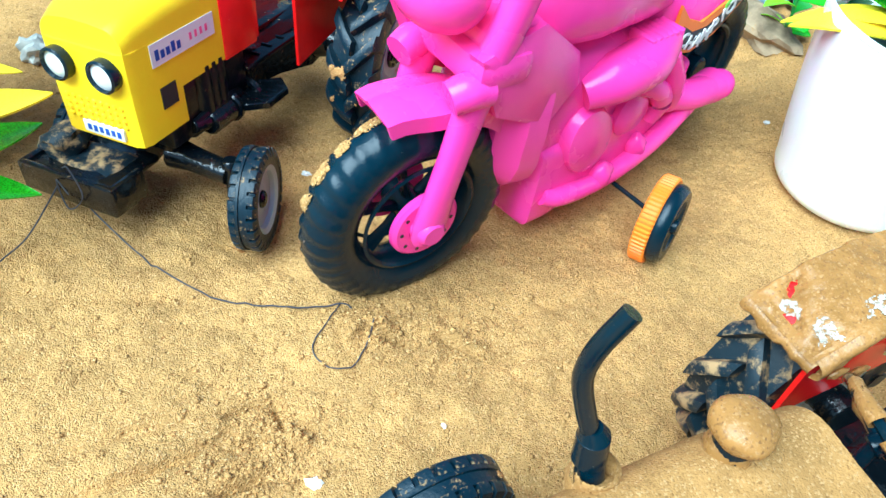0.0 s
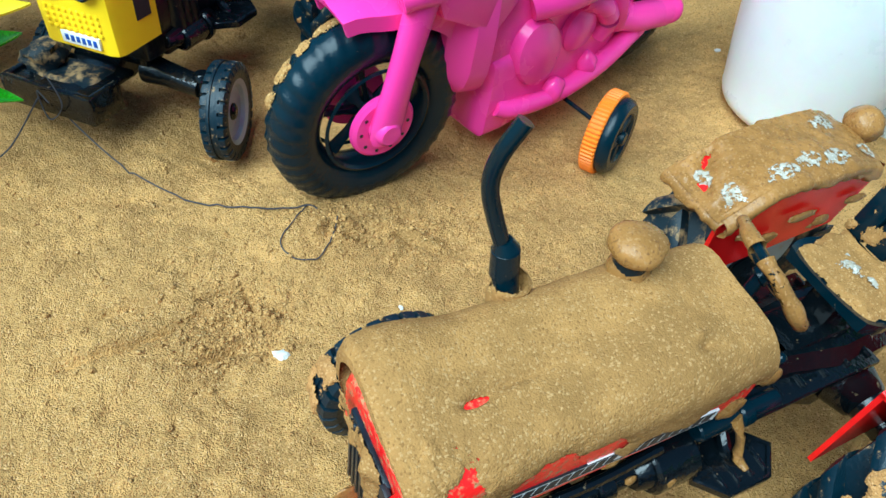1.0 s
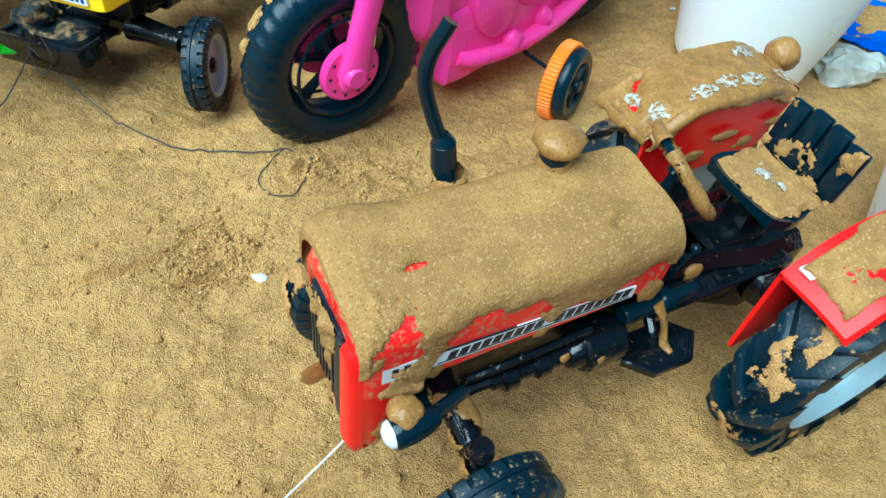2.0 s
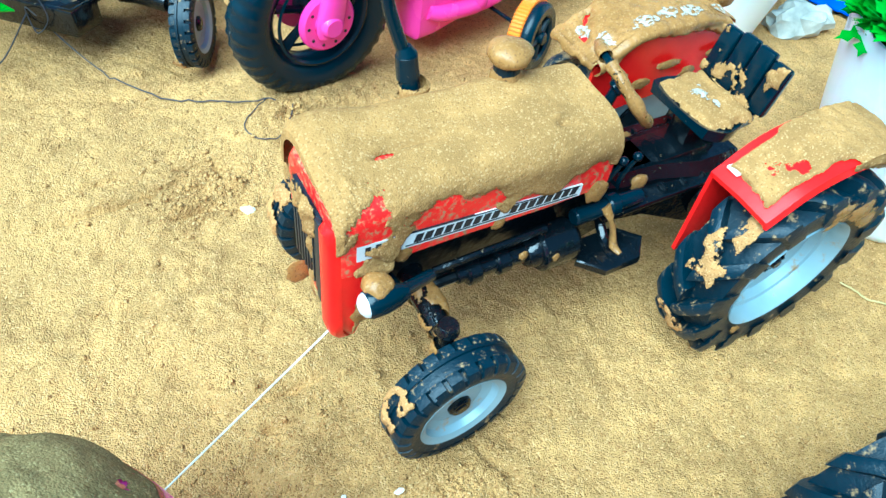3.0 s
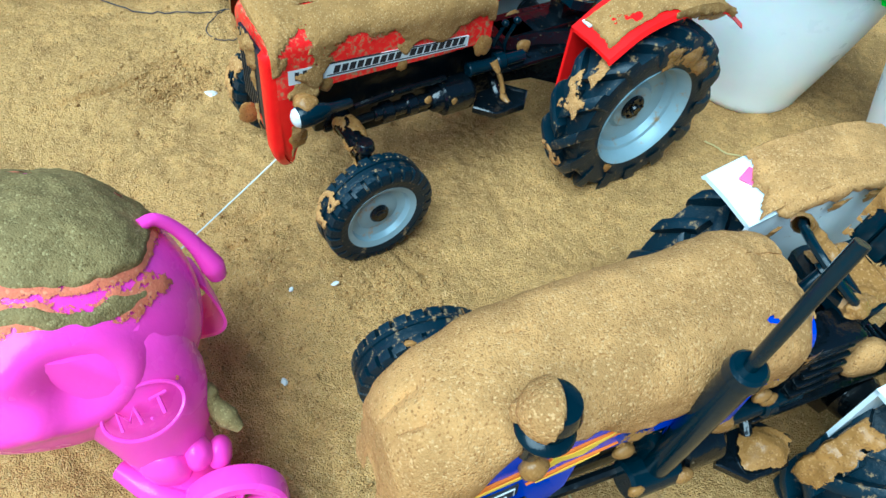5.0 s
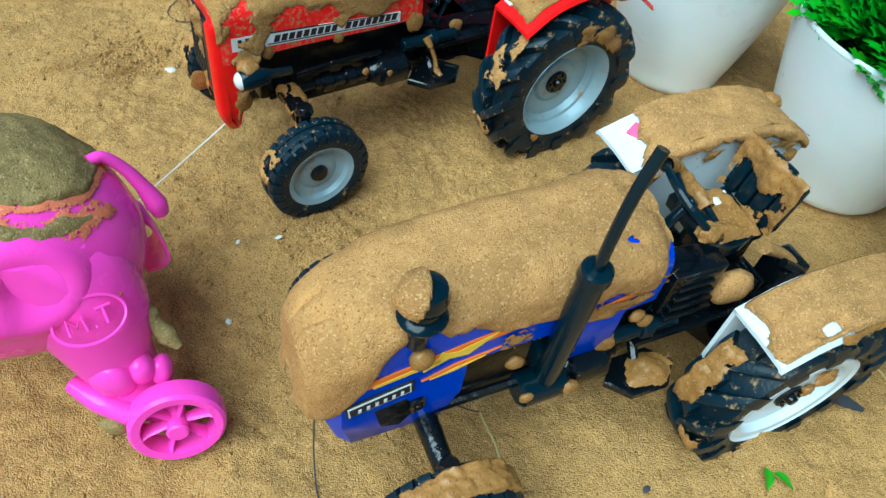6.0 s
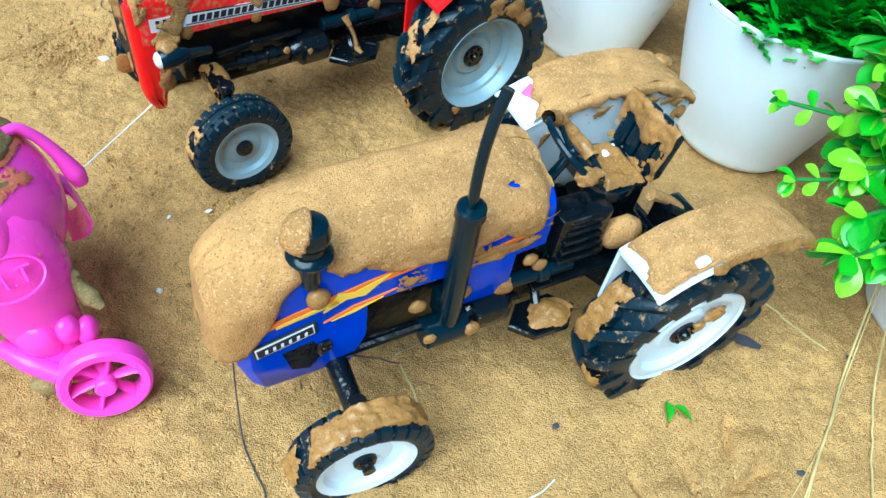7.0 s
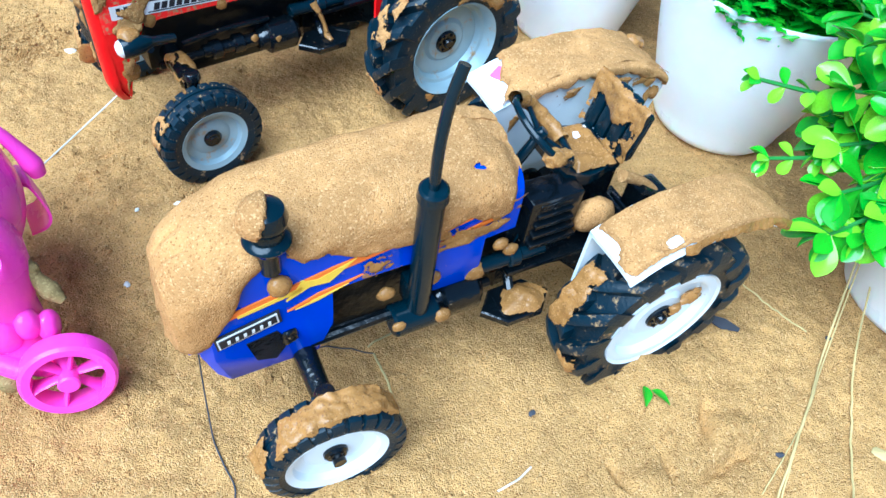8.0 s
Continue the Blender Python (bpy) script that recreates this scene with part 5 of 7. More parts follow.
        blob(bm, (rx - 9, ry + s * 7.5, 33), (4, 1.6, 3), 3, 0.5)
        blob(bm, (rx - 4, ry + s * 7.5, 29), (2.6, 1.4, 2.2), 4, 0.5)
        part("mud_splash", bm, MUD_WET, rw)
        fw = front_wheel(t, (fx, fy, 17), 20.5, 11, WHITE, s, -4, RUBBER, rim_r=0.68)
        wheel_mud(fw, (fx, fy, 17), 20.5, 11, 9 + s, [(22, 165, -6.0, 5.8, 2.35), (-10, 40, -6, 6.0, 1.7)] if s > 0 else [(62, 78, 0, 5.5, 1.2), (112, 128, -5, 3, 1.2)], mat=MUD_WET)
    return t


# ---- yellow tractor ----
def yellow_tractor():
    t = thing("toy_tractor", pose(-0.1034, 0.2762, -0.0015, 0, 0, 254) @ Matrix.Translation((0.103, 0.015, 0.037)) @ pose(0, 0, 0, 5, -5, 0) @ Matrix.Translation((-0.103, -0.015, -0.037)), "yellow and black toy tractor with round chrome headlamps", "toy tractor", "toy tractors on the sand")
    st = [(61, 15, 50, 79.5, 6), (85, 15, 50, 78.2, 6), (98, 15, 50, 77, 6), (103, 14.2, 50, 74.5, 6)]
    hood = part("bonnet", hood_mesh(st), YELLOW, t)
    bm = bmesh.new()
    secs = []
    for z, half, xf, xb in ((36.5, 13, 101.5, 85), (38, 15, 103.5, 83), (52, 15.05, 104, 83), (68, 15.05, 104, 83)):
        secs.append([V(xb, half, z), V(xf - 3.4, half, z), V(xf - 0.9, half - 0.9, z), V(xf, half - 3.4, z), V(xf, -half + 3.4, z), V(xf - 0.9, -half + 0.9, z), V(xf - 3.4, -half, z), V(xb, -half, z)])
    loft(bm, secs)
    nose = part("front_cowl", bm, YELLOW, t)
    bm = bmesh.new()
    for i in range(9):
        for j in range(4):
            cyl(bm, (103.8, -10 + i * 2.5, 44.5 + j * 2.1), (104.6, -10 + i * 2.5, 44.5 + j * 2.1), 0.95, 0.6, 8)
    part("embossed_grille", bm, YELLOW, nose)
    bm = bmesh.new()
    box(bm, 103.6, 104.7, -6, 9, 39.6, 43.6, 0.2)
    plate = part("front_sticker", bm, DEC_WHITE, nose, "white sticker with blue print")
    bm = bmesh.new()
    for k in range(6):
        box(bm, 104.6, 104.85, 6.6 - k * 2.2, 8.0 - k * 2.2, 40.5 + 0.2 * (k % 2), 42.7, 0.05)
    part("print", bm, DEC_BLUE, plate)
    for y in (-8.5, 8.0):
        bm = bmesh.new()
        lathe(bm, [(0.1, 102), (4.6, 102), (5.1, 104.5), (5.0, 106.8), (4.3, 107.3), (4.1, 105.8), (0.1, 105.8)], 30, (0, y, 61.5), "x")
        ringp = part("headlamp", bm, BLACK_CLEAN, nose)
        bm = bmesh.new()
        lathe(bm, [(0.1, 107.1), (2.2, 106.9), (4.1, 105.9), (0.1, 105.6)], 26, (0, y, 61.5), "x")
        part("lens", bm, CHROME, ringp, "silvered lamp glass")
    for s in (1, -1):
        bm = bmesh.new()
        plate_xz(bm, [(94, 60.5), (94, 67.5), (65, 67.5), (65, 60.5)], s * 15.1, 0.25)
        strip = part("side_sticker", bm, DEC_WHITE, hood, "white sticker with blue and pink print")
        bm = bmesh.new()
        for k in range(5):
            plate_xz(bm, [(92.4 - k * 2.4, 62.2), (92.4 - k * 2.4, 64.6 + (k % 3 == 0) * 0.8), (90.8 - k * 2.4, 64.6 + (k % 3 == 0) * 0.8), (90.8 - k * 2.4, 62.2)], s * 15.35, 0.1)
        part("print", bm, DEC_BLUE, strip)
        bm = bmesh.new()
        for k in range(4):
            plate_xz(bm, [(77 - k * 2.5, 62.8), (77 - k * 2.5, 65), (75.9 - k * 2.5, 65), (75.9 - k * 2.5, 62.8)], s * 15.35, 0.1)
        part("print", bm, DEC_PINK, strip)
        bm = bmesh.new()
        plate_xz(bm, [(92.8, 46.5), (92.8, 53.5), (86, 53.5), (86, 46.5)], s * 15.1, 0.2)
        part("side_vent", bm, DEC_BLACK, nose)
    bm = bmesh.new()
    box(bm, 43, 61.5, -15.6, 15.6, 49, 80, 1.0)
    box(bm, 34, 44, -10, 10, 46, 66, 1.0)
    part("dashboard", bm, RED, t, "red cowl panel")
    chassis(t, 81, 11.5, 24, 54, 50, 8, 13.5, 38, 33, 42, (-2, 50, 15, 40), 8.0, 1.35)
    bm = bmesh.new()
    box(bm, 86, 110, -32, 2, 20, 22.5, 0.8)
    box(bm, 108, 111, -34, 4, 13, 23.5, 0.8)
    box(bm, 96, 110, -34, -31.5, 13, 23.5, 0.6)
    box(bm, 96, 110, 1.5, 4, 13, 23.5, 0.6)
    tray = part("weight_tray", bm, BLACK, t)
    bm = bmesh.new()
    coat(bm, lambda u, v: (V(88 + 19 * u, -31 + 32 * v, 22.5), V(0, 0, 1)), 24, 36, lambda u, v, p: 0.8 + 1.3 * fbm(p, 0.1, 4) - 3 * (1 - step(min(u, 1 - u, v, 1 - v), 0, 0.2)))
    blob(bm, (97, -26, 26), (8, 7, 6), 4, 0.4)
    part("sand_layer", bm, RUBBER_MUD, tray, "muddy sand lying in the tray")
    bm = bmesh.new()
    for x, y, z, r in ((80, 30, 19, 3.2), (80, 24, 21, 2), (84, 31, 15, 2), (80, -26, 20, 4)):
        blob(bm, (x, y, z), r, int(x + y), 0.5)
    part("sand_clumps", bm, CLOD, t)
    bm = bmesh.new()
    for k in range(2):
        tube(bm, [(40, -6 - k * 7, 76), (46, -8 - k * 7, 88), (52, -10 - k * 7, 97)], 0.8, 6, 3)
    part("mirror_rod", bm, DEC_WHITE, t, "thin white rods")
    for s in (1, -1):
        fen, _ = fender(t, s, (30, 66), (0, 76), (-34, 62), 22, 42, RED, (30, 36))
        rw = rear_wheel(t, (-1, s * 44, 33), 35, 18, SILVER, s, RUBBER, dish=0.3)
        wheel_mud(rw, (-1, s * 44, 33), 35, 18, 2, [(-15, 30, -9, 8, 0.9), (40, 70, -6, 8, 0.7)])
        fw = front_wheel(t, (81, s * 35.6, 12.5), 18, 8.6, SILVER, s, 18, RUBBER)
        wheel_mud(fw, (81, s * 35.6, 12.5), 18, 8.5, 6, [(-60, -20, -4, 3.2, 1.4)])
    return t


# ---- pink motorbike ----
def pink_bike():
    t = thing("toy_motorbike", pose(-0.0388, 0.1758, -0.003, 0, 0, 229), "pink plastic toy motorbike with black tyres and an orange training wheel", "toy motorbike")
    steer = pose(0.4, 1.4, 34.5, 0, 0, -7)

    def big_wheel(name, m):
        bm = bmesh.new()
        prof = []
        for i in range(18):
            a = TAU * i / 18
            prof.append((26.8 + 8.3 * math.cos(a), 8.2 * math.sin(a)))
        lathe(bm, prof, 320, close=True)
        for v in bm.verts:
            r, a = math.hypot(v.co.x, v.co.z), math.atan2(v.co.z, v.co.x)
            if r > 26:
                k = (r - 26) / 9
                side = abs(v.co.y) / 8.2
                w = 0.62 * k * (max(-0.5, math.sin(38 * a + 3.4 * abs(v.co.y) / 7.2)) * (0.25 + side) + 0.5 * math.exp(-((side - 0.45) / 0.12) ** 2))
                v.co *= 1 + w / 31
        for s in (-1, 1):
            lathe(bm, [(18.0, s * 6.9), (18.8, s * 7.8), (19.8, s * 7.4), (19.0, s * 6.2)], 64, close=True)
        bmesh.ops.transform(bm, matrix=m, verts=bm.verts)
        tyre = part(name, bm, RUBBER_NEW, t, sharp=50)
        bm = bmesh.new()
        for k in range(6):
            a = TAU * k / 6 + 0.3
            d = V(math.cos(a), 0, math.sin(a))
            loft(bm, [ring(d * 3, d, 2.6, 8, 1.5), ring(d * 10, d, 2.0, 8, 1.2), ring(d * 18, d, 2.8, 8, 1.6)])
        cyl(bm, (0, -8, 0), (0, 8, 0), 5, 5, 20, 0.8)
        bmesh.ops.transform(bm, matrix=m, verts=bm.verts)
        part("spoke_star", bm, RUBBER_NEW, tyre)
        return tyre
    fw = big_wheel("front_wheel", steer)
    bm = bmesh.new()
    coat(bm, lambda u, v: (steer @ V(35.0 * math.cos(radians(5 + 85 * u)), -4.5 + 4.5 * v, 35.0 * math.sin(radians(5 + 85 * u))), steer.to_3x3() @ V(math.cos(radians(5 + 85 * u)), 0, math.sin(radians(5 + 85 * u)))), 50, 10,
         lambda u, v, p: 0.35 + 0.9 * fbm(p, 0.2, 3) - 1.5 * (1 - step(min(u, 1 - u, v, 1 - v), 0, 0.2)))
    part("sand_film", bm, CLOD, fw, "sand sticking to the tread")
    big_wheel("rear_wheel", pose(-150, 0, 33))
    for s in (1, -1):
        bm = bmesh.new()
        lathe(bm, [(0.1, s * 10), (5.5, s * 10), (6.2, s * 11), (10.5, s * 11), (11.6, s * 10), (11.8, s * 8.6), (0.1, s * 8.6)], 40)
        bmesh.ops.transform(bm, matrix=steer, verts=bm.verts)
        disc = part("brake_disc", bm, PINK, fw)
        bm = bmesh.new()
        for k in range(10):
            a = TAU * k / 10
            cyl(bm, (8.8 * math.cos(a), s * 10.6, 8.8 * math.sin(a)), (8.8 * math.cos(a), s * 11.15, 8.8 * math.sin(a)), 0.65, 0.65, 8)
        bmesh.ops.transform(bm, matrix=steer, verts=bm.verts)
        part("disc_hole_ring", bm, DEC_BLACK, disc)
        bm = bmesh.new()
        secs = []
        for x, z, rx, ry in ((1.5, -4, 4.0, 2.2), (1, -1, 5.6, 3.0), (0, 4, 6.0, 3.4), (-2, 14, 5.2, 3.4), (-5, 27, 5.0, 3.6), (-8, 40, 5.4, 3.8), (-11, 50, 5.8, 4.0), (-17, 66, 5.6, 4.0), (-23, 84, 5.6, 4.0), (-26, 94, 5.2, 3.8)):
            secs.append([V(x + rx * math.cos(TAU * i / 14), s * 12.6 + ry * math.sin(TAU * i / 14), z) for i in range(14)])
        loft(bm, secs)
        cyl(bm, (1, s * 10, 1), (1, s * 16.5, 1), 5.2, 4.4, 22, 1.0)
        tube(bm, [(-1, s * 12, 46), (-6, s * 13, 47.5), (-12, s * 14, 47)], [4.6, 5.2, 4.4], 14, 4)
        bmesh.ops.transform(bm, matrix=steer, verts=bm.verts)
        part("fork_leg", bm, PINK, t)
    bm = bmesh.new()
    secs = []
    for k in range(13):
        a = radians(70 + 66 * k / 12)
        r = 39.5 + 3.0 * step(k, 4, 0) * (1 if k < 4 else 0)
        d = V(math.cos(a), 0, math.sin(a))
        w = 8.5 + 1.5 * math.sin(math.pi * k / 12)
        sec = [(-w, -5), (-w, 0), (-w * 0.55, 1.4), (-w * 0.2, 1.8), (0, 3.2), (w * 0.2, 1.8), (w * 0.55, 1.4), (w, 0), (w, -5), (w - 1.2, -5), (w - 1.2, -0.8), (0, 0.6), (-w + 1.2, -0.8), (-w + 1.2, -5)]
        secs.append([d * (r + h) + V(0, y, 0) for y, h in sec])
    loft(bm, secs)
    bmesh.ops.transform(bm, matrix=steer, verts=bm.verts)
    part("mudguard", bm, PINK, t, sharp=45)
    bm = bmesh.new()
    box(bm, -24, -6, -17, 17, 47, 57, 3.0)
    box(bm, -30, -10, -13, 13, 55, 62, 3.0)
    bmesh.ops.transform(bm, matrix=steer, verts=bm.verts)
    part("fork_yoke", bm, PINK, t)
    bm = bmesh.new()
    blob(bm, (-4, 0, 70), (12, 13, 11), 2, 0.05)
    bmesh.ops.transform(bm, matrix=steer, verts=bm.verts)
    part("front_lamp", bm, PINK, t)
    bm = bmesh.new()
    box(bm, -44, -26, -18, 18, 88, 94, 2.5)
    bmesh.ops.transform(bm, matrix=steer, verts=bm.verts)
    part("top_yoke", bm, PINK, t)

    def shell(secs, n=20, pw=3.0):
        """A boxy rounded hull from (x, z middle, half width, half height)."""
        bm = bmesh.new()
        loops = []
        for x, zc, hw, hh in secs:
            lp = []
            for i in range(n):
                a = TAU * i / n
                c, s = math.cos(a), math.sin(a)
                lp.append(V(x, hw * math.copysign(abs(c) ** (2 / pw), c), zc + hh * math.copysign(abs(s) ** (2 / pw), s)))
            loops.append(lp)
        loft(bm, loops)
        return bm
    body = part("lower_fairing", shell([(-41, 28, 14, 15), (-43, 27.5, 17, 17.0), (-52, 28, 18, 17.5), (-80, 30, 18, 17), (-110, 34, 17, 13), (-128, 39, 13, 9)], n=28, pw=9), PINK, t)
    part("engine", shell([(-34, 52, 10, 14), (-40, 54, 15, 20), (-60, 55, 16.5, 22), (-88, 55, 16.5, 20), (-104, 56, 14, 16), (-112, 56, 8, 10)], pw=4), PINK, t)
    part("fuel_tank", shell([(-28, 92, 8, 6), (-34, 92, 16, 13), (-52, 94, 21, 16), (-76, 92, 20, 15), (-96, 84, 14, 10), (-102, 82, 8, 6)], pw=2.6), PINK, t)
    tail = part("tail_fairing", shell([(-90, 76, 8, 8), (-98, 74, 15, 13), (-116, 70, 18, 15), (-136, 76, 17, 12), (-158, 84, 13, 9), (-176, 92, 7, 5)], pw=2.8), PINK, t)
    part("front_shield", shell([(-22, 62, 12, 22), (-28, 60, 19, 26), (-36, 58, 20, 26), (-42, 56, 12, 20)], pw=3.5), PINK, t)
    for s in (1, -1):
        bm = bmesh.new()
        lathe(bm, [(0.1, s * 21.6), (8, s * 21.2), (12, s * 19.8), (13.2, s * 16.5), (12, s * 12)], 36)
        bmesh.ops.transform(bm, matrix=pose(-63, 0, 42, 0, 32, 0) @ Matrix.Diagonal((0.86, 1, 1.22, 1)), verts=bm.verts)
        cover = part("clutch_cover", bm, PINK, t)
        bm = bmesh.new()
        cyl(bm, (-71, s * 20.4, 38.5), (-71, s * 20.9, 38.5), 0.9, 0.8, 10)
        part("screw_hole", bm, DEC_BLACK, cover)
        bm = bmesh.new()
        lathe(bm, [(0.1, s * 21.0), (6.5, s * 20.4), (9, s * 18.5), (9, s * 12)], 30, (-86, 0, 44))
        part("gear_cover", bm, PINK, t)
        bm = bmesh.new()
        loft(bm, [[V(x, s * y, z) for x, z in ((-4, 92), (-13, 72), (-37, 59), (-48, 70), (-44, 82), (-26, 96))] for y in (13, 18.2)] + [[V(-29 + (x + 29) * 0.88, s * 19.2, 78 + (z - 78) * 0.88) for x, z in ((-4, 92), (-13, 72), (-37, 59), (-48, 70), (-44, 82), (-26, 96))]])
        part("side_panel", bm, PINK, t, sharp=30)
        bm = bmesh.new()
        tube(bm, [(-56, s * 15, 62), (-66, s * 19, 66), (-80, s * 20, 68), (-92, s * 17, 70)], [6.0, 8.2, 8.6, 6.5], 18, 4)
        barrel = part("cylinder_barrel", bm, PINK, t)
        for k in range(6):
            bm = bmesh.new()
            box(bm, -1.1, 1.1, s * 21.0 - 8.5, s * 21.0 + 1.2, -8.6 + 0.5 * k, 8.6 - 0.6 * k, 0.6, pose(-79 - k * 3.0, 0, 68.5 + 0.4 * k, 0, 12, 0))
            part("cooling_fin", bm, PINK, barrel)
        bm = bmesh.new()
        tube(bm, [(-84, s * 18, 56), (-94, s * 20, 52), (-101, s * 19.5, 44), (-100, s * 18, 36)], [3.2, 4.2, 4.4, 3.4], 12, 4)
        part("kick_lever", bm, PINK, t)
        bm = bmesh.new()
        loft(bm, [ring(V(x, s * y, z), V(-0.35, 0, -1), r, 14, r * 0.6) for x, y, z, r in ((-98, 14.5, 64, 7.5), (-103, 16, 54, 8.5), (-108, 16, 44, 7.5), (-112, 15, 36, 6.0))])
        part("side_cover", bm, PINK, t)
        bm = bmesh.new()
        tube(bm, [(-47, s * 17, 24), (-55, s * 19.5, 22), (-80, s * 20, 19), (-106, s * 19.5, 23), (-130, s * 17, 30)], [3.0, 3.6, 3.6, 4.2, 4.4], 12, 4)
        blob(bm, (-76, s * 20, 22), (5, 4, 6), 6, 0.2)
        blob(bm, (-96, s * 19, 26), (4, 4, 5), 9, 0.2)
        part("side_rail", bm, PINK, t)
        bm = bmesh.new()
        tube(bm, [(-112, s * 14, 38), (-126, s * 18, 36), (-138, s * 18.5, 34)], [5, 6, 6], 14, 3)
        cyl(bm, (-134, s * 17.5, 34), (-147, s * 17.5, 33), 6.4, 7.2, 24, 2.4)
        blob(bm, (-152, s * 17.5, 31), (6.5, 6.2, 6.2), 1, 0.02)
        part("exhaust", bm, PINK, t)
        # sticker with printed word
        def tail_y(x):
            return s * (18.4 - 0.004 * (x + 120) ** 2)
        bm = bmesh.new()
        loft(bm, [[V(x, tail_y(x) + s * 0.1, z0), V(x, tail_y(x) + s * 0.5, (z0 + z1) / 2), V(x, tail_y(x) + s * 0.1, z1), V(x, tail_y(x) - s * 0.8, z1), V(x, tail_y(x) - s * 0.8, z0)] for x, z0, z1 in ((-98, 68, 80), (-104, 61, 74), (-112, 59.5, 71), (-124, 63, 75), (-138, 70, 80), (-146, 76, 82))])
        decal = part("sticker", bm, DEC_ORANGE, tail, "orange sticker with white lettering on black")
        bm = bmesh.new()
        loft(bm, [[V(x, tail_y(x) + s * 0.4, z0), V(x, tail_y(x) + s * 0.8, (z0 + z1) / 2), V(x, tail_y(x) + s * 0.4, z1), V(x, tail_y(x) - s * 0.6, z1), V(x, tail_y(x) - s * 0.6, z0)] for x, z0, z1 in ((-102, 64.5, 72), (-108, 61.5, 68.5), (-116, 61.5, 68.5), (-126, 65.5, 72.5), (-137, 71.5, 78))])
        part("sticker_band", bm, DEC_BLACK, decal)
        bm = bmesh.new()
        loft(bm, [[V(x, tail_y(x) + s * 0.45, z0), V(x, tail_y(x) + s * 0.85, (z0 + z1) / 2), V(x, tail_y(x) + s * 0.45, z1), V(x, tail_y(x) - s * 0.6, z1), V(x, tail_y(x) - s * 0.6, z0)] for x, z0, z1 in ((-124, 71.2, 74.5), (-130, 74, 77.5), (-138, 77, 80), (-145, 79, 81.6))])
        part("sticker_flash", bm, DEC_GREEN, decal)
        if s > 0:
            for k, ch in enumerate("CHAMPION"):
                u = k / 7
                x = -103.5 - 30 * u
                z = 65.2 - 6.0 * math.sin(math.pi * min(1, u * 1.15 + 0.05)) * (1 - u) + 7.0 * u * u
                cu = bpy.data.curves.new("letter", "FONT")
                cu.offset = 0.0002
                cu.body, cu.size, cu.extrude, cu.align_x = ch, 0.0072, 0.0002, "CENTER"
                ob = new("letter", cu)
                slope = -28 + 62 * u
                ob.matrix_world = pose(x * MM, (tail_y(x) + s * 0.75) * MM, z * MM, 90, -slope, 180)
                dg = bpy.context.evaluated_depsgraph_get()
                me = bpy.data.meshes.new_from_object(ob.evaluated_get(dg))
                me.transform(ob.matrix_world)
                bpy.data.objects.remove(ob)
                me.materials.clear()
                me.materials.append(DEC_WHITE)
                lo = new("letter", me)
                lo.parent = decal
    # training wheel on its axle
    bm = bmesh.new()
    cyl(bm, (-86, 10, 14), (-86, 47, 12.5), 0.9, 0.9, 10)
    rod = part("axle_rod", bm, BLACK_CLEAN, t)
    m = pose(-86, 46, 12.6, 5, 0, 14)
    bm = bmesh.new()
    loops = []
    for y in (-6.6, -6.0, -1.4, -0.8):
        lp = []
        for i in range(240):
            a = TAU * i / 240
            r = (16.4 if y in (-6.0, -1.4) else 15.9) + (0.3 if i % 4 < 2 else -0.25)
            lp.append(V(r * math.cos(a), y, r * math.sin(a)))
        loops.append(lp)
    loft(bm, loops)
    bmesh.ops.transform(bm, matrix=m, verts=bm.verts)
    tw = part("training_wheel", bm, ORANGE, t, "ribbed orange wheel", sharp=25)
    bm = bmesh.new()
    lathe(bm, [(9.2, -1.5), (9.2, 2.8), (10.2, 3.8), (13.4, 4.0), (14.8, 2.6), (15.2, 0.4), (14.6, -1.5)], 48, close=True)
    lathe(bm, [(0.1, -1.5), (9.6, -1.5), (9.6, 0.5), (0.1, 0.5)], 30)
    for k in range(5):
        a = TAU * k / 5
        d = V(math.cos(a), 0, math.sin(a))
        loft(bm, [ring(d * 2 + V(0, 1.6, 0), d, 2.0, 8, 1.8), ring(d * 9.8 + V(0, 1.8, 0), d, 1.7, 8, 1.8)])
    cyl(bm, (0, -1, 0), (0, 5.0, 0), 3.2, 2.8, 16, 0.5)
    bmesh.ops.transform(bm, matrix=m, verts=bm.verts)
    part("tyre", bm, RUBBER_NEW, tw)
    return t


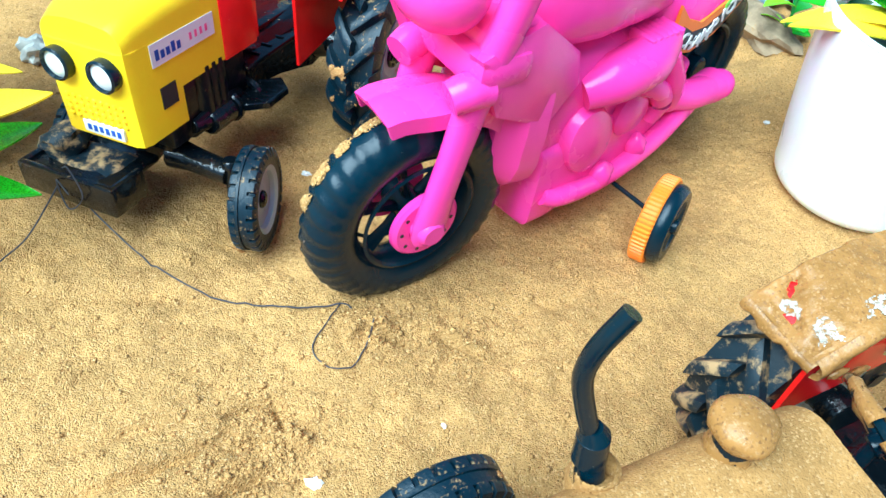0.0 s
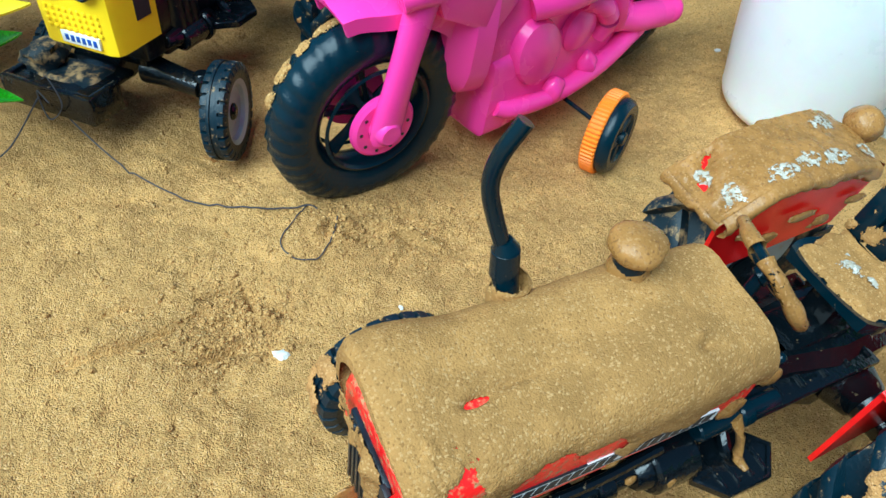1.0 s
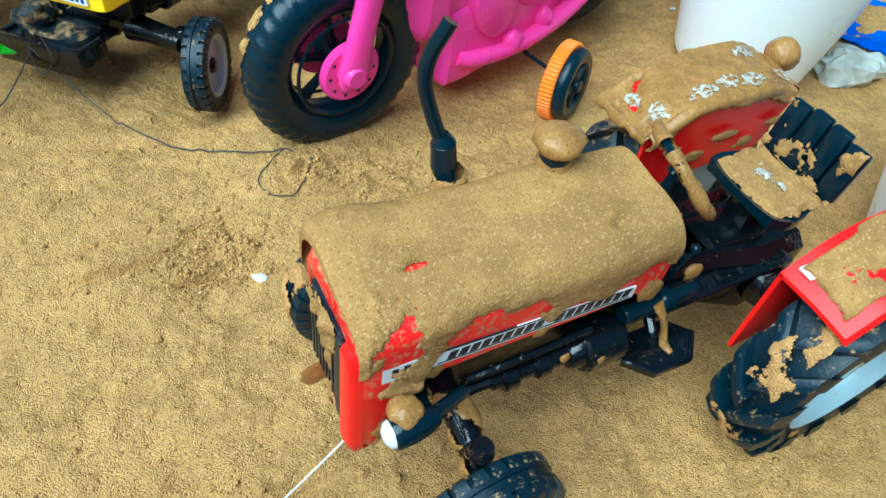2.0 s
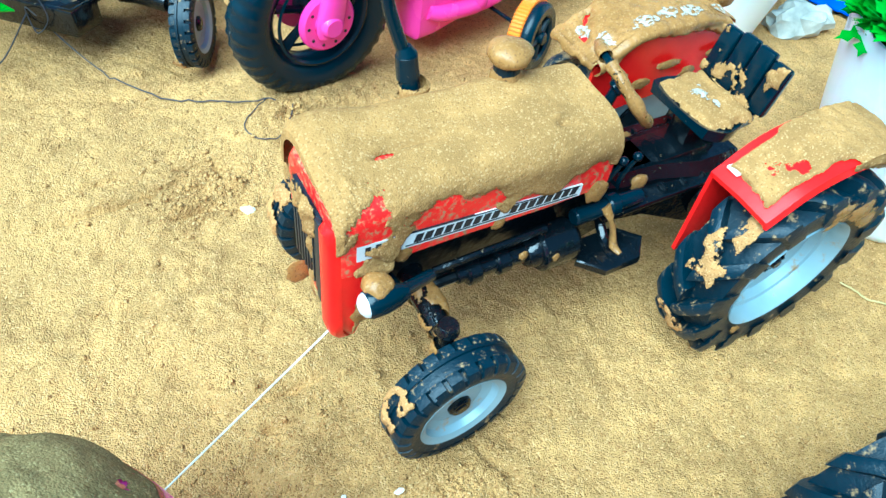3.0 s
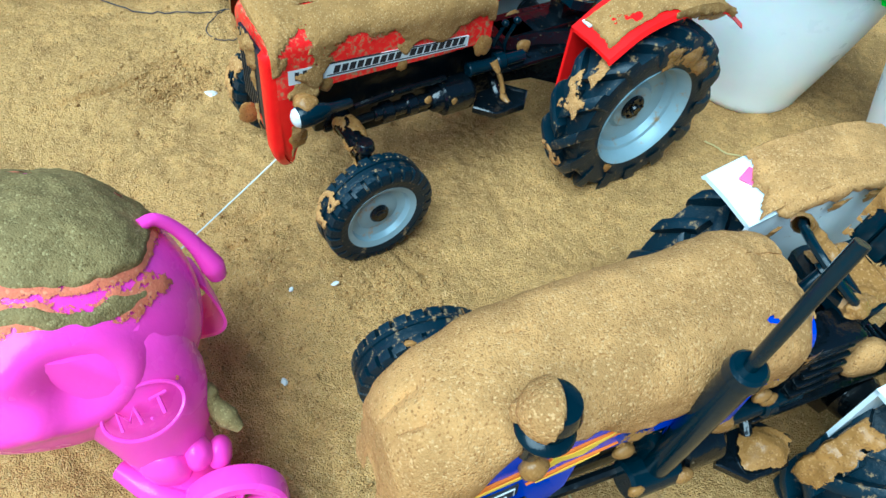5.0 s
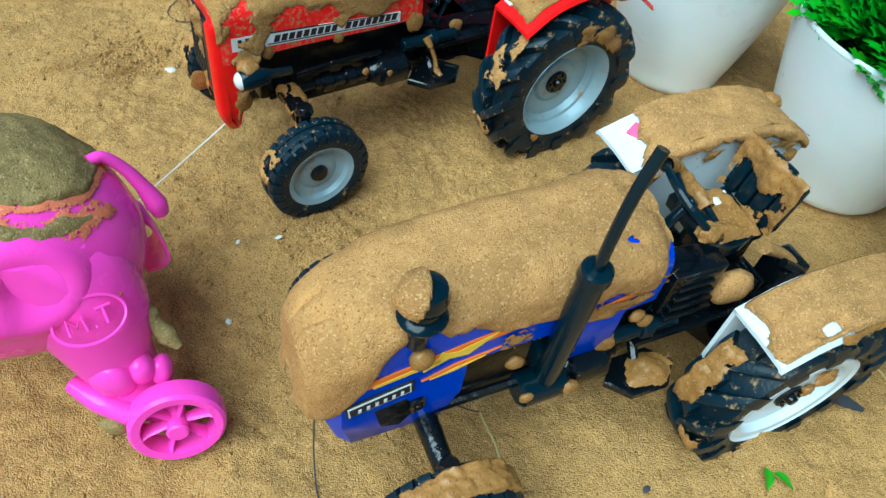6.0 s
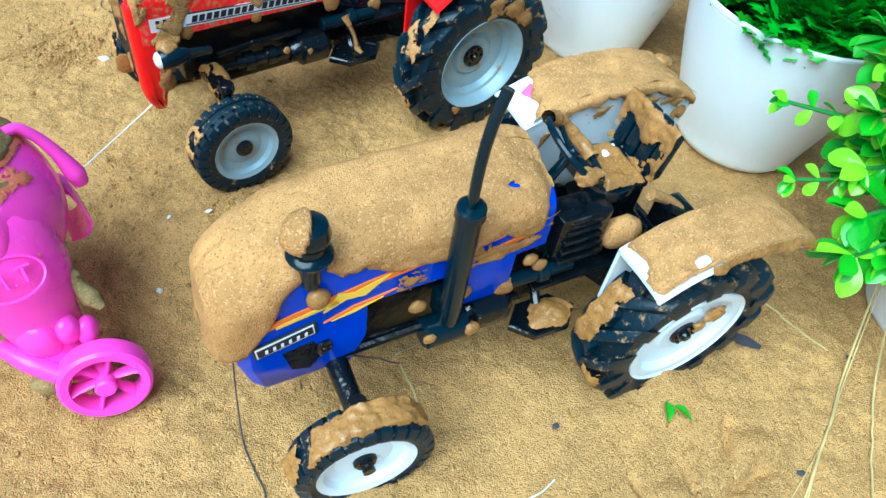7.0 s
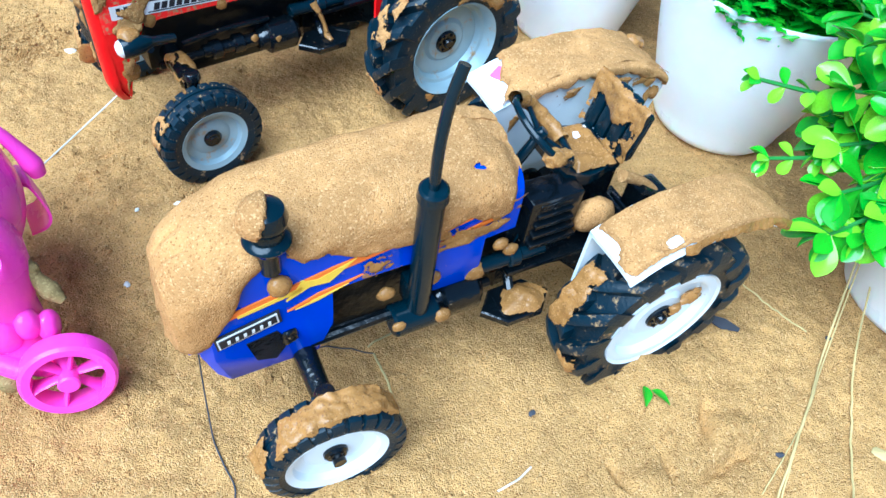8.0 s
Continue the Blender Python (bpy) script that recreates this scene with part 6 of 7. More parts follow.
# ---- pink scooter ----
def pink_scooter():
    t = thing("toy_scooter", pose(-0.030, -0.055, 0), "pink plastic toy scooter with its top caked in grey mud", "toy scooter")
    c, rad = V(-17, 6, 55), V(37, 31, 29.5)
    bm = bmesh.new()
    r = bmesh.ops.create_icosphere(bm, subdivisions=5, radius=1.0)
    for v in r["verts"]:
        d = v.co.normalized()
        bulge = 1 + 0.05 * math.sin(3 * d.x + 1) * d.z
        for cx, cy, cz, dep in ((0.55, -0.75, 0.38, 0.10), (0.10, -0.92, 0.35, 0.13), (-0.35, -0.85, 0.40, 0.13)):
            q = (d - V(cx, cy, cz).normalized()).length
            bulge -= dep * math.exp(-(q / 0.17) ** 2) - 0.05 * math.exp(-((q - 0.32) / 0.10) ** 2)
        v.co = c + V(d.x * rad.x, d.y * rad.y, d.z * rad.z) * bulge
    body = part("body", bm, PINK_DEEP, t, sharp=60)

    def dome(u, v):
        a, b = TAU * u, 0.02 + 1.75 * v
        d = V(math.cos(a) * math.sin(b), math.sin(a) * math.sin(b), math.cos(b))
        k = 1 + 0.05 * math.sin(3 * d.x + 1) * d.z
        p = c + V(d.x * rad.x, d.y * rad.y, d.z * rad.z) * k
        return p, V(d.x / rad.x, d.y / rad.y, d.z / rad.z).normalized()

    def th(u, v, p, wide=0.0):
        az = math.degrees(math.atan2((p.y - 6) / 31, (p.x + 17) / 37))
        low = 0.45 + 0.0035 * max(-60, min(60, az)) + 0.14 * step(abs(az), 70, 120)
        w = v - low + 0.035 * fbm(p, 0.09, 6) - wide
        d = 1.05 + 1.2 * fbm(p, 0.06, 3) + 0.3 * fbm(p, 0.25, 5) - 4.0 * step(w, -0.02, 0.06)
        band = 0.85 - ((w + wide - 0.125) / (0.05 + 0.5 * wide)) ** 2 + 1.1 * fbm(p, 0.06, 9) - 4 * step(az, 0, 25)
        return max(d, band)

    def film(u, v, p):
        return min(0.62, 0.25 * th(u, v, p, 0.03) + 0.30 + 0.25 * fbm(p, 0.16, 12))
    bm = bmesh.new()
    coat(bm, dome, 200, 110, th)
    part("mud_crust", bm, MUD_GREY, body, "grey-brown mud crust")
    bm = bmesh.new()
    coat(bm, dome, 200, 110, film)
    part("thin_mud", bm, MUD_FILM, body, "thin orange film of drying mud")
    bm = bmesh.new()
    loops = []
    for x, y, z, rx, ry, tilt in ((-6, 2, 74, 20, 19, 0), (0, -2, 64, 19, 15, 0), (4.5, -5, 54, 18.5, 14.0, 0), (8, -7, 44, 15.5, 12, 0), (10, -9, 36, 12, 10, 0), (13, -11, 28, 10.5, 8.5, 0), (17, -13, 21, 9.5, 7.0, 0), (20, -15, 15, 8, 6, 0), (21, -15, 11, 5, 4, 0)):
        loops.append([V(x + rx * math.cos(TAU * i / 28), y + ry * math.sin(TAU * i / 28), z - 0.25 * rx * math.cos(TAU * i / 28)) for i in range(28)])
    loft(bm, loops)
    leg = part("front_leg", bm, PINK_DEEP, t, sharp=60)
    bm = bmesh.new()
    blob(bm, (14, -17, 30), (6, 4, 7), 2, 0.1)
    blob(bm, (21, -14, 31), (3.4, 4, 5), 3, 0.1)
    blob(bm, (25, -12, 28), (3.0, 4, 5), 4, 0.1)
    tube(bm, [(2, -16, 24), (10, -20, 23), (18, -22, 20)], [2.5, 3.2, 3], 10, 4)
    part("suspension", bm, PINK_DEEP, leg)
    bm = bmesh.new()

    def flank(u, v):
        a, z, f = radians(-48 + 58 * u), 47 + 18 * v, v
        return V(6.5 - 6.5 * f + (17.2 + 2.0 * f) * math.cos(a), -6 + 4 * f + (13.2 + 2.0 * f) * math.sin(a), z - 4.6 * math.cos(a)), V(math.cos(a), math.sin(a), 0.2).normalized()
    coat(bm, flank, 40, 30, lambda u, v, p: -0.1 + 1.2 * fbm(p, 0.13, 15) - 1.0 * (1 - step(min(u, 1 - u, v, 1 - v), 0, 0.25)))
    part("thin_mud", bm, MUD_FILM, leg, "thin orange film of drying mud")
    # embossed oval mark on the leg's bulge
    nrm = V(0.42, -0.60, 0.68).normalized()
    right = V(0, 0, 1).cross(nrm).normalized()
    up = nrm.cross(right)
    mc = V(14.9, -16.6, 56.5)
    bm = bmesh.new()
    pts = []
    for i in range(41):
        a = TAU * i / 40
        pts.append(mc + right * 8.2 * math.cos(a) + up * 5.6 * math.sin(a) - nrm * (0.030 * (8.2 * math.cos(a)) ** 2 + 0.012 * (5.6 * math.sin(a)) ** 2))
    tube(bm, pts, 0.45, 6, 1)
    def on(x, y):
        return mc + right * x + up * y - nrm * (0.03 * x * x + 0.012 * y * y)
    for line in ([(-5.2, -2), (-4.8, 2), (-3.2, -0.6), (-1.6, 2), (-1.2, -2)], [(0.5, -2), (0.9, -1.9)], [(3.4, -2), (3.4, 2)], [(1.6, 2), (5.2, 2)]):
        tube(bm, [on(*q) for q in line], 0.45, 6, 1)
    part("embossed_mark", bm, PINK_DEEP, leg)
    bm = bmesh.new()
    tube(bm, [(8, 17.5, 74.5), (10.5, 20, 74), (14, 21.5, 69.5), (17.5, 21.8, 63), (20, 21.5, 57), (20.8, 21.3, 53.5)], [1.5, 1.5, 1.6, 2.0, 2.9, 2.2], 14, 5)
    part("handlebar", bm, PINK_DEEP, t)
    bm = bmesh.new()
    # a curled flap that opens towards the front, its rim first and then its back edge
    rim = smooth_path([V(11, 21, 46), V(15, 21.5, 49.5), V(19, 18.5, 50), V(23, 15, 44), V(21, 14.5, 38.5), V(15, 15, 34)], 5)
    mid = V(16, 17, 42)
    secs = []
    for k, (back, wide) in enumerate(((0.0, 1.0), (0.35, 1.02), (0.7, 0.97), (1.0, 0.86))):
        row = [mid + (p - mid) * wide + V(-6, 11, -2) * back for p in rim]
        secs.append(row + [mid + V(-6, 11, -2) * back + (p - mid) * (wide - 0.13) for p in rim[::-1]])
    loft(bm, secs)
    part("wheel_guard", bm, PINK_DEEP, t)

    def wheel(cw, yaw, lean=0.0):
        m = pose(*cw, lean, 0, yaw)
        bm = bmesh.new()
        lathe(bm, [(9.6, -3.5), (9.6, 2.6), (10.2, 3.5), (11.8, 3.6), (12.7, 2.8), (13.0, 0), (12.7, -2.9), (11.8, -3.7)], 56, close=True)
        bmesh.ops.transform(bm, matrix=m, verts=bm.verts)
        rim = part("wheel", bm, PINK_DEEP, t, "pink six-spoked wheel")
        d = V(1, 0, 0)
        bm = bmesh.new()
        loft(bm, [ring(d * 2, d, 1.6, 10, 0.9), ring(d * 5.5, d, 2.2, 10, 0.8), ring(d * 8.0, d, 2.5, 10, 0.8), ring(d * 9.9, d, 3.6, 10, 0.9)])
        tread(rim, mesh_of("spoke", bm, PINK_DEEP), m, [TAU * k / 6 + 0.2 for k in range(6)], "spoke")
        bm = bmesh.new()
        cyl(bm, (0, -5, 0), (0, 1.8, 0), 3.0, 2.6, 20, 0.5)
        bmesh.ops.transform(bm, matrix=m, verts=bm.verts)
        part("hub", bm, PINK_DEEP, rim)
        return rim
    wheel((29.2, -20.8, 16), 18, -14)
    wheel((-48, 12, 15), 18)
    bm = bmesh.new()
    cyl(bm, (-48, 12, 15), (-46, 4, 15), 2.5, 2.5, 12)
    tube(bm, [(-46, 4, 14), (-42, 4, 26), (-36, 6, 36)], [4, 6, 10], 12, 3)
    part("rear_leg", bm, PINK_DEEP, t)
    bm = bmesh.new()
    cyl(bm, (29.5, -20.5, 16.5), (24, -13, 17), 2.4, 2.8, 12)
    part("front_axle", bm, PINK_DEEP, t)
    bm = bmesh.new()
    tube(bm, [(18.5, -2, 48), (21, -4, 44.5), (24, -6, 41), (27, -7.5, 37.5), (30, -9, 35)], [1.2, 2.6, 2.0, 2.8, 1.2], 12, 5)
    for x, y, z, r in ((22, -4.5, 43.5, 2.2), (12, -21, 12, 3.0)):
        blob(bm, (x, y, z), (r * 1.4, r * 1.0, r * 1.1), int(x * 5 + z), 0.15)
    part("caked_mud", bm, MUD_GREY, t, "grey mud lumps")
    return t


red_tractor()
blue_tractor()
yellow_tractor()
pink_bike()
pink_scooter()


# ---- pots and plants ----
def pot(x, y, foot=29.5, R=45.0, h=74.0, label="plain white plastic plant pot with rounded base"):
    """A flared round pot with a rolled foot, a lip and moss inside."""
    turn = 8.0
    prof = [(0.1, 0), (foot * 0.55, 0)] + [(foot - turn * (1 - math.sin(a)), turn * (1 - math.cos(a))) for a in (math.pi / 2 * k / 6 for k in range(7))]
    prof += [(foot + (R - foot) * q + 0.9 * math.sin(math.pi * q), turn + (h - turn) * q) for q in (0.12, 0.25, 0.4, 0.55, 0.7, 0.85, 0.96)]
    prof += [(R, h), (R - 0.1, h + 0.6), (R - 0.6, h + 0.9), (R - 1.6, h), (R - 5.0, h - 10), (0.1, h - 11)]
    t = thing("plant_pot", pose(x, y, gz(x, y) - 0.0015), label, "plant pot", "white plant pots")
    bm = bmesh.new()
    lathe(bm, prof, 72, ax="z")
    body = part("pot_body", bm, POT_WHITE, t, sharp=40)
    bm = bmesh.new()
    lathe(bm, [(R - 0.9, h - 0.8), (R + 0.06, h - 0.5), (R + 0.12, h + 0.4), (R - 0.1, h + 1.0), (R - 0.8, h + 1.3), (R - 1.5, h)], 72, ax="z", close=True)
    part("pot_rim", bm, POT_WHITE, body)
    bm = bmesh.new()
    coat(bm, lambda u, v: (V((R - 4) * v * math.cos(TAU * u), (R - 4) * v * math.sin(TAU * u), h - 11), V(0, 0, 1)), 40, 10, lambda u, v, p: 1.5 + 1.5 * fbm(p, 0.1, 3))
    part("soil", bm, LEAF_DARK, t, "dark green moss base")
    return t


def leaf_mesh(name, shape, mat, cup=0.15, bend=0.2, n=8):
    """A leaf along +x, one unit long, half-widths by shape(u), cupped and bent."""
    bm = bmesh.new()
    rows = []
    for i in range(n + 1):
        u = i / n
        w = max(shape(u), 0.004)
        z = -bend * u * u
        rows.append([bm.verts.new(V(u, y * w, z + cup * w * abs(y) ** 1.5 + dz)) for dz in (0.0,) for y in (-1, -0.55, 0, 0.55, 1)])
    low = [[bm.verts.new(v.co - V(0, 0, 0.018)) for v in r] for r in rows]
    for a, b, c, d in zip(rows, rows[1:], low, low[1:]):
        for k in range(4):
            bm.faces.new((a[k], a[k + 1], b[k + 1], b[k]))
            bm.faces.new((c[k + 1], c[k], d[k], d[k + 1]))
        bm.faces.new((a[0], b[0], d[0], c[0]))
        bm.faces.new((b[4], a[4], c[4], d[4]))
    return mesh_of(name, bm, mat, 60, 1.0)


# spoon leaves mix lit and shaded greens, so their light is partly in colour
OBOVATE = [leaf_mesh("leaf", lambda u: 0.04 + 0.27 * max(0.0, math.sin(math.pi * min(1, u ** 1.7))) ** 0.65, mt, 0.40, bd, 12) for mt, bd in ((LEAF_LIGHT, 0.18), (LEAF, 0.28), (LEAF_LIGHT, 0.35), (LEAF, 0.1), (LEAF_FERN, 0.25))]
LANCE = [leaf_mesh("leaf", lambda u: 0.17 * math.sin(math.pi * u ** 0.8) ** 0.8, mt, 0.3, bd) for mt, bd in ((LEAF_YELLOW, 0.35), (LEAF, 0.3), (LEAF_YELLOW, 0.5), (LEAF_DARK, 0.4), (LEAF_YELLOW, 0.04), (LEAF, 0.04))]


def leaf(parent, mesh, at, way, size, roll, up=(0, 0, 1)):
    ob = new("leaf", mesh)
    way = Vector(way).normalized()
    side = Vector(up).cross(way)
    side = side.normalized() if side.length > 1e-3 else V(0, 1, 0)
    top = way.cross(side)
    m = Matrix((way, side, top)).transposed().to_4x4() @ Matrix.Rotation(roll, 4, "X")
    ob.parent = parent
    ob.matrix_local = Matrix.Translation(Vector(at) * MM) @ m @ Matrix.Diagonal((size * MM, size * MM, size * MM, 1))
    return ob


def round_leaf_plant(x, y):
    """Bush of small spoon-shaped leaves on branching stems."""
    t = thing("artificial_plant", pose(x, y, 0), "glossy green artificial plant with spoon-shaped leaves in a white pot", "plant")
    rnd = random.Random(21)
    bm = bmesh.new()
    spots = []
    aims = [(-60, -16, 58), (-46, -36, 58), (-60, 30, 110), (-48, -42, 76), (-52, -4, 88), (-34, -58, 62), (-40, 40, 128), (-22, -36, 108), (-12, 10, 135), (10, -40, 90), (30, 10, 120), (12, 42, 110), (-66, -6, 92), (-40, 18, 100), (-44, -26, 96), (-20, 55, 92), (-30, -10, 120), (-56, 46, 92), (-66, 8, 76), (-62, 20, 92), (-30, 30, 112), (-50, 10, 104), (-36, -44, 84), (-20, -50, 78), (-46, 56, 110), (-24, 12, 118)]
    aims += [(-74, 2, 74), (-72, -8, 64), (-76, -18, 56), (-66, -18, 57), (-74, 10, 88), (-74, 5, 108), (-58, -4, 70), (-58, -14, 62), (-70, 22, 96), (-68, 14, 72)]
    sprigs = [(-98, 19, 84), (-92, 4, 66)]
    for ax, ay, az in aims + sprigs:
        small = (ax, ay, az) in sprigs
        a = V(0, 0, 56)
        b = V(ax, ay, az)
        mid = a.lerp(b, 0.5) + V(0, 0, 8 if small else 14)
        line = smooth_path([a, mid, b], 6)
        tube(bm, [a, mid, b], [1.3, 1.0, 0.6], 6, 4)
        for k in range(9 if small else 5, len(line)):
            d = (line[k] - line[k - 1]).normalized()
            s = d.cross(V(0, 0, 1)).normalized()
            if k % 2:
                s = (s * 0.5 + V(0, 0, 0.85)).normalized()
            for side in (-1, 1):
                spots.append((line[k], (d * 0.6 + s * side * rnd.uniform(0.6, 1.0) + V(0, 0, rnd.uniform(-0.45, 0.35))), rnd.uniform(5.5, 7) if small else rnd.uniform(9, 14.5)))
        d = (line[-1] - line[-2]).normalized()
        for k in range(4):
            a2 = TAU * k / 4 + rnd.random()
            s = d.cross(V(0, 0, 1)).normalized()
            spots.append((line[-1], d * 0.8 + s * math.cos(a2) * 0.6 + V(0, 0, math.sin(a2) * 0.6), rnd.uniform(5, 6.5) if small else rnd.uniform(8, 13)))
    stems = part("stem", bm, STEM, t)
    for at, way, size in spots:
        leaf(stems, rnd.choice(OBOVATE), at, way, size, rnd.uniform(-0.7, 0.7))
    return t


def fern_plant(x, y, seed, rise=26.0, mats=(LEAF_FERN, LEAF)):
    """Dense tuft of finely cut green fronds."""
    t = thing("artificial_plant", pose(x, y, 0), "dense dark green artificial fern in a white pot", "plant")
    rnd = random.Random(seed)
    bms = [bmesh.new() for _ in mats]
    stem_bm = bmesh.new()
    for k in range(190):
        a, r = rnd.random() * TAU, 42 * math.sqrt(rnd.random())
        base = V(r * 0.45 * math.cos(a), r * 0.45 * math.sin(a), 62)
        tip = V(r * 1.0 * math.cos(a), r * 1.0 * math.sin(a), 70 + rise * rnd.random() * (1 - 0.6 * r / 42))
        line = smooth_path([base, base.lerp(tip, 0.5) + V(0, 0, 5), tip], 3)
        tube(stem_bm, [base, base.lerp(tip, 0.5) + V(0, 0, 5), tip], 0.4, 4, 2)
        bm = bms[0] if rnd.random() < 0.72 else bms[1]
        for i in range(1, len(line)):
            d = (line[i] - line[i - 1]).normalized()
            s = d.cross(V(rnd.uniform(-0.4, 0.4), rnd.uniform(-0.4, 0.4), 1)).normalized()
            for side in (-1, 1, 0):
                w = (d * 0.7 + s * side + V(0, 0, rnd.uniform(-0.2, 0.4))).normalized()
                nrm = w.cross(d if side else s).normalized()
                q = nrm.cross(w)
                ln = rnd.uniform(8.0, 13.0)
                pts = [(0, 0), (0.3, 0.16), (0.42, 0.34), (0.55, 0.14), (0.72, 0.26), (0.82, 0.08), (1.0, 0.0)]
                loop = pts + [(u, -v) for u, v in pts[-2:0:-1]]
                vs = [bm.verts.new(line[i] + w * u * ln + q * v * ln + nrm * (0.10 * ln * u * u)) for u, v in loop]
                try:
                    bm.faces.new(vs)
                except ValueError:
                    pass
    st = part("stem", stem_bm, STEM, t)
    for bm, mt in zip(bms, mats):
        o = part("fronds", bm, mt, st)
        o["kind"] = "stuff"
    return t


def lance_plant(x, y, ways, seed, low=()):
    """Long pointed yellow and green leaves arching out of a pot."""
    t = thing("artificial_plant", pose(x, y, 0), "artificial plant with long yellow-green pointed leaves in a white pot", "plant")
    rnd = random.Random(seed)
    bm = bmesh.new()
    for k in range(5):
        tube(bm, [(0, 0, 54), (rnd.uniform(-8, 8), rnd.uniform(-8, 8), 66), (rnd.uniform(-14, 14), rnd.uniform(-14, 14), 78)], [1.4, 0.9], 6, 3)
    stems = part("stem", bm, STEM, t)
    for (az, el, size, kind, z) in ways:
        d = V(math.cos(radians(az)) * math.cos(radians(el)), math.sin(radians(az)) * math.cos(radians(el)), math.sin(radians(el)))
        leaf(stems, LANCE[kind], (8 * d.x, 8 * d.y, z), d, size, rnd.uniform(-0.3, 0.3))
    for root, tip, kind in low:
        d = V(*tip) - V(*root)
        long = bmesh.new()
        tube(long, [(0, 0, 54), V(*root) * 0.5 + V(0, 0, 38), root], [1.3, 0.9], 6, 4)
        part("long_stem", long, STEM, t)
        leaf(stems, LANCE[kind], root, d, d.length, 0.1)
    return t


pot(0.1357, 0.2625, 31.0, 42.0, 75.0, label="white plastic plant pot standing behind the toy motorbike")
lance_plant(0.1357, 0.2625, [(188, 22, 46, 0, 66), (170, 10, 44, 0, 70), (215, 35, 36, 0, 72), (240, 45, 34, 2, 76), (290, 40, 36, 1, 76), (150, 25, 46, 1, 70), (310, 35, 36, 0, 76), (330, 25, 40, 1, 72), (20, 30, 44, 3, 72), (60, 30, 44, 1, 72), (100, 35, 44, 0, 74), (140, 30, 46, 3, 70), (230, 60, 34, 1, 80), (175, 40, 40, 0, 76), (260, 60, 32, 0, 80)], 4)
pot(0.187, 0.142, 27.5, 43.0, 73.5, label="white plastic plant pot beside the red tractor")
fern_plant(0.187, 0.142, 9)
pot(0.2455, 0.0693, 29.8, 46.5, 74.4, label="white plastic plant pot behind the blue tractor")
fern_plant(0.2455, 0.0693, 12)
pot(0.297, -0.034, label="white plastic plant pot under a leafy bush")
round_leaf_plant(0.297, -0.034)
pot(-0.222, 0.192, label="white plastic plant pot beside the yellow tractor")
lance_plant(-0.222, 0.192, [(12, 38, 44, 1, 66), (90, 30, 60, 1, 72), (150, 30, 60, 3, 72), (200, 30, 60, 0, 72), (270, 25, 60, 1, 72), (-80, 10, 50, 3, 66), (75, 30, 50, 1, 66)], 6, [((60, -50, 57), (77, -14, 50), 4), ((56, -26, 60), (69, -13, 54), 4), ((60, -54, 47), (74, -19, 42), 5), ((48, -45, 33), (78, -35, 28), 5)])

# ---- stones, sheet and litter at the edge of the sand ----
for k, (x, y, r, mt, lb) in enumerate(((0.188, 0.262, (15, 10, 10), STONE, "pale broken stone lying on the sand"), (0.214, 0.238, (9, 8, 8), STONE, "pale broken stone lying on the sand"),
                                       (0.158, 0.338, (22, 14, 14), ROCK, "rough brown rock half buried in sand"), (0.118, 0.372, (26, 10, 9), ROCK, "rough brown rock half buried in sand"),
                                       (0.178, 0.372, (20, 12, 11), ROCK, "rough brown rock half buried in sand"), (-0.214, 0.268, (7, 6, 6), STONE, "small grey stone lying on the sand"))):
    bm = bmesh.new()
    blob(bm, (0, 0, r[2] * 0.5), r, k + 3, 0.5, 3, 1.3)
    alone("stone", bm, mt, pose(x, y, gz(x, y), 0, 0, 40 * k), lb, "stone", "stones at the edge", sharp=22)
bm = bmesh.new()
rows = []
for i in range(25):
    rows.append([V(-45 + 90 * i / 24, -26 + 52 * j / 16, 2.5 + 3.2 * noise.noise(V(i * 0.33, j * 0.33, 2)) + 1.4 * noise.noise(V(i * 0.9, j * 0.9, 5))) for j in range(17)])
loft(bm, rows + [[p - V(0, 0, 0.6) for p in r] for r in rows[::-1]], closed=False)
alone("plastic_sheet", bm, SHEET, pose(0.243, 0.292, gz(0.243, 0.292) + 0.003, 0, 0, -25), "crumpled blue plastic sheet lying on the sand", "plastic sheet")
rnd = random.Random(5)
for k in range(14):
    x, y = rnd.uniform(0.10, 0.24), rnd.uniform(0.385, 0.47)
    bm = bmesh.new()
    w, d = rnd.uniform(8, 18), rnd.uniform(5, 12)
    rows = [[V(-w + 2 * w * i / 6, -d + 2 * d * j / 5, 3 + 5 * noise.noise(V(i * 0.5, j * 0.5, k))) for j in range(6)] for i in range(7)]
    loft(bm, rows + [[p - V(0, 0, 0.7) for p in r] for r in rows[::-1]], closed=False)
    alone("litter_scrap", bm, LITTER if k % 3 else SHEET, pose(x, y, gz(x, y) + 0.002, rnd.uniform(-20, 20), rnd.uniform(-20, 20), rnd.uniform(0, 360)), "crumpled scrap of grey-blue litter on the ground", "litter", "litter scraps")
weed = thing("weed", pose(0.122, 0.362, gz(0.122, 0.362)), "small green weed growing by the rocks", "weed")
bm = bmesh.new()
tube(bm, [(0, 0, 0), (2, 0, 14), (1, 2, 30)], [1.0, 0.6], 6, 3)
ws = part("stem", bm, STEM, weed)
for k in range(7):
    a = k * 2.4
    leaf(ws, OBOVATE[1 + k % 3], (1.5, 0.5, 8 + 3.5 * k), (math.cos(a), math.sin(a), 0.3), rnd.uniform(13, 19), 0.2)


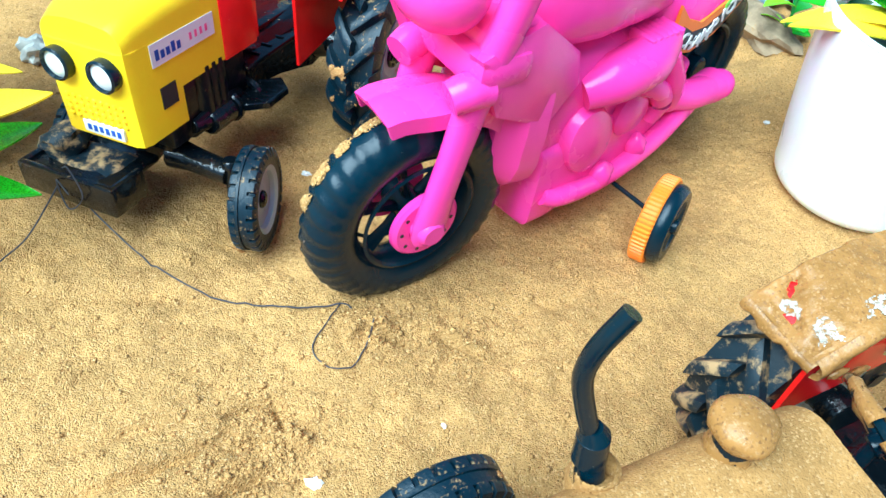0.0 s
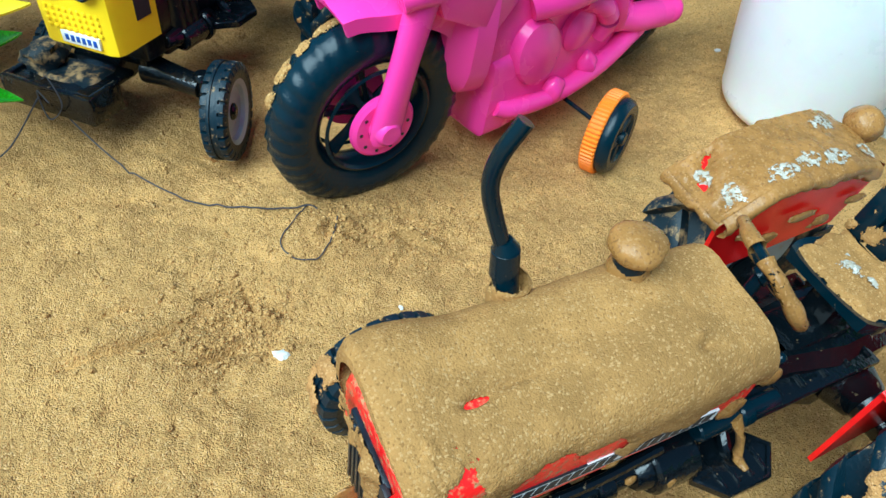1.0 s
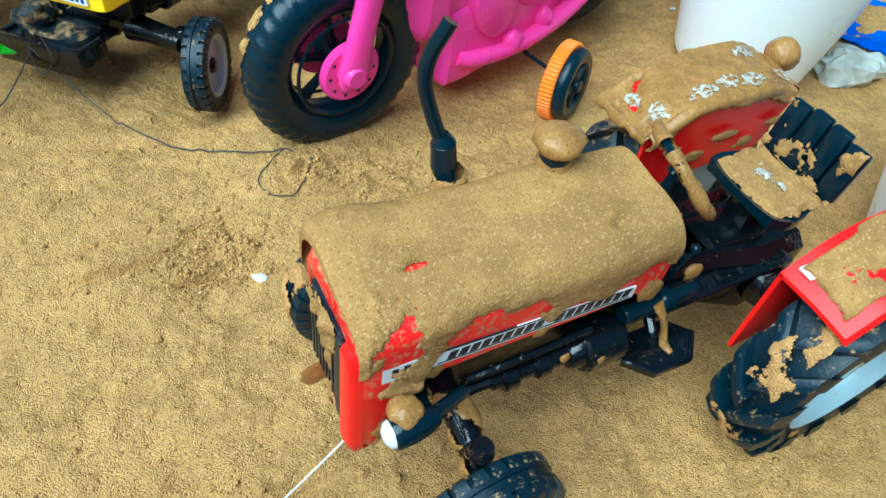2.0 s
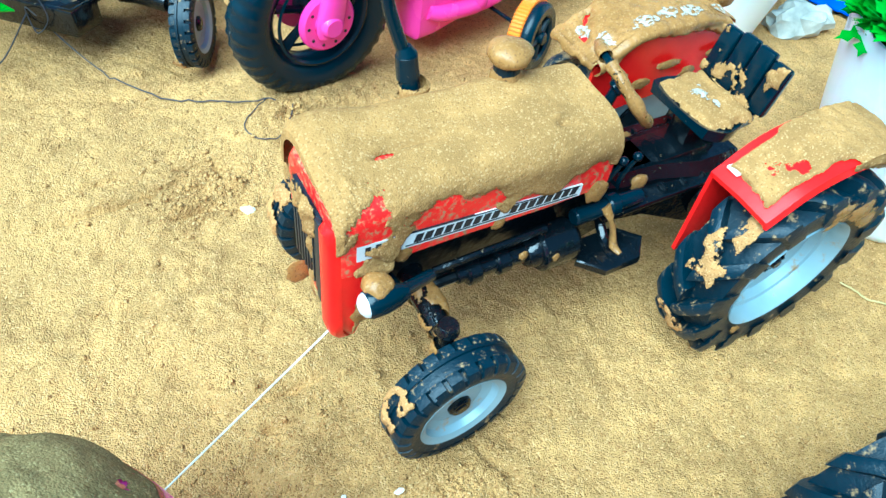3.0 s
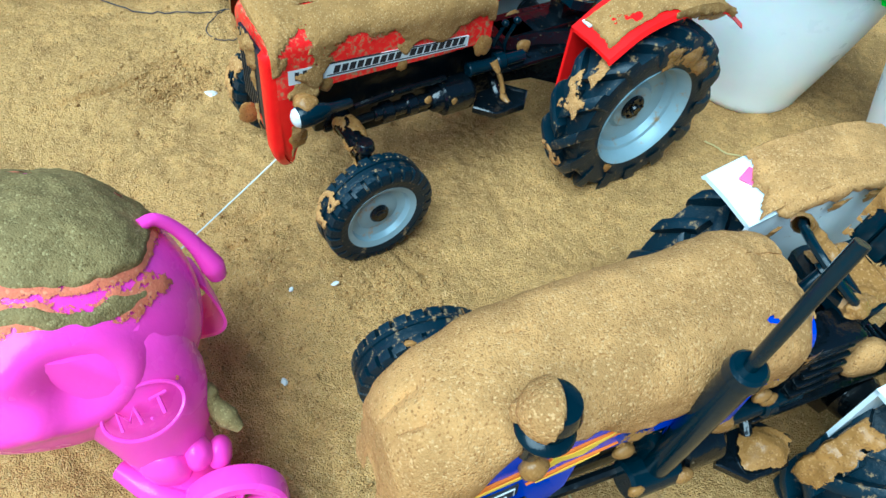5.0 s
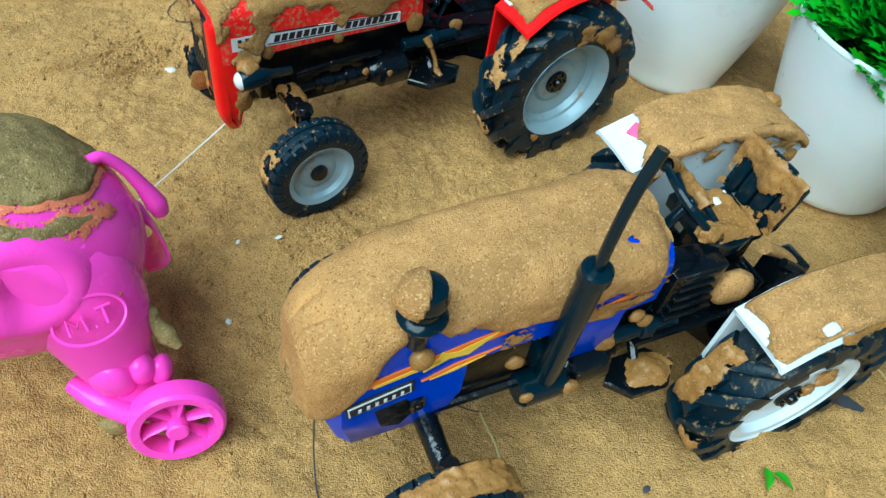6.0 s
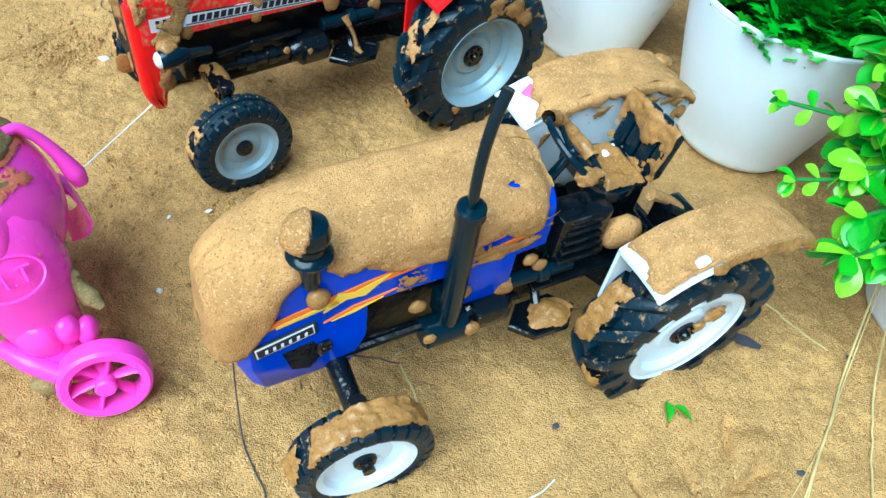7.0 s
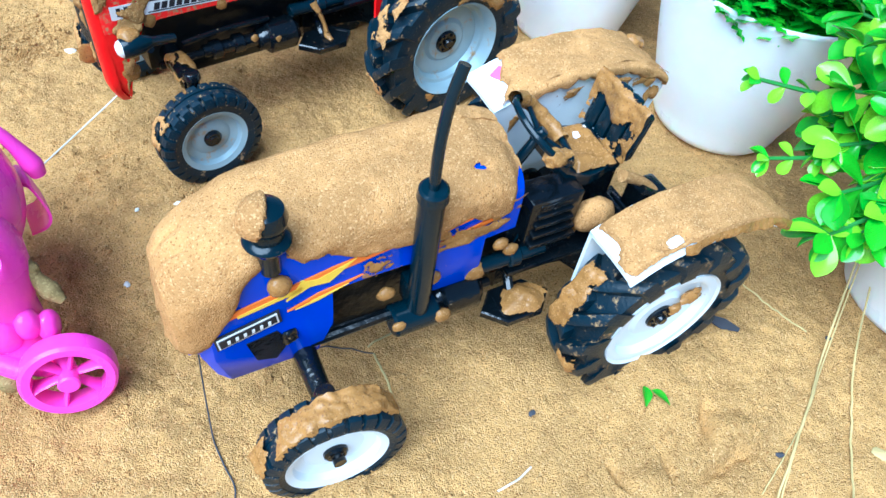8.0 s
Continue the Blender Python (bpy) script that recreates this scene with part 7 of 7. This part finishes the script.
# ---- threads, straws and small finds ----
def strand(name, pts, r, mat, label, category, lift=0.0006, group=""):
    bm = bmesh.new()
    out = []
    for p in smooth_path([V(*p, 0) if len(p) == 2 else V(*p) for p in pts], 8):
        out.append(V(p.x, p.y, (max(p.z, gz(p.x, p.y) + lift) if p.z else gz(p.x, p.y) + lift)) * 1000)
    tube(bm, out, r, 6, 1)
    return alone(name, bm, mat, pose(0, 0, 0), label, category, group)


strand("thread", [(-0.150, 0.175, 0.016), (-0.135, 0.168, 0.006), (-0.118, 0.160), (-0.095, 0.151), (-0.072, 0.150), (-0.054, 0.155), (-0.050, 0.153)], 0.28, THREAD_DARK, "thin dark thread trailing over the sand", "thread", group="threads")
strand("thread", [(-0.054, 0.155), (-0.056, 0.145), (-0.058, 0.136), (-0.053, 0.131), (-0.046, 0.132), (-0.043, 0.139), (-0.042, 0.148)], 0.22, THREAD_DARK, "thin dark thread curled on the sand", "thread", group="threads")
strand("thread", [(-0.150, 0.173, 0.016), (-0.158, 0.160, 0.002), (-0.162, 0.146), (-0.152, 0.130), (-0.150, 0.118)], 0.28, THREAD_DARK, "thin dark thread trailing over the sand", "thread", group="threads")
strand("thread", [(-0.148, 0.174, 0.022), (-0.143, 0.170, 0.026), (-0.139, 0.167, 0.018), (-0.146, 0.168, 0.010), (-0.150, 0.172, 0.018), (-0.142, 0.165, 0.020)], 0.25, THREAD_DARK, "tangle of dark thread round the weight tray", "thread", group="threads")
strand("thread", [(-0.0060, 0.0385, 0.0290), (-0.0104, 0.0328, 0.0261), (-0.0346, 0.0044, 0.0137), (-0.048, -0.0115, 0.0068)], 0.27, THREAD_WHITE, "white thread stretched from the red tractor to the scooter", "thread", group="threads")
strand("thread", [(0.037, -0.078, 0.030), (0.037, -0.082, 0.012), (0.039, -0.090), (0.043, -0.098), (0.047, -0.106), (0.044, -0.116)], 0.25, THREAD_DARK, "thin dark thread hanging from the blue tractor", "thread", group="threads")
strand("straw", [(0.272, -0.006, 0.050), (0.262, -0.030, 0.022), (0.245, -0.060, 0.004), (0.226, -0.088), (0.205, -0.116)], 0.40, STRAW, "long dry straw lying on the sand", "straw", 0.0008, "straws")
strand("straw", [(0.276, -0.008, 0.045), (0.268, -0.035, 0.018), (0.256, -0.062, 0.004), (0.243, -0.090), (0.231, -0.116)], 0.36, STRAW, "long dry straw lying on the sand", "straw", 0.0008, "straws")
strand("straw", [(0.226, -0.030), (0.236, -0.044), (0.242, -0.052)], 0.3, STRAW, "short dry straw lying on the sand", "straw", group="straws")
strand("straw", [(0.160, 0.094), (0.168, 0.088), (0.176, 0.086)], 0.35, STRAW, "short dry straw lying on the sand", "straw", group="straws")
strand("straw", [(0.084, -0.058), (0.092, -0.052), (0.104, -0.044), (0.112, -0.036)], 0.4, STRAW, "dry grass blade lying under the blue tractor", "straw", group="straws")
strand("straw", [(0.086, -0.060), (0.090, -0.070), (0.092, -0.078)], 0.4, STRAW, "dry grass blade lying under the blue tractor", "straw", group="straws")
strand("straw", [(0.060, -0.060), (0.072, -0.058), (0.086, -0.060)], 0.25, THREAD_DARK, "dark grass stalk lying under the blue tractor", "straw", group="straws")

for k, (x, y, r) in enumerate(((-0.047, 0.096, 2.6), (0.014, 0.003, 1.2), (0.0, 0.0, 1.1), (0.003, -0.033, 1.3), (-0.016, 0.118, 1.0), (-0.083, 0.2216, 1.8), (0.110, 0.300, 1.8), (0.052, -0.004, 1.0), (0.155, 0.235, 2.2), (0.146, 0.228, 2.6), (0.158, 0.228, 1.8), (-0.13, 0.08, 1.2))):
    bm = bmesh.new()
    blob(bm, (0, 0, 0.3), (r, r * 0.7, r * 0.4), k + 20, 0.6, 2)
    alone("paper_chip", bm, CHIP, pose(x, y, gz(x, y) + 0.0003, 0, 0, 37 * k), "small white chip lying on the sand", "chip", "white chips", sharp=20)
strand("straw", [(0.283, 0.001, 0.040), (0.262, -0.034, 0.018), (0.242, -0.066, 0.003), (0.222, -0.094), (0.205, -0.118)], 0.26, STRAW, "thin dry straw lying beside a longer one", "straw", 0.0008, "straws")
strand("straw", [(0.226, -0.088), (0.214, -0.100), (0.204, -0.110)], 0.22, STRAW, "thin split of dry straw on the sand", "straw", 0.0006, "straws")
strand("straw", [(0.122, -0.107), (0.128, -0.104), (0.133, -0.100)], 0.3, CHIP, "short pale straw splinter on the sand", "straw", 0.0004, "straws")
bm = bmesh.new()
blob(bm, (0, 0, 0.8), (4.2, 2.2, 1.0), 91, 0.4, 3)
alone("bark_chip", bm, STRAW, pose(0.251, -0.098, gz(0.251, -0.098), 0, 0, -20), "pale tan bark chip lying on the sand", "chip", "bark chips")
for k, (x, y, a) in enumerate(((0.1735, -0.0812, 75), (0.1812, -0.0812, 130))):
    ob = new("leaf_scrap", OBOVATE[4])
    ob.matrix_world = pose(x, y, gz(x, y) + 0.0015, 25, -20, a) @ Matrix.Scale(0.0068, 4)
    tagged(ob, "tiny green leaf scrap on the sand", "leaf scrap", "leaf scraps")
for k, (x, y) in enumerate(((0.2143, -0.0978), (0.1359, -0.0823), (0.2515, -0.0530))):
    bm = bmesh.new()
    blob(bm, (0, 0, 0.4), (1.6 - 0.3 * k, 1.0, 0.5), k + 61, 0.6, 2)
    alone("dark_chip", bm, THREAD_DARK, pose(x, y, gz(x, y) + 0.0003, 0, 0, 50 * k), "tiny dark chip lying on the sand", "chip", "dark chips", sharp=20)
bm = bmesh.new()
loft(bm, [[V(-5, -1.5, 0.4), V(-5, 1.5, 0.4), V(-5, 1.5, 0.9), V(-5, -1.5, 0.9)], [V(0, -2.6, 0.8), V(0, 2.6, 0.8), V(0, 2.6, 1.3), V(0, -2.6, 1.3)], [V(5.5, -0.8, 1.6), V(5.5, 0.9, 1.6), V(5.5, 0.9, 2.0), V(5.5, -0.8, 2.0)]])
alone("dark_leaf", bm, THREAD_DARK, pose(0.211, -0.049, gz(0.211, -0.049), 0, 0, -35), "small dark dry leaf scrap lying on the sand", "leaf")

# ---- loose clods and coarse grains ----
def scatter(name, count, area, sizes, mat, label, seed, dense=None):
    """Many little lumps of sand, each an uneven stone half sunk in the ground."""
    ico = bmesh.new()
    bmesh.ops.create_icosphere(ico, subdivisions=1, radius=1.0)
    base = np.array([v.co[:] for v in ico.verts])
    tris = np.array([[v.index for v in f.verts] for f in ico.faces])
    ico.free()
    r = np.random.default_rng(seed)
    xs, ys = r.uniform(area[0], area[1], count), r.uniform(area[2], area[3], count)
    if dense:
        n = count // 2
        pick = r.integers(0, len(dense), n)
        d = np.array(dense)
        xs[:n], ys[:n] = d[pick, 0] + r.normal(0, 1, n) * d[pick, 2], d[pick, 1] + r.normal(0, 1, n) * d[pick, 2]
    s = sizes[0] + (sizes[1] - sizes[0]) * r.random(count) ** 3
    zs = height(xs, ys)
    wob = 1 + 0.55 * (r.random((count, len(base))) - 0.5)
    co = base[None] * wob[..., None] * s[:, None, None] * np.array([1.15, 1.0, 0.7])
    a = r.random(count) * TAU
    ca, sa = np.cos(a)[:, None], np.sin(a)[:, None]
    px = co[..., 0] * ca - co[..., 1] * sa + xs[:, None]
    py = co[..., 0] * sa + co[..., 1] * ca + ys[:, None]
    pz = co[..., 2] + (zs + 0.15 * s)[:, None]
    vs = np.stack([px, py, pz], -1).reshape(-1, 3)
    fs = (tris[None] + (np.arange(count) * len(base))[:, None, None]).reshape(-1, 3)
    me = bpy.data.meshes.new(name)
    me.from_pydata(vs.tolist(), [], fs.tolist())
    me.shade_smooth()
    me.materials.append(mat)
    return tagged(new(name, me), label, "sand", kind="stuff")


HEAPS = [(-0.064, 0.108, 0.007), (-0.056, 0.106, 0.006), (-0.041, 0.148, 0.005), (-0.014, 0.150, 0.007), (-0.068, 0.094, 0.006), (0.036, 0.000, 0.010), (-0.045, 0.155, 0.016), (0.03, 0.012, 0.012), (0.11, 0.05, 0.02), (-0.07, 0.11, 0.02), (-0.10, 0.13, 0.025), (0.08, -0.09, 0.02), (0.18, -0.09, 0.02), (0.0, -0.05, 0.02), (0.02, 0.17, 0.02), (-0.02, 0.14, 0.02), (-0.005, 0.02, 0.02), (-0.02, 0.16, 0.012)]
scatter("sand_clods", 5000, (-0.2, 0.3, -0.13, 0.33), (0.0003, 0.0011), CLOD, "loose sand clods", 31, HEAPS)
scatter("sand_grains", 36000, (-0.2, 0.3, -0.13, 0.33), (0.00014, 0.00042), CLOD, "coarse sand grains", 32, HEAPS)
